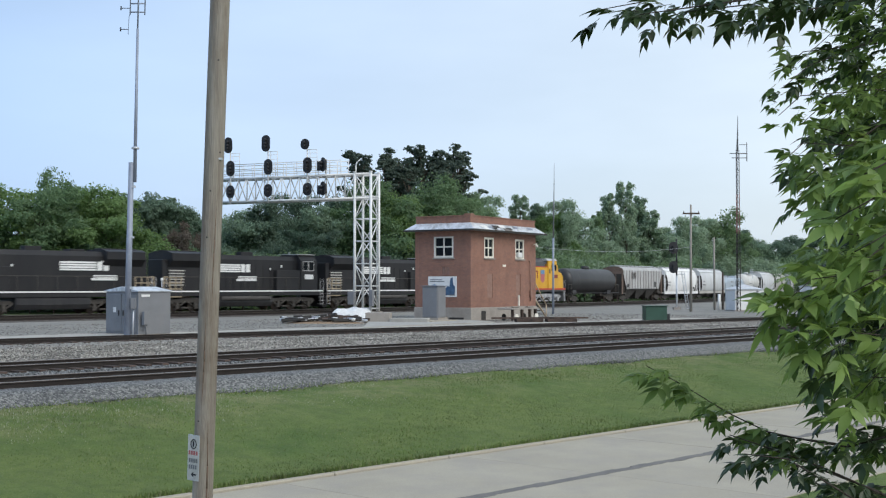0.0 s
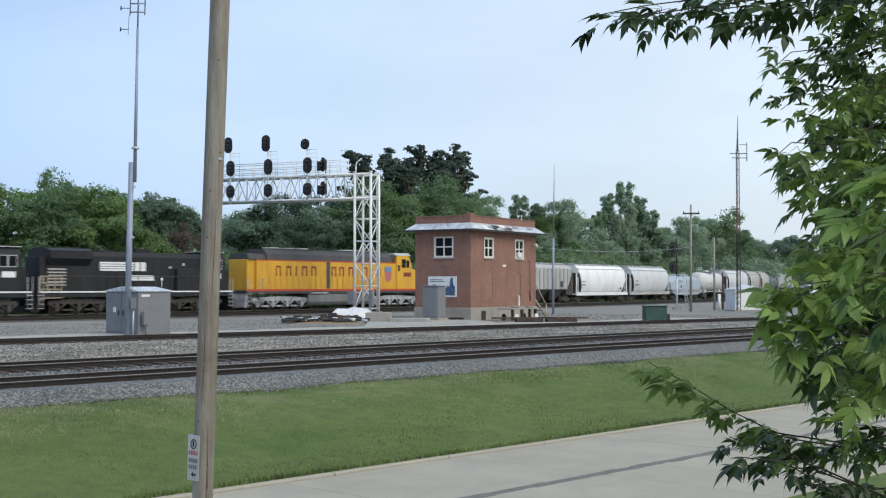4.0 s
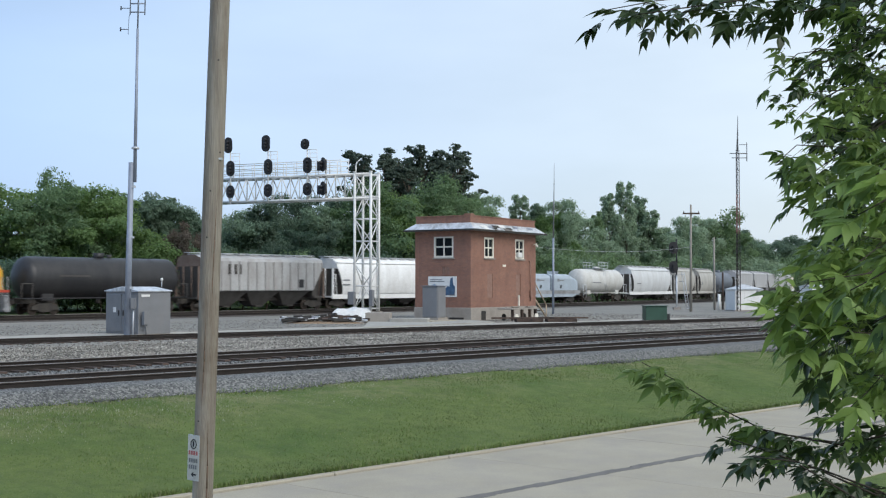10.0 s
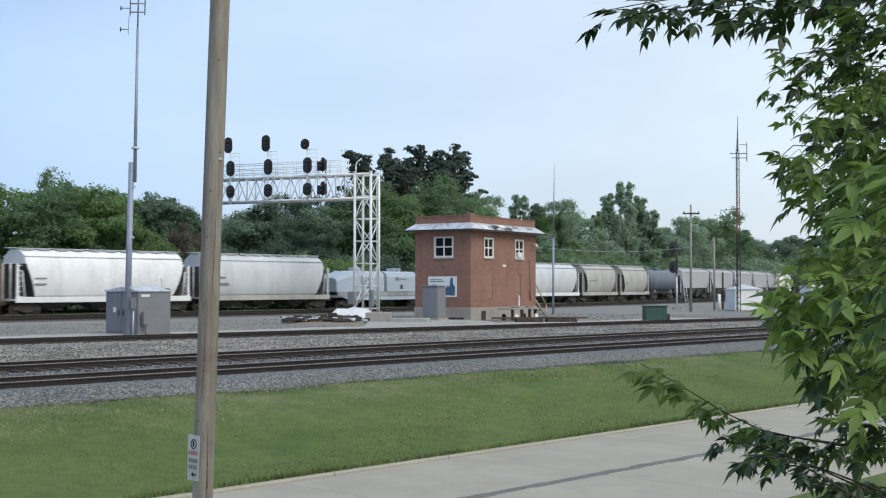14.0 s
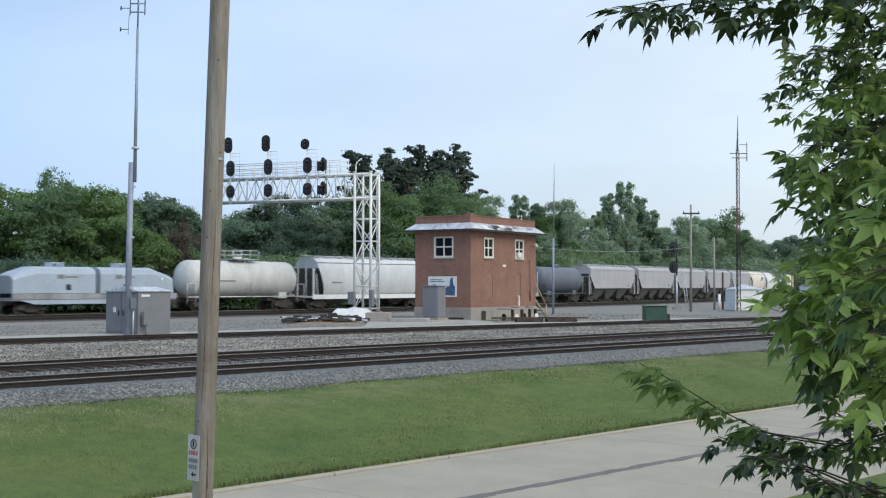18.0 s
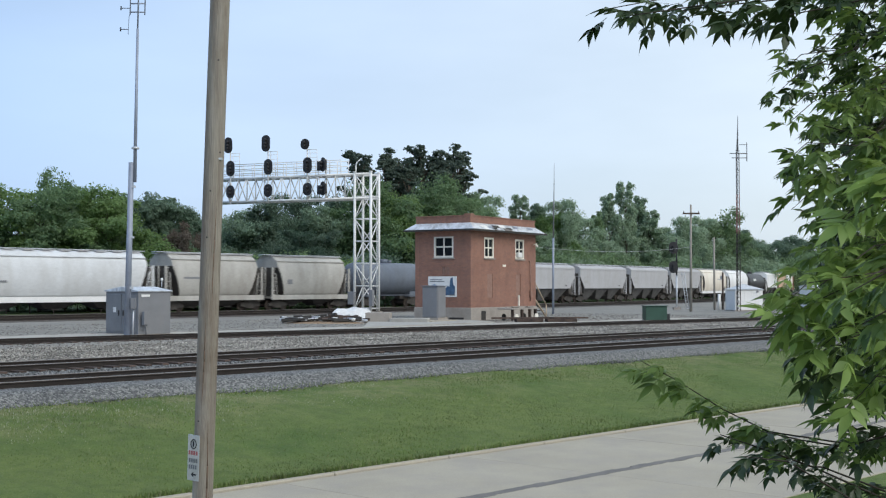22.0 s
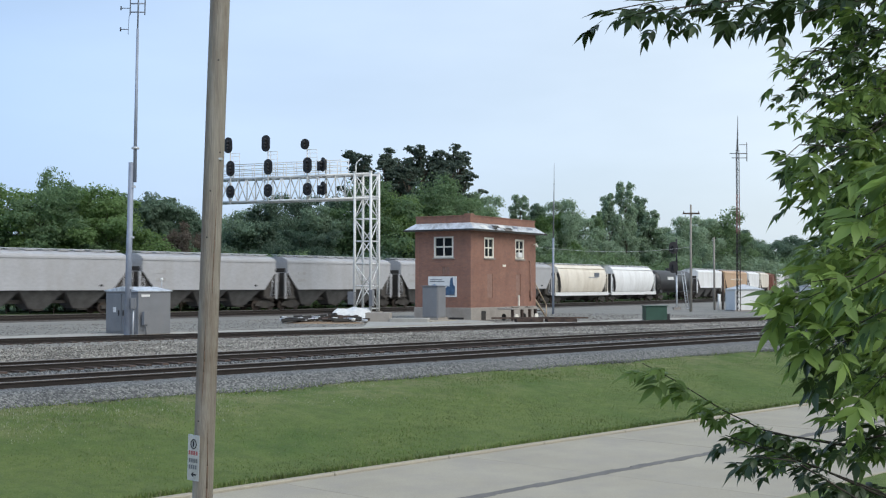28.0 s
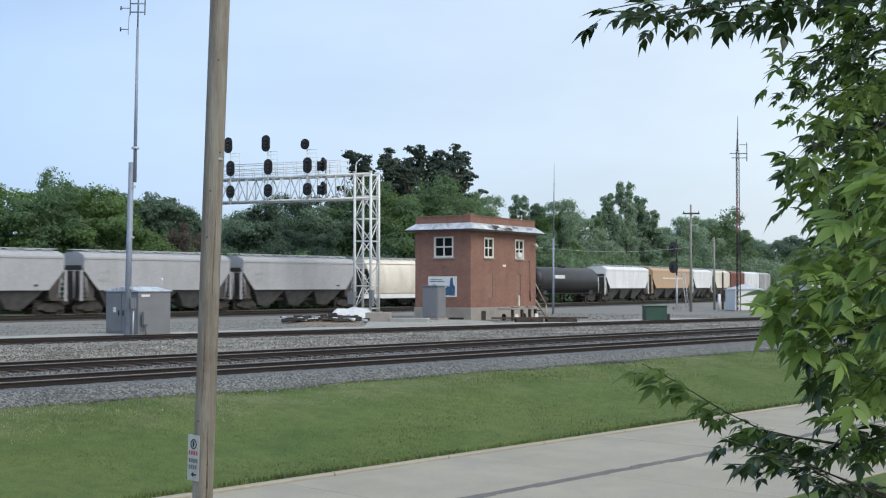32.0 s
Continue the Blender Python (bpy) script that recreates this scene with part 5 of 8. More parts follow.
M_LEAF_A = leaf_material("leaf_mid_green", (0.102, 0.172, 0.082), (0.195, 0.278, 0.140), 0.46, scale=4.0)
M_LEAF_B = leaf_material("leaf_fresh_green", (0.095, 0.170, 0.058), (0.185, 0.275, 0.105), 0.46, scale=4.0)
M_LEAF_C = leaf_material("leaf_dark_green", (0.076, 0.128, 0.090), (0.150, 0.212, 0.142), 0.44, scale=4.0)
M_NEEDLE = leaf_material("pine_needles", (0.056, 0.086, 0.070), (0.118, 0.154, 0.114), 0.3, 0.6, scale=4.0)
M_LEAF_F = leaf_material("leaf_deep_green", (0.052, 0.092, 0.064), (0.108, 0.158, 0.106), 0.42, scale=4.0)
# Paler leaf copy for far trees: distance haze is put into its colour.
M_LEAF_E = leaf_material("leaf_hazed_green", (0.178, 0.256, 0.165), (0.310, 0.395, 0.275), 0.46, scale=4.0)
M_LEAF_D = leaf_material("leaf_blue_green", (0.118, 0.186, 0.122), (0.220, 0.300, 0.198), 0.44, scale=4.0)

M_LEAF_G = leaf_material("leaf_bronze", (0.110, 0.090, 0.072), (0.190, 0.160, 0.118), 0.25, scale=4.0)

TREE_KINDS = {}


def tree_kind(key, kind, mat, seed):
    me, cs = crown_mesh(seed, mat, {"broad": 28000, "tall": 20000, "pine": 14000, "bush": 8000}[kind], kind)
    TREE_KINDS[key] = (me, trunk_mesh(cs, seed, 0.85 if kind != "bush" else 0.5, 0.016 if kind != "pine" else 0.013))


for _i, (_k, _m) in enumerate((("broad", M_LEAF_A), ("broad", M_LEAF_B), ("broad", M_LEAF_C), ("broad", M_LEAF_D), ("tall", M_LEAF_A), ("tall", M_LEAF_D), ("pine", M_NEEDLE), ("pine", M_NEEDLE), ("bush", M_LEAF_A), ("bush", M_LEAF_C), ("bush", M_LEAF_B), ("broad", M_LEAF_E), ("tall", M_LEAF_E), ("bush", M_LEAF_E), ("broad", M_LEAF_F), ("broad", M_LEAF_G))):
    tree_kind(_k + str(_i), _k, _m, 11 + _i)

TREE_LABELS = {"broad0": "full green broadleaf tree behind the tracks", "broad1": "bright fresh green broadleaf tree behind the tracks", "broad2": "dark green broadleaf tree in the tree line",
               "broad3": "blue-green broadleaf tree in the tree line", "tall4": "tall narrow green tree above the tree line", "tall5": "tall grey-green tree above the tree line",
               "pine6": "dark pine with ragged flat branches", "pine7": "tall dark pine with an uneven top", "bush8": "leafy green undergrowth beside the railway", "bush9": "dark undergrowth beneath the trees", "bush10": "pale green shrub beside the railway", "broad11": "pale hazy green broadleaf tree in the far tree line",
               "tall12": "pale hazy tall tree standing above the far tree line", "broad15": "small bronze-leaved tree in the tree line", "broad14": "deep green broadleaf tree behind the tracks", "bush13": "pale hazy green undergrowth along the far railway"}


def plant(key, x, y, h, spread=1.0, rz=0.0):
    crown, trunk = TREE_KINDS[key]
    name = "bush" if key.startswith("bush") else ("pine_tree" if key.startswith("pine") else "tree")
    t = thing(name, pose(x, y, YARD_Z - 0.22, 0, 0, rz) @ Matrix.Diagonal((h * spread, h * spread, h, 1)), TREE_LABELS[key], "shrub" if name == "bush" else "tree", "tree line behind the railway")
    part("trunk", trunk, M_BARK, t)
    part("crown", crown, None, t)
    return t


def main_depth(k):
    """Distance of the main line along the view for the sight line of slope k (x / y)."""
    lo, hi = -220.0, 420.0
    for _ in range(40):
        mid = (lo + hi) / 2
        p = main_at(mid).translation
        lo, hi = (mid, hi) if p.x / p.y < k else (lo, mid)
    return main_at(lo).translation.y


def row_tree(key, k, top, back, spread=1.0):
    """A tree on the sight line of slope k, back metres behind the line, whose top shows at slope top over the eye."""
    y = main_depth(k) + back
    h = (EYE[2] + top * y - YARD_Z) * (1.02 if key.startswith("pine") else 1.09)
    plant(key, k * y, y, h, spread, (k * 7919) % 360)


def build_tree_line():
    # (kind, sight line, top slope, metres behind the line, spread)
    row_tree("broad1", -0.350, 0.078, 30, 1.1)
    row_tree("broad0", -0.325, 0.072, 26, 1.1)
    row_tree("broad0", -0.303, 0.082, 40, 0.75)
    row_tree("broad1", -0.285, 0.076, 28, 1.15)
    row_tree("broad1", -0.270, 0.070, 24, 1.1)
    row_tree("broad2", -0.252, 0.073, 36, 1.0)
    row_tree("broad2", -0.238, 0.074, 34, 1.0)
    row_tree("broad2", -0.222, 0.070, 33, 1.0)
    row_tree("broad2", -0.205, 0.055, 38, 0.9)
    row_tree("broad15", -0.211, 0.050, 20, 0.6)
    row_tree("broad3", -0.190, 0.053, 55, 1.0)
    row_tree("broad2", -0.172, 0.050, 60, 1.0)
    row_tree("broad3", -0.156, 0.058, 45, 1.0)
    row_tree("broad14", -0.142, 0.068, 42, 0.8)
    row_tree("broad2", -0.128, 0.060, 40, 0.85)
    row_tree("broad14", -0.115, 0.071, 44, 0.8)
    row_tree("broad3", -0.102, 0.062, 40, 0.85)
    row_tree("broad14", -0.088, 0.073, 46, 0.8)
    row_tree("pine6", -0.068, 0.109, 48, 1.0)
    row_tree("pine7", -0.062, 0.098, 50, 1.0)
    row_tree("pine7", -0.046, 0.108, 52, 1.0)
    row_tree("pine6", -0.036, 0.104, 55, 1.0)
    row_tree("pine7", -0.026, 0.099, 50, 1.0)
    row_tree("pine6", -0.017, 0.113, 54, 0.95)
    row_tree("pine7", -0.004, 0.106, 52, 1.0)
    row_tree("pine6", 0.004, 0.100, 50, 1.0)
    row_tree("pine7", 0.012, 0.111, 52, 1.0)
    row_tree("pine7", -0.056, 0.088, 50, 1.0)
    row_tree("pine6", -0.030, 0.094, 56, 1.1)
    row_tree("pine7", -0.011, 0.097, 56, 1.1)
    row_tree("pine6", 0.008, 0.094, 57, 1.1)
    row_tree("pine7", -0.001, 0.090, 49, 1.1)
    row_tree("broad0", -0.060, 0.074, 36, 1.1)
    row_tree("broad1", -0.035, 0.072, 34, 1.0)
    row_tree("broad0", -0.012, 0.076, 36, 1.1)
    row_tree("broad0", 0.012, 0.072, 38, 1.0)
    row_tree("broad11", 0.028, 0.070, 46, 0.9)
    row_tree("broad1", 0.045, 0.050, 60, 1.0)
    row_tree("tall12", 0.062, 0.070, 50, 0.65)
    row_tree("tall5", 0.075, 0.064, 52, 0.7)
    row_tree("broad1", 0.084, 0.056, 44, 0.8)
    row_tree("broad11", 0.097, 0.065, 42, 0.7)
    row_tree("broad11", 0.110, 0.052, 50, 0.8)
    row_tree("tall4", 0.124, 0.057, 50, 0.7)
    row_tree("tall5", 0.134, 0.072, 60, 0.6)
    row_tree("tall12", 0.147, 0.080, 58, 0.62)
    row_tree("tall5", 0.157, 0.070, 62, 0.6)
    row_tree("tall12", 0.166, 0.058, 56, 0.9)
    row_tree("broad11", 0.176, 0.044, 52, 1.0)
    row_tree("broad11", 0.192, 0.052, 60, 0.7)
    row_tree("broad11", 0.206, 0.052, 62, 0.9)
    row_tree("broad0", 0.220, 0.054, 58, 1.0)
    row_tree("broad2", 0.232, 0.050, 60, 0.8)
    row_tree("tall5", 0.243, 0.043, 60, 0.8)
    row_tree("broad3", 0.250, 0.037, 66, 1.0)
    row_tree("broad2", 0.266, 0.036, 60, 1.1)
    row_tree("broad2", 0.285, 0.040, 60, 1.1)
    row_tree("broad3", 0.305, 0.040, 60, 1.1)
    row_tree("broad2", 0.33, 0.045, 60, 1.1)
    row_tree("broad0", 0.36, 0.045, 60, 1.1)
    rnd = random.Random(21)
    k = -0.37
    while k < 0.36:
        row_tree(rnd.choice(("bush8", "bush9", "bush10", "bush9") if k < 0.02 else ("bush13", "bush9", "bush13", "bush8")), k, rnd.uniform(0.014, 0.030), rnd.uniform(14, 24) + (16 if k > 0.06 else 4), rnd.uniform(0.8, 1.1))
        row_tree(rnd.choice(("broad14", "broad2") if -0.17 < k < -0.05 else ("broad2", "broad0", "broad3") if k < 0.02 else ("broad11", "broad3", "broad11", "tall12")), k + 0.009, rnd.uniform(0.024, 0.046) * (0.75 if k > 0.10 else 1.0), rnd.uniform(26, 34) + (14 if k > 0.06 else 0), 0.95)
        k += 0.019
    # a second, deeper wood closes the view
    k = -0.6
    while k < 0.7:
        row_tree(rnd.choice(("broad2", "broad3")), k, rnd.uniform(0.036, 0.046) if k < 0.02 else rnd.uniform(0.026, 0.036), rnd.uniform(80, 120), 1.5)
        k += 0.035


build_tree_line()


# ------------------------------------------------------------------ the train
def mcar(name, col, col2=None, dirt=(0.16, 0.13, 0.10), amt=0.45, rough=0.5, scale=0.5):
    return material(name, col, col2, scale=scale, rough=rough, fine=12, bump=0.04, stretch=(1, 1, 0.5), dirt=dirt, dirt_amt=amt, dirt_scale=0.55)


M_NSBLACK = mcar("engine_black", (0.011, 0.011, 0.013), (0.018, 0.018, 0.019), dirt=(0.04, 0.036, 0.032), amt=0.35, rough=0.6)
M_TRUCK = material("grimy_running_gear", (0.034, 0.031, 0.028), (0.078, 0.070, 0.060), scale=3, rough=0.85, fine=20, bump=0.3)
M_WHEEL = material("wheel_steel", (0.045, 0.036, 0.030), (0.09, 0.07, 0.055), scale=4, rough=0.7, metal=0.3)
M_UPYEL = mcar("armour_yellow", (0.70, 0.385, 0.03), (0.62, 0.33, 0.03), dirt=(0.38, 0.20, 0.045), amt=0.5)
M_UPGREY = mcar("roof_dark_grey", (0.045, 0.045, 0.05), (0.06, 0.06, 0.06), amt=0.3)
M_TANKGREY = mcar("fuel_tank_grey", (0.20, 0.20, 0.205), (0.15, 0.15, 0.15), amt=0.4)
M_UPRED = material("red_lettering", (0.22, 0.03, 0.02), (0.18, 0.03, 0.02), scale=2, rough=0.5)
M_REDLINE = material("red_sill_line", (0.50, 0.06, 0.03), (0.42, 0.06, 0.03), scale=2, rough=0.5)
M_SILVER = material("silver_running_gear", (0.50, 0.51, 0.53), (0.22, 0.215, 0.21), scale=2.2, rough=0.6, metal=0.2, bump=0.15)
M_TANKBLK = mcar("tank_black", (0.020, 0.020, 0.022), (0.034, 0.034, 0.036), dirt=(0.07, 0.065, 0.06), amt=0.4, rough=0.42)
M_TANKBLU = mcar("tank_blue_grey", (0.10, 0.12, 0.155), (0.14, 0.16, 0.19), dirt=(0.05, 0.05, 0.05), amt=0.4, rough=0.45)
M_TANKWHT = mcar("tank_white", (0.62, 0.62, 0.60), (0.54, 0.54, 0.51), dirt=(0.30, 0.26, 0.20), amt=0.45)
M_HGREY = mcar("hopper_grey", (0.46, 0.46, 0.455), (0.40, 0.40, 0.395), dirt=(0.20, 0.165, 0.14), amt=0.6)
# Outlet grey, darkened to hold the shade under the cars.
M_CHUTE = material("dark_outlet_grey", (0.085, 0.08, 0.075), (0.055, 0.05, 0.046), scale=1.5, rough=0.8)
M_CHUTE2 = material("dusty_outlet_grey", (0.15, 0.147, 0.14), (0.085, 0.08, 0.076), scale=1.5, rough=0.8)
M_HPALE = mcar("hopper_pale_grey", (0.62, 0.635, 0.64), (0.54, 0.555, 0.56), dirt=(0.36, 0.34, 0.31), amt=0.4)
M_HGREY2 = mcar("hopper_light_grey", (0.43, 0.43, 0.44), (0.385, 0.385, 0.39), dirt=(0.30, 0.27, 0.24), amt=0.4)
M_HWHITE = mcar("hopper_white", (0.84, 0.84, 0.83), (0.77, 0.77, 0.76), dirt=(0.38, 0.35, 0.30), amt=0.35)
M_HTAN = mcar("hopper_tan_grey", (0.46, 0.45, 0.415), (0.39, 0.375, 0.34), dirt=(0.22, 0.195, 0.165), amt=0.55)
M_HCREAM = mcar("hopper_cream", (0.80, 0.74, 0.64), (0.72, 0.65, 0.54), dirt=(0.38, 0.30, 0.2), amt=0.4)
M_HORANGE = mcar("hopper_orange", (0.56, 0.34, 0.18), (0.50, 0.36, 0.24), dirt=(0.42, 0.32, 0.24), amt=0.6)
M_HBROWN = mcar("boxcar_brown", (0.26, 0.10, 0.07), (0.21, 0.085, 0.06), amt=0.4)
M_PALEBLUE = mcar("pale_blue_hood", (0.40, 0.465, 0.53), (0.34, 0.40, 0.455), dirt=(0.3, 0.32, 0.34), amt=0.35)
M_SILLGREY = mcar("dirty_sill_grey", (0.36, 0.37, 0.385), (0.26, 0.265, 0.27), dirt=(0.12, 0.11, 0.10), amt=0.8)
M_RIB = material("dark_rib_grey", (0.33, 0.32, 0.31), (0.26, 0.25, 0.24), scale=1.5, rough=0.8)
M_RAILTAN = material("rusty_tan_rail", (0.42, 0.35, 0.24), (0.28, 0.22, 0.15), scale=3, rough=0.7)
M_RUST = material("rusted_end_steel", (0.13, 0.085, 0.065), (0.20, 0.15, 0.12), scale=2.5, rough=0.85)
# Grimy dark steel; shade at the car ends is also put into it.
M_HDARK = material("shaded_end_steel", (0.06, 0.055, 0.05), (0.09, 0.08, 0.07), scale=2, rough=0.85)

_fw = Shape()
for _s in (-0.75, 0.75):
    _fw.tube((0, _s - 0.07, 0), (0, _s + 0.05, 0), 0.42, 0.42, 18)
_fw.tube((0, -0.95, 0), (0, 0.95, 0), 0.09, n=8)
WHEELSET = _fw.mesh("wheelset", M_WHEEL)
_sf = Shape()
for _s in (-1.0, 1.0):
    _sf.prism_y([(-1.15, 0.36), (-0.75, 0.36), (-0.35, 0.2), (0.35, 0.2), (0.75, 0.36), (1.15, 0.36), (1.15, 0.56), (0.5, 0.82), (-0.5, 0.82), (-1.15, 0.56)], _s - 0.09, _s + 0.09)
_sf.span(-0.22, 0.22, -1.1, 1.1, 0.45, 0.78)
TRUCK_FRAME = _sf.mesh("truck", M_TRUCK)


def freight_truck(car, x):
    t = part("truck", TRUCK_FRAME, None, car, m=pose(x, 0, 0))
    for dx in (-0.89, 0.89):
        part("wheelset", WHEELSET, None, t, m=pose(dx, 0, 0.42))


def loco_truck(car, x, axles, wb, mat, label):
    """Cast side frames with journal boxes, springs and sloped braces; wheelsets show between them."""
    h = wb / 2
    t = part("truck", Shape().span(-0.5, 0.5, -1.0, 1.0, 0.6, 1.1), M_TRUCK, car, label, m=pose(x, 0, 0))
    for s in (-1.12, 1.12):
        sh = Shape()
        sh.prism_y([(-h - 0.7, 0.72), (h + 0.7, 0.72), (h + 0.7, 0.95), (h * 0.4, 1.08), (-h * 0.4, 1.08), (-h - 0.7, 0.95)], s - 0.08, s + 0.08)
        gap = wb / (axles - 1)
        for i in range(axles):
            dx = -h + gap * i
            sh.box(dx, s * 1.1, 0.5, 0.34, 0.16, 0.5)
            if i < axles - 1:
                xm = dx + gap / 2
                sh.tube((dx + 0.2, s * 1.08, 0.4), (xm, s * 1.08, 0.85), 0.07, n=6).tube((xm, s * 1.08, 0.85), (dx + gap - 0.2, s * 1.08, 0.4), 0.07, n=6)
                sh.box(xm, s * 1.06, 0.33, gap * 0.5, 0.12, 0.12)
        for e in (-1, 1):
            sh.tube((e * (h + 0.2), s * 1.08, 0.45), (e * (h + 0.75), s * 1.08, 0.8), 0.08, n=6)
        part("side_frame", sh, mat, t, "cast side frame")
    for i in range(axles):
        part("wheelset", WHEELSET, None, t, m=pose(-h + wb * i / (axles - 1), 0, 0.46) @ Matrix.Diagonal((1.1, 1.0, 1.1, 1)))


def couplers(car, hl):
    for s in (-1, 1):
        part("coupler", Shape().box(s * (hl + 0.25), 0, 0.85, 0.9, 0.25, 0.3).box(s * (hl + 0.62), 0, 0.85, 0.25, 0.4, 0.42), M_TRUCK, car)


def lengthwise(prof, x_end, smooth):
    """Loft of a (y, z) profile whose ends are cut to x_end(z)."""
    return Shape().loft([[(-x_end(z), y, z) for y, z in prof], [(x_end(z), y, z) for y, z in prof]], smooth, False)


def hopper(label, L, paint, kind, bays=3, marks=(), sill=None, group="freight cars"):
    """Covered hopper. kind: round (curved sides), rib (outside posts), flat (smooth straight sides)."""
    c = thing("hopper_car", pose(0, 0, 0), label, "freight car", group)
    hl = L / 2 - 0.55
    if kind == "round":
        z0, zt, cut, inset = 1.1, 3.6, 0.95, 0.75
        half = [(1.16, z0), (1.38, 1.45), (1.53, 1.9), (1.61, 2.5), (1.60, 3.1), (1.51, zt), (1.40, 3.9), (1.22, 4.2), (0.8, 4.5), (0.35, 4.6)]
    else:
        z0, zt, cut, inset = 1.62 if kind == "rib" else 1.75, 3.6 if kind == "rib" else 3.15, 1.3, 0.3
        half = [(1.46, z0), (1.53, z0 + 0.08), (1.53, zt), (1.53, 4.05), (1.40, 4.3), (0.75, 4.52), (0.35, 4.55)]
    prof = half + [(-y, z) for y, z in reversed(half)]

    def x_end(z):
        return hl - inset - cut * min(1, max(0, (zt - z) / (zt - z0)))
    part("body", lengthwise(prof, x_end, kind == "round"), paint, c)
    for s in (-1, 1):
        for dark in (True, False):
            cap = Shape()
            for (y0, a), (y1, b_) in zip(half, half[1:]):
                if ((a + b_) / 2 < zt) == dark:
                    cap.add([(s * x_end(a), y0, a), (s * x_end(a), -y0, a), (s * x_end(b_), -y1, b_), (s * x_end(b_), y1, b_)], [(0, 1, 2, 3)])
            part("slope_end" if dark else "end_panel", cap, M_HDARK if dark else (M_RUST if kind == "rib" else paint), c, "grimy sloped end sheet with shade in its colour" if dark else "")
    # end frames and ladders, with slope sheets whose shade is in the colour
    for s in (-1, 1):
        e = Shape()
        for y in (-0.5, 0.5):
            e.tube((s * (hl - 0.12), y, 1.15), (s * (hl - 0.12), y, zt), 0.06, n=5)
        for y in (-1.42, 1.42):
            e.box(s * (hl - 0.12), y, (zt + 0.95) / 2, 0.2, 0.1, zt - 0.95)
        for y in (-1.42, 1.42):
            e.tube((s * (hl - 0.75), y, 1.15), (s * (hl - 0.5), y, zt - 0.5), 0.05, n=5)
            for i in range(7):
                e.tube((s * (hl - 0.12), y, 1.3 + i * 0.36), (s * (hl - 0.5), y, 1.3 + i * 0.36), 0.025, n=4)
        part("end_frame", e, M_RUST if kind == "rib" else paint, c, "end posts and ladders")
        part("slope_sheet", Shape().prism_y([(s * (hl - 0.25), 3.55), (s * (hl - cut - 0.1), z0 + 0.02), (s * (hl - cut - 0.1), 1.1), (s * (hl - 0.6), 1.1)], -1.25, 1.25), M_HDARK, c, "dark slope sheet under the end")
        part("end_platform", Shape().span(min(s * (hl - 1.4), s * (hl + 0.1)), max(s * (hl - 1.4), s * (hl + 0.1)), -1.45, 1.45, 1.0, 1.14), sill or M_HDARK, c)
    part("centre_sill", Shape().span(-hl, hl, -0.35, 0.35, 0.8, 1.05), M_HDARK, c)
    if kind == "round":
        for y in (-1.47, 1.47):
            part("side_sill", Shape().span(-hl - 0.05, hl + 0.05, y - 0.06, y + 0.06, 0.88, 1.28), sill or paint, c, "side sill")
    for i in range(bays):
        x = (i - (bays - 1) / 2) * (2 * hl - 2 * cut - 1.2) / bays
        w = (2 * hl - 2 * cut) / bays * (0.42 if kind == "round" else 0.47)
        zb, ztp = 0.42, z0
        lo = [(x - w * 0.35, -0.55, zb), (x + w * 0.35, -0.55, zb), (x + w * 0.35, 0.55, zb), (x - w * 0.35, 0.55, zb)]
        hi = [(x - w, -1.3, ztp), (x + w, -1.3, ztp), (x + w, 1.3, ztp), (x - w, 1.3, ztp)]
        part("chute", Shape().loft([lo, hi], False), M_CHUTE2 if kind == "flat" else M_CHUTE, c, "dark outlet bay with shade in its colour")
        part("gate", Shape().box(x, 0, 0.36, 0.8, 1.5, 0.12), M_TRUCK, c)
    part("roofwalk", Shape().span(-hl + 0.1, hl - 0.1, -0.32, 0.32, 4.68, 4.73), M_GALV, c, "galvanised roof walkway")
    for i in range(10):
        x = (i - 4.5) * (2 * hl - 1.2) / 10
        part("hatch", Shape().box(x, -0.62, 4.60, 0.95, 0.42, 0.07).box(x, 0.62, 4.60, 0.95, 0.42, 0.07), M_HGREY2, c)
    if kind == "rib":
        n = 15
        for i in range(n):
            x = (i - (n - 1) / 2) * (2 * hl - 2 * inset - 0.3) / (n - 1)
            zb = z0 if abs(x) < hl - inset - cut else min(3.9, z0 + (abs(x) - hl + inset + cut) / cut * (zt - z0))
            for y in (-1.5665, 1.5665):
                part("rib", Shape().span(x - 0.05, x + 0.05, y - 0.0335, y + 0.0335, zb, 4.05), M_RIB, c)
    elif kind == "flat":
        for y in (-1.55, 1.55):
            part("top_chord", Shape().span(-hl + inset, hl - inset, y - 0.03, y + 0.03, 4.0, 4.14), paint, c)
            part("side_sill", Shape().span(-hl + inset + cut, hl - inset - cut, y - 0.025, y + 0.025, z0 - 0.02, z0 + 0.16), paint, c)
    else:
        for y in (-1.33, 1.33):
            part("eave_strip", Shape().tube((-hl + inset, y, 4.13), (hl - inset, y, 4.13), 0.05, n=6), paint, c)
    for mat, x0, x1, za, zb in marks:
        yy = 1.625 if kind != "flat" else 1.56
        part("stencil", Shape().span(x0, x1, -yy - 0.003, -yy + 0.06, za, zb), mat, c, "stencilled mark as a bar")
        part("stencil", Shape().span(-x1, -x0, yy - 0.06, yy + 0.003, za, zb), mat, c, "stencilled mark as a bar")
    for s in (-1, 1):
        freight_truck(c, s * (hl - 1.15))
    couplers(c, hl)
    return c


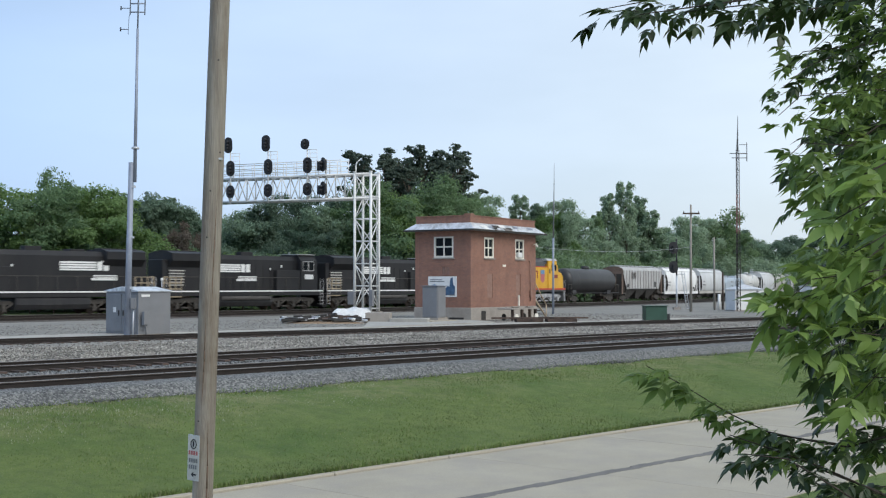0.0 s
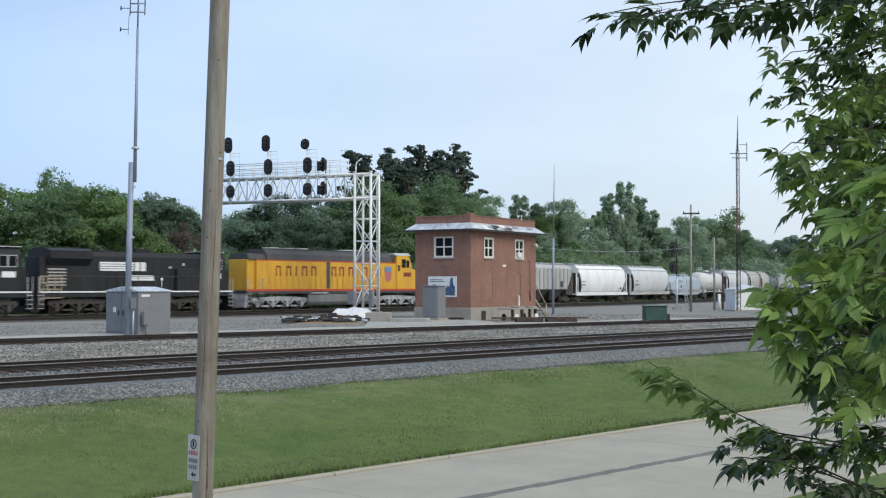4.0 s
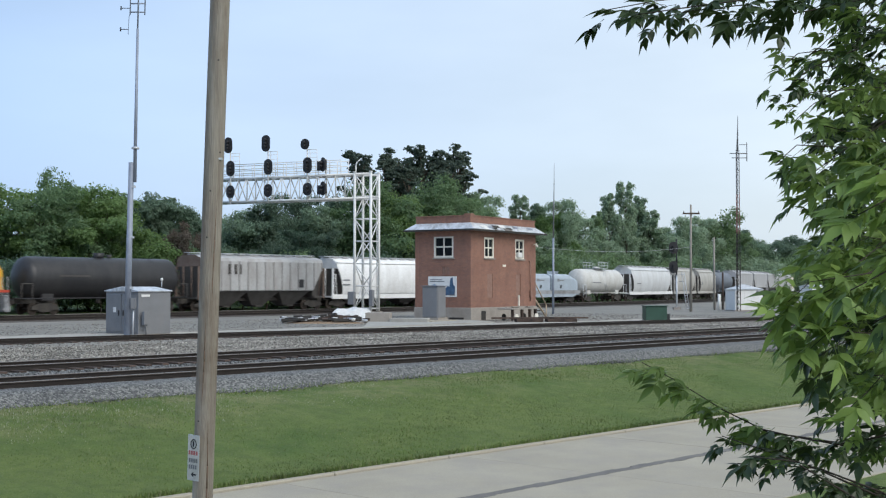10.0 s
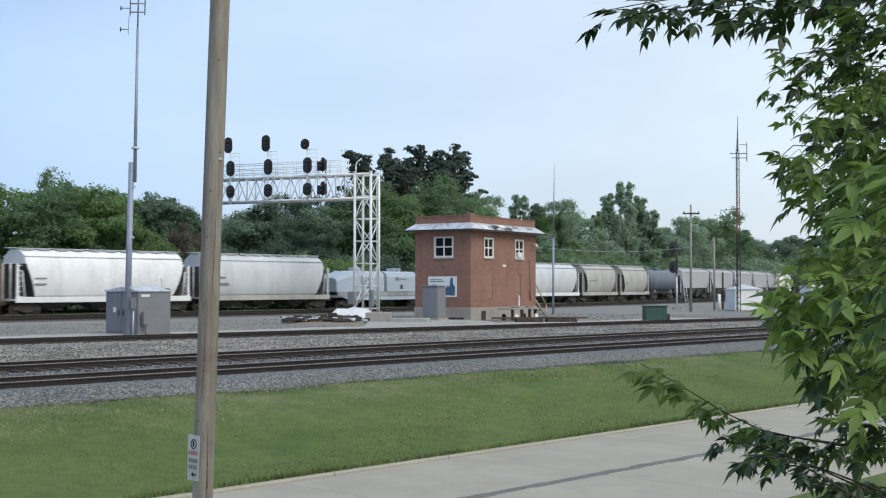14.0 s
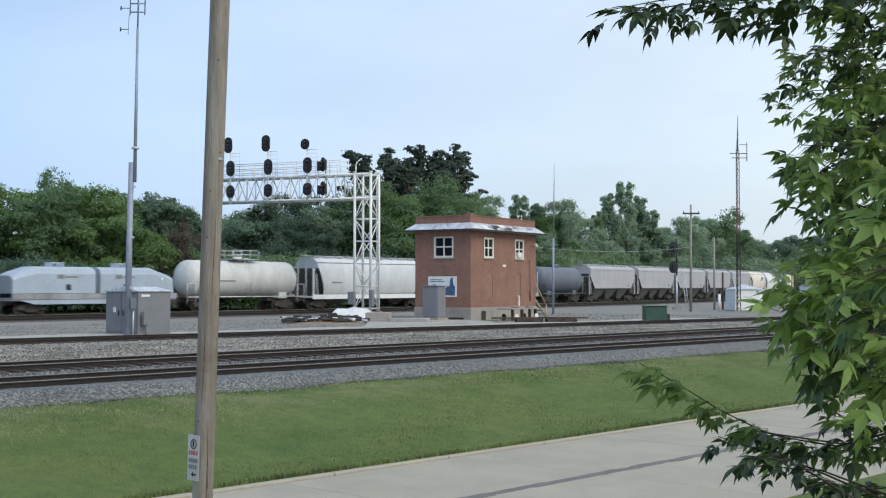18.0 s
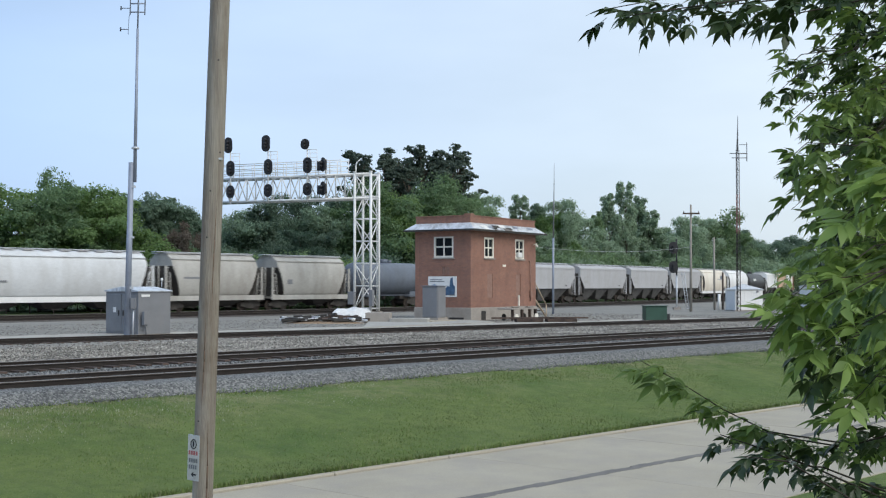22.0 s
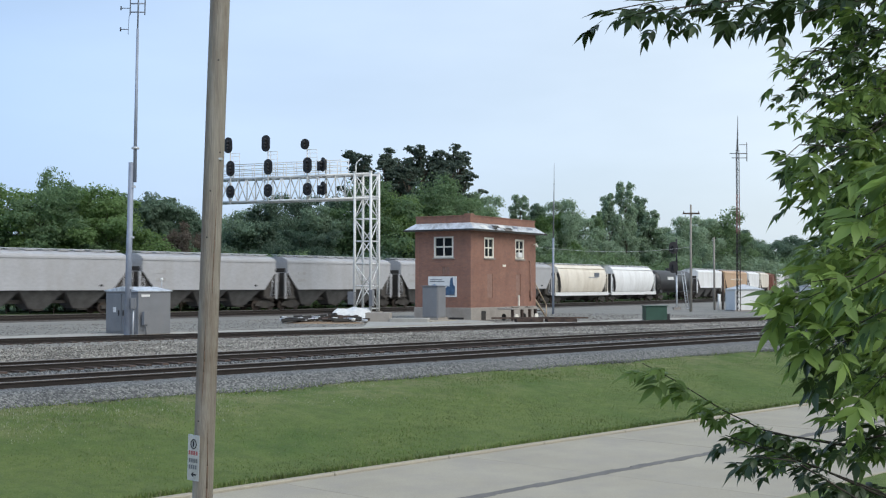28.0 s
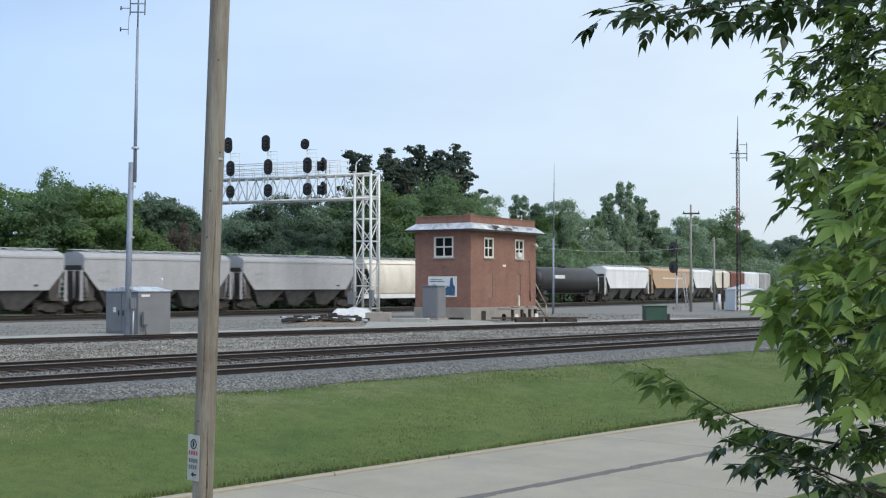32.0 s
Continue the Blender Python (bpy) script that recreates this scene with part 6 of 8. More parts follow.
def tank_car(label, L, paint, r=1.52, zc=2.62, platform=True, marks=(), sill=True):
    c = thing("tank_car", pose(0, 0, 0), label, "freight car", "freight cars")
    hl = L / 2 - 0.6
    tl = hl - 0.4
    rings = [(-tl + 0.85 * (1 - math.cos(t)), r * math.sin(t)) for t in [0.05 + (math.pi / 2 - 0.05) * i / 6 for i in range(7)]]
    xs = rings + [(-x, q) for x, q in reversed(rings)]
    part("tank", Shape().loft([[(x, q * math.cos(2 * math.pi * k / 36), zc + q * math.sin(2 * math.pi * k / 36)) for k in range(36)] for x, q in xs]), paint, c)
    for x in (-tl * 0.62, -tl * 0.2, tl * 0.2, tl * 0.62):
        part("seam_band", Shape().loft([[(x + d, (r + 0.012) * math.cos(2 * math.pi * k / 36), zc + (r + 0.012) * math.sin(2 * math.pi * k / 36)) for k in range(36)] for d in (-0.03, 0.03)], True, False), paint, c)
    part("manway", Shape().tube((0, 0, zc + r - 0.1), (0, 0, zc + r + 0.35), 0.42, n=18), paint, c)
    part("valve_housing", Shape().tube((1.0, 0, zc + r - 0.1), (1.0, 0, zc + r + 0.25), 0.2, n=12), paint, c)
    if platform:
        pf = Shape().span(-1.5, 1.5, -1.1, 1.1, zc + r + 0.1, zc + r + 0.15)
        part("platform", pf, M_GALV, c)
        rl = Shape()
        for x in (-1.5, -0.5, 0.5, 1.5):
            for y in (-1.1, 1.1):
                rl.tube((x, y, zc + r + 0.1), (x, y, zc + r + 0.85), 0.03, n=5)
        for z in (0.5, 0.85):
            for y in (-1.1, 1.1):
                rl.tube((-1.5, y, zc + r + z), (1.5, y, zc + r + z), 0.03, n=5)
        part("platform_rail", rl, M_GALV, c)
        part("ladder", Shape().tube((-0.25, -1.62, 1.1), (-0.25, -1.2, zc + r + 0.1), 0.03, n=5).tube((0.25, -1.62, 1.1), (0.25, -1.2, zc + r + 0.1), 0.03, n=5), M_GALV, c)
    for s in (-1, 1):
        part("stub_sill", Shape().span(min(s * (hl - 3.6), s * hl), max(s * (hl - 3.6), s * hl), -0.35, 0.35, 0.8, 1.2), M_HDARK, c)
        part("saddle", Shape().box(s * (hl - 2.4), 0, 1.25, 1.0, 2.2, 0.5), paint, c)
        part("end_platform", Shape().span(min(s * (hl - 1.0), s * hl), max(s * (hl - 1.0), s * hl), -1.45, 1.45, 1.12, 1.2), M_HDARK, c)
        for y in (-1.42, 1.42):
            er = Shape()
            er.tube((s * hl, y, 0.6), (s * hl, y, 2.2), 0.035, n=5).tube((s * (hl - 0.9), y, 0.6), (s * (hl - 0.9), y, 2.2), 0.035, n=5).tube((s * hl, y, 2.2), (s * (hl - 0.9), y, 2.2), 0.03, n=5)
            part("end_rail", er, M_GALV if paint is M_TANKWHT else M_HDARK, c)
        freight_truck(c, s * (hl - 2.2))
    if sill:
        for y in (-1.5, 1.5):
            part("side_rail", Shape().tube((-hl, y, 1.16), (hl, y, 1.16), 0.045, n=6), paint, c)
    part("outlet", Shape().tube((0, 0, 0.75), (0, 0, zc - r + 0.1), 0.2, n=10), M_HDARK, c)
    for mat, x0, x1, za, zb in marks:
        part("stencil", Shape().span(x0, x1, -r - 0.012, -r * 0.9, za, zb), mat, c, "stencilled marks as bars")
    couplers(c, hl)
    return c


def coil_car(label, L):
    c = thing("covered_coil_car", pose(0, 0, 0), label, "freight car", "freight cars")
    hl = L / 2 - 0.6
    part("frame", Shape().span(-hl, hl, -1.45, 1.45, 1.0, 1.2).prism_y([(-hl, 1.2), (hl, 1.2), (hl * 0.75, 0.75), (-hl * 0.75, 0.75)], -1.5, -1.42).prism_y([(-hl, 1.2), (hl, 1.2), (hl * 0.75, 0.75), (-hl * 0.75, 0.75)], 1.42, 1.5), M_PALEBLUE, c)
    for y in (-1.5, 1.5):
        part("side_sill", Shape().span(-hl, hl, y - 0.07, y + 0.07, 1.12, 1.5), M_SILLGREY, c, "dirty pale side sill")
    half = [(1.36, 1.52), (1.36, 2.9), (1.2, 3.25), (0.7, 3.42)]
    prof = half + [(-y, z) for y, z in reversed(half)]
    lo = [(y, z if z < 1.6 else 1.5 + (z - 1.5) * 0.66) for y, z in prof]
    for s in (-1, 1):
        rings = [[(s * hl * 0.03, y, z) for y, z in prof], [(s * hl * 0.70, y, z) for y, z in prof], [(s * hl * 0.90, y, z * 0.35 + w * 0.65) for (y, z), (_, w) in zip(prof, lo)], [(s * hl * 0.975, y * 0.94, z) for y, z in lo]]
        h = part("hood", Shape().loft(rings, False), M_PALEBLUE, c, "pale blue removable hood")
        part("lifting_frame", Shape().span(s * hl * 0.4 - 0.5, s * hl * 0.4 - 0.42, -0.5, 0.5, 3.4, 3.75).span(s * hl * 0.4 + 0.42, s * hl * 0.4 + 0.5, -0.5, 0.5, 3.4, 3.75).span(s * hl * 0.4 - 0.5, s * hl * 0.4 + 0.5, -0.06, 0.06, 3.68, 3.75), M_GALV, h)
        part("stencil", Shape().span(s * hl * 0.35 - 0.25, s * hl * 0.35 + 0.2, -1.375, -1.362, 1.75, 2.15), M_BLACK, h)
        part("stencil", Shape().span(s * hl * 0.35 - 1.0, s * hl * 0.35 - 0.4, -1.375, -1.362, 2.55, 2.85).span(s * hl * 0.35 - 0.3, s * hl * 0.35 + 0.8, -1.375, -1.362, 2.62, 2.75), M_GREYCAB, h, "grey printed marks as bars")
        freight_truck(c, s * (hl - 1.9))
    part("centre_sill", Shape().span(-hl, hl, -0.35, 0.35, 0.7, 1.0), M_HDARK, c)
    couplers(c, hl)
    return c


def boxcar(label, L, paint):
    c = thing("boxcar", pose(0, 0, 0), label, "freight car", "freight cars")
    hl = L / 2 - 0.5
    part("body", Shape().prism([(-1.5, 1.0), (1.5, 1.0), (1.5, 4.2), (0.8, 4.5), (-0.8, 4.5), (-1.5, 4.2)], -hl, hl), paint, c)
    part("door", Shape().span(-1.3, 1.3, -1.56, -1.503, 1.1, 4.05), paint, c)
    for i in range(14):
        x = (i - 6.5) * 2 * hl / 14
        if abs(x) > 1.5:
            part("rib", Shape().span(x - 0.05, x + 0.05, -1.56, -1.503, 1.05, 4.1), paint, c)
    part("sill", Shape().span(-hl, hl, -1.45, 1.45, 0.85, 0.99), M_HDARK, c)
    for s in (-1, 1):
        freight_truck(c, s * (hl - 1.8))
    couplers(c, hl)
    return c


def engine_rails(e, x0, x1, z, mat):
    for y in (-1.48, 1.48):
        sh = Shape().tube((x0, y, z + 1.05), (x1, y, z + 1.05), 0.022, n=5)
        n = int(abs(x1 - x0) / 1.6)
        for i in range(n + 1):
            x = x0 + (x1 - x0) * i / n
            sh.tube((x, y, z), (x, y, z + 1.05), 0.022, n=5)
        part("handrail", sh, mat, e)


def black_engine(label, L):
    """Wide-cab diesel in plain black; its cab is at +x."""
    e = thing("diesel_locomotive", pose(0, 0, 0), label, "locomotive", "black locomotives")
    hl = L / 2 - 0.45
    part("frame", Shape().span(-hl, hl, -1.5, 1.5, 1.2, 1.62), M_NSBLACK, e, bevel=0.02)
    for y in (-1.51, 1.51):
        part("sill_stripe", Shape().span(-hl, hl, y - 0.012, y + 0.012, 1.52, 1.62), M_WHITE, e, "white sill stripe")
    # long hood, radiator, cab and nose
    part("hood", Shape().prism([(-1.0, 1.62), (1.0, 1.62), (1.0, 4.1), (0.75, 4.45), (-0.75, 4.45), (-1.0, 4.1)], -hl + 4.6, hl - 2.9), M_NSBLACK, e)
    part("radiator", Shape().prism([(-1.0, 1.62), (1.0, 1.62), (1.0, 3.4), (1.52, 3.9), (1.52, 4.45), (0.9, 4.62), (-0.9, 4.62), (-1.52, 4.45), (-1.52, 3.9), (-1.0, 3.4)], -hl + 0.9, -hl + 4.6), M_NSBLACK, e, "winged radiator section")
    part("rear_hood", Shape().span(-hl + 0.35, -hl + 0.9, -0.95, 0.95, 1.62, 4.0), M_NSBLACK, e, bevel=0.04)
    for i in range(9):
        x = -hl + 5.4 + i * (2 * hl - 10.8) / 9
        part("hood_door", Shape().span(x, x + 0.75, -1.03, -1.002, 1.75, 3.6), M_NSBLACK, e)
    part("blower_box", Shape().span(hl - 5.9, hl - 2.9, -1.45, 1.45, 1.62, 3.3), M_NSBLACK, e, bevel=0.03)
    cab = part("cab", Shape().prism([(-1.5, 1.62), (1.5, 1.62), (1.5, 4.1), (1.0, 4.6), (-1.0, 4.6), (-1.5, 4.1)], hl - 2.9, hl - 0.8), M_NSBLACK, e, "cab")
    part("cab_roof_edge", Shape().span(hl - 3.05, hl - 0.65, -1.2, 1.2, 4.6, 4.66), M_HGREY, cab)
    for y in (-1.512, 1.512):
        part("window", Shape().span(hl - 2.6, hl - 2.0, y - 0.008, y + 0.008, 3.3, 4.0).span(hl - 1.85, hl - 1.25, y - 0.008, y + 0.008, 3.3, 4.0), M_GLASS, cab)
        part("window_trim", Shape().span(hl - 2.66, hl - 1.19, y - 0.003, y + 0.003, 3.24, 4.06), M_HGREY, cab)
        part("number_marks", Shape().span(hl - 2.4, hl - 1.3, y - 0.01, y + 0.01, 2.55, 2.95), M_WHITE, cab, "white road number as plain bars")
    part("windscreen", Shape().span(hl - 0.79, hl - 0.77, -1.2, 1.2, 3.4, 4.05), M_GLASS, cab)
    part("nose", Shape().prism_y([(hl - 0.8, 1.62), (hl - 0.02, 1.62), (hl - 0.06, 3.0), (hl - 0.25, 3.25), (hl - 0.8, 3.4)], -0.95, 0.95), M_NSBLACK, e, bevel=0.05)
    part("headlight", Shape().tube((hl - 0.14, -0.2, 2.9), (hl + 0.0, -0.2, 2.9), 0.1, n=10).tube((hl - 0.14, 0.2, 2.9), (hl + 0.0, 0.2, 2.9), 0.1, n=10), M_WHITE, e)
    # side marks: a plain block with bars beside it, drawn as shapes only
    for y in (-1.04, 1.04):
        f = 1 if y < 0 else -1
        c0 = -1.5 if y < 0 else -3.2
        for zs in (3.08, 3.25, 3.42, 3.59):
            xa, xb = c0 - 2.3 * f, c0 + 0.95 * f
            part("emblem_bar", Shape().span(min(xa, xb), max(xa, xb), y - 0.014, y + 0.014, zs, zs + 0.125), M_WHITE, e, "white emblem as plain stripes")
        for xa, xb, za, zb in ((1.05, 1.5, 3.08, 3.72), (1.62, 2.1, 3.08, 3.72), (0.7, 2.9, 2.58, 2.76), (0.5, 2.9, 2.38, 2.55)):
            part("emblem_bar", Shape().span(min(c0 + xa * f, c0 + xb * f), max(c0 + xa * f, c0 + xb * f), y - 0.014, y + 0.014, za, zb), M_WHITE, e, "white lettering as a plain bar")
        for i in range(4):
            part("small_mark", Shape().span(-7.6 + 0.75 * i, -7.45 + 0.75 * i, y - 0.012, y + 0.012, 3.62, 3.72), M_HGREY, e)
        part("small_marks", Shape().span(3.0, 3.15, y - 0.012, y + 0.012, 3.3, 3.45).span(4.4, 4.55, y - 0.012, y + 0.012, 3.5, 3.7).span(-5.2, -4.6, y - 0.012, y + 0.012, 3.7, 3.78), M_WHITE, e)
    part("radiator_screen", Shape().span(-hl + 1.0, -hl + 4.4, -0.5, 0.5, 4.62, 4.7), M_NSBLACK, e, bevel=0.02)
    part("exhaust_stack", Shape().span(0.2, 1.6, -0.35, 0.35, 4.45, 4.75), M_NSBLACK, e, bevel=0.02)
    part("brake_grid_box", Shape().span(-3.5, -2.2, -0.5, 0.5, 4.45, 4.6), M_NSBLACK, e, bevel=0.02)
    part("horn", Shape().tube((hl - 2.6, 0.3, 4.66), (hl - 2.6, 0.3, 4.85), 0.06), M_HGREY, e)
    part("fuel_tank", Shape().prism([(-1.25, 0.35), (1.25, 0.35), (1.45, 0.7), (1.45, 1.18), (-1.45, 1.18), (-1.45, 0.7)], -3.4, 3.0), M_TANKBLK, e, "black fuel tank", 0.04)
    part("air_tank", Shape().tube((-3.2, -1.5, 1.0), (2.6, -1.5, 1.0), 0.18, n=12), M_CHUTE, e)
    for s in (-1, 1):
        loco_truck(e, s * (hl - 3.6), 3, 3.9, M_TRUCK, "three-axle running gear")
        for y in (-1.5, 1.5):
            st = Shape()
            for i in range(4):
                st.box(s * (hl - 0.12), y * 0.94, 0.45 + 0.3 * i, 0.4, 0.3, 0.05)
            st.tube((s * (hl - 0.32), y, 0.4), (s * (hl - 0.32), y, 2.6), 0.028, n=5).tube((s * (hl + 0.08), y, 0.4), (s * (hl + 0.08), y, 2.6), 0.028, n=5)
            part("end_steps", st, M_HGREY, e, "pale end steps and grab rails")
        part("plough", Shape().prism_y([(s * hl, 0.2), (s * (hl + 0.3), 0.2), (s * (hl + 0.05), 1.2), (s * hl, 1.2)], -1.4, 1.4), M_NSBLACK, e)
    gr = Shape()
    for i in range(6):
        gr.span(-hl + 1.0, -hl + 2.6, -1.03, -1.002, 2.0 + i * 0.22, 2.1 + i * 0.22)
    part("grille", gr, M_HTAN, e, "dusty louvres")
    for y in (-1.46, 1.46):
        er = Shape()
        for z in (1.15, 1.75, 2.2, 2.65):
            er.tube((-hl + 0.05, y, z), (-hl + 1.9, y, z), 0.045, n=5)
        for x in (0.05, 0.7, 1.3, 1.9):
            er.tube((-hl + x, y, 0.55 if x < 0.1 else 1.1), (-hl + x, y, 2.65), 0.045, n=5)
        er.tube((-hl + 0.05, y, 2.65), (-hl + 1.3, y, 1.2), 0.04, n=5)
        part("end_railing", er, M_RAILTAN, e, "rusty tan end railing")
    engine_rails(e, -hl + 0.5, hl - 3.1, 1.62, M_HDARK)
    couplers(e, hl)
    return e


def yellow_engine(label, L):
    """Very long yellow and grey diesel with silver running gear; cab at +x."""
    e = thing("diesel_locomotive", pose(0, 0, 0), label, "locomotive")
    hl = L / 2 - 0.5
    part("frame", Shape().span(-hl, hl, -1.5, 1.5, 1.3, 1.56), M_UPGREY, e, bevel=0.02)
    for y in (-1.51, 1.51):
        part("sill_line", Shape().span(-hl, hl, y - 0.012, y + 0.012, 1.5, 1.66), M_REDLINE, e, "red sill line")
    half = [(1.46, 1.56), (1.46, 4.05), (1.46, 4.25)]
    part("body", Shape().prism([(-1.4, 1.56), (1.4, 1.56), (1.4, 3.98), (-1.4, 3.98)], -hl + 1.3, hl - 4.4), M_UPYEL, e, "yellow side panels", 0.02)
    part("rear_hood", Shape().prism([(-1.15, 1.56), (1.15, 1.56), (1.15, 3.98), (-1.15, 3.98)], -hl + 0.4, -hl + 1.3), M_UPYEL, e, bevel=0.04)
    part("roof", Shape().prism([(-1.4, 3.984), (1.4, 3.984), (1.3, 4.45), (0.9, 4.85), (-0.9, 4.85), (-1.3, 4.45)], -hl + 2.6, hl - 5.0), M_UPGREY, e, "grey roof")
    part("roof", Shape().prism([(-1.3, 3.984), (1.3, 3.984), (1.0, 4.45), (-1.0, 4.45)], -hl + 0.45, -hl + 2.6), M_UPGREY, e, "grey roof")
    for y in (-1.405, 1.405):
        part("roof_line", Shape().span(-hl + 1.3, hl - 4.4, y - 0.012, y + 0.012, 3.9, 3.99), M_REDLINE, e, "thin red line under the roof")
    fans = Shape()
    for x in (-hl + 4.5, -hl + 6.4, -hl + 8.3, 2.0, 3.9, 5.8):
        fans.tube((x, 0, 4.85), (x, 0, 5.0), 0.75, 0.75, 18)
    part("roof_fan", fans, M_HGREY, e, "pale roof fans")
    part("roof_rail", Shape().span(-hl + 3.0, hl - 5.4, -0.95, -0.85, 4.85, 4.9), M_UPGREY, e)
    cab = part("cab", Shape().prism_y([(hl - 4.4, 1.56), (hl - 1.9, 1.56), (hl - 1.9, 3.75), (hl - 2.35, 4.62), (hl - 4.4, 4.62)], -1.5, 1.5), M_UPYEL, e, "yellow cab", 0.04)
    part("cab_roof", Shape().prism([(-1.5, 4.63), (1.5, 4.63), (1.2, 4.85), (-1.2, 4.85)], hl - 4.6, hl - 2.1), M_HGREY, cab, "pale grey cab roof")
    part("cab_roof", Shape().span(hl - 5.0, hl - 4.45, -1.3, 1.3, 4.25, 4.6), M_UPGREY, cab)
    for y in (-1.512, 1.512):
        part("window", Shape().span(hl - 3.6, hl - 2.95, y - 0.01, y + 0.01, 3.55, 4.3).span(hl - 2.85, hl - 2.4, y - 0.01, y + 0.01, 3.55, 4.2), M_GLASS, cab)
        part("side_door", Shape().span(hl - 4.35, hl - 3.8, y - 0.012, y + 0.012, 1.75, 3.9), M_UPYEL, cab)
        part("door_window", Shape().span(hl - 4.25, hl - 3.9, y - 0.016, y + 0.016, 3.25, 3.75), M_BLACK, cab)
        part("number_marks", Shape().span(hl - 3.3, hl - 2.1, y - 0.013, y + 0.013, 2.75, 3.12), M_UPRED, cab, "dark red road number as plain bars")
    part("windscreen", Shape().add([(hl - 1.88, -1.25, 3.8), (hl - 1.88, 1.25, 3.8), (hl - 2.28, 1.25, 4.5), (hl - 2.28, -1.25, 4.5), (hl - 1.93, -1.25, 3.78), (hl - 1.93, 1.25, 3.78), (hl - 2.33, 1.25, 4.48), (hl - 2.33, -1.25, 4.48)], ((0, 1, 2, 3), (4, 7, 6, 5), (0, 3, 7, 4), (1, 5, 6, 2), (0, 4, 5, 1), (3, 2, 6, 7))), M_GLASS, cab)
    part("nose", Shape().prism_y([(hl - 1.9, 1.56), (hl - 0.35, 1.56), (hl - 0.42, 2.9), (hl - 0.75, 3.3), (hl - 1.9, 3.5)], -1.4, 1.4), M_UPYEL, e, "blunt yellow nose", 0.08)
    part("headlight", Shape().tube((hl - 0.5, -0.18, 3.0), (hl - 0.34, -0.18, 3.0), 0.1, n=10).tube((hl - 0.5, 0.18, 3.0), (hl - 0.34, 0.18, 3.0), 0.1, n=10), M_WHITE, e)
    for y in (-1.412, 1.412):
        f = 1 if y < 0 else -1
        for x, wide in ((-8.65, 1), (-7.3, 1), (-6.3, 0), (-5.2, 1), (-3.95, 1), (-1.15, 1), (-0.05, 1), (1.3, 1), (2.4, 0), (3.4, 1), (4.4, 0), (5.45, 1)):
            q = 0.26 if wide else 0.0
            sh = Shape().span(x * f - q - 0.075, x * f - q + 0.075, y - 0.012, y + 0.012, 2.72, 3.52)
            if wide:
                sh.span(x * f + q - 0.075, x * f + q + 0.075, y - 0.012, y + 0.012, 2.72, 3.52)
                sh.span(x * f - q + 0.075, x * f + q - 0.075, y - 0.012, y + 0.012, 3.38, 3.52)
            part("letter_bar", sh, M_UPRED, e, "dark red lettering as plain bars")
        part("shield", Shape().prism_y([(f * 6.45, 2.5), (f * 6.95, 2.2), (f * 7.45, 2.5), (f * 7.45, 3.6), (f * 6.45, 3.6)], y - 0.012, y + 0.012), M_REDPRINT, e, "red, white and blue shield shape")
        part("shield_top", Shape().span(f * 6.95 - 0.5, f * 6.95 + 0.5, y - 0.016, y + 0.016, 3.15, 3.6), M_SIGNBLUE, e)
        for i in range(24):
            x = -hl + 2.0 + i * (2 * hl - 7) / 24
            part("panel_door", Shape().span(x, x + 0.92, y - 0.006, y + 0.006, 1.75, 2.62), M_UPYEL, e)
        part("vent_strip", Shape().span(-1.95 * f - 0.25, -1.95 * f + 0.25, y - 0.008, y + 0.008, 1.7, 3.9), M_UPGREY, e, "dark intake gap")
        part("side_grille", Shape().span(-hl + 2.6, -hl + 5.0, y - 0.01, y + 0.01, 2.8, 3.9), M_UPYEL, e)
    part("fuel_tank", Shape().prism([(-1.2, 0.32), (1.2, 0.32), (1.45, 0.6), (1.45, 1.25), (-1.45, 1.25), (-1.45, 0.6)], -4.7, 4.7), M_TANKGREY, e, "long grey fuel tank", 0.06)
    part("air_tank", Shape().span(-4.4, -2.2, -1.56, -1.47, 1.28, 1.42).span(1.0, 4.4, -1.56, -1.47, 1.28, 1.42), M_SILVER, e)
    for s in (-1, 1):
        loco_truck(e, s * (hl - 4.4), 4, 5.6, M_SILVER, "silver four-axle running gear")
        for x in (hl - 0.1, hl - 8.2 if s > 0 else hl - 1.6):
            for y in (-1.48, 1.48):
                st = Shape()
                st.tube((s * x, y, 0.35), (s * x, y, 2.5), 0.03, n=5).tube((s * (x - 0.45), y, 0.35), (s * (x - 0.45), y, 2.5), 0.03, n=5)
                for i in range(4):
                    st.box(s * (x - 0.22), y * 0.96, 0.4 + 0.3 * i, 0.42, 0.25, 0.04)
                part("steps", st, M_SILVER, e, "silver steps and grab rails")
        part("pilot", Shape().prism_y([(s * (hl - 0.3), 0.25), (s * (hl + 0.15), 0.25), (s * (hl + 0.02), 1.3), (s * (hl - 0.3), 1.3)], -1.4, 1.4), M_SILVER, e)
    couplers(e, hl)
    return e


# gaps between the cars along the line at the start of the clip
GAPS = [-58.14, -38.55, -18.85, 0.41, 27.57, 44.08, 60.61, 77.74, 94.67, 110.86, 125.87, 144.09, 156.12, 167.72, 180.59, 196.84, 212.99, 229.33, 245.86, 261.82, 278.25, 295.55, 314.26, 331.12, 350.07, 362.43, 374.2, 385.6, 400.14, 414.2]


def span_of(i):
    return GAPS[i + 1] - GAPS[i]


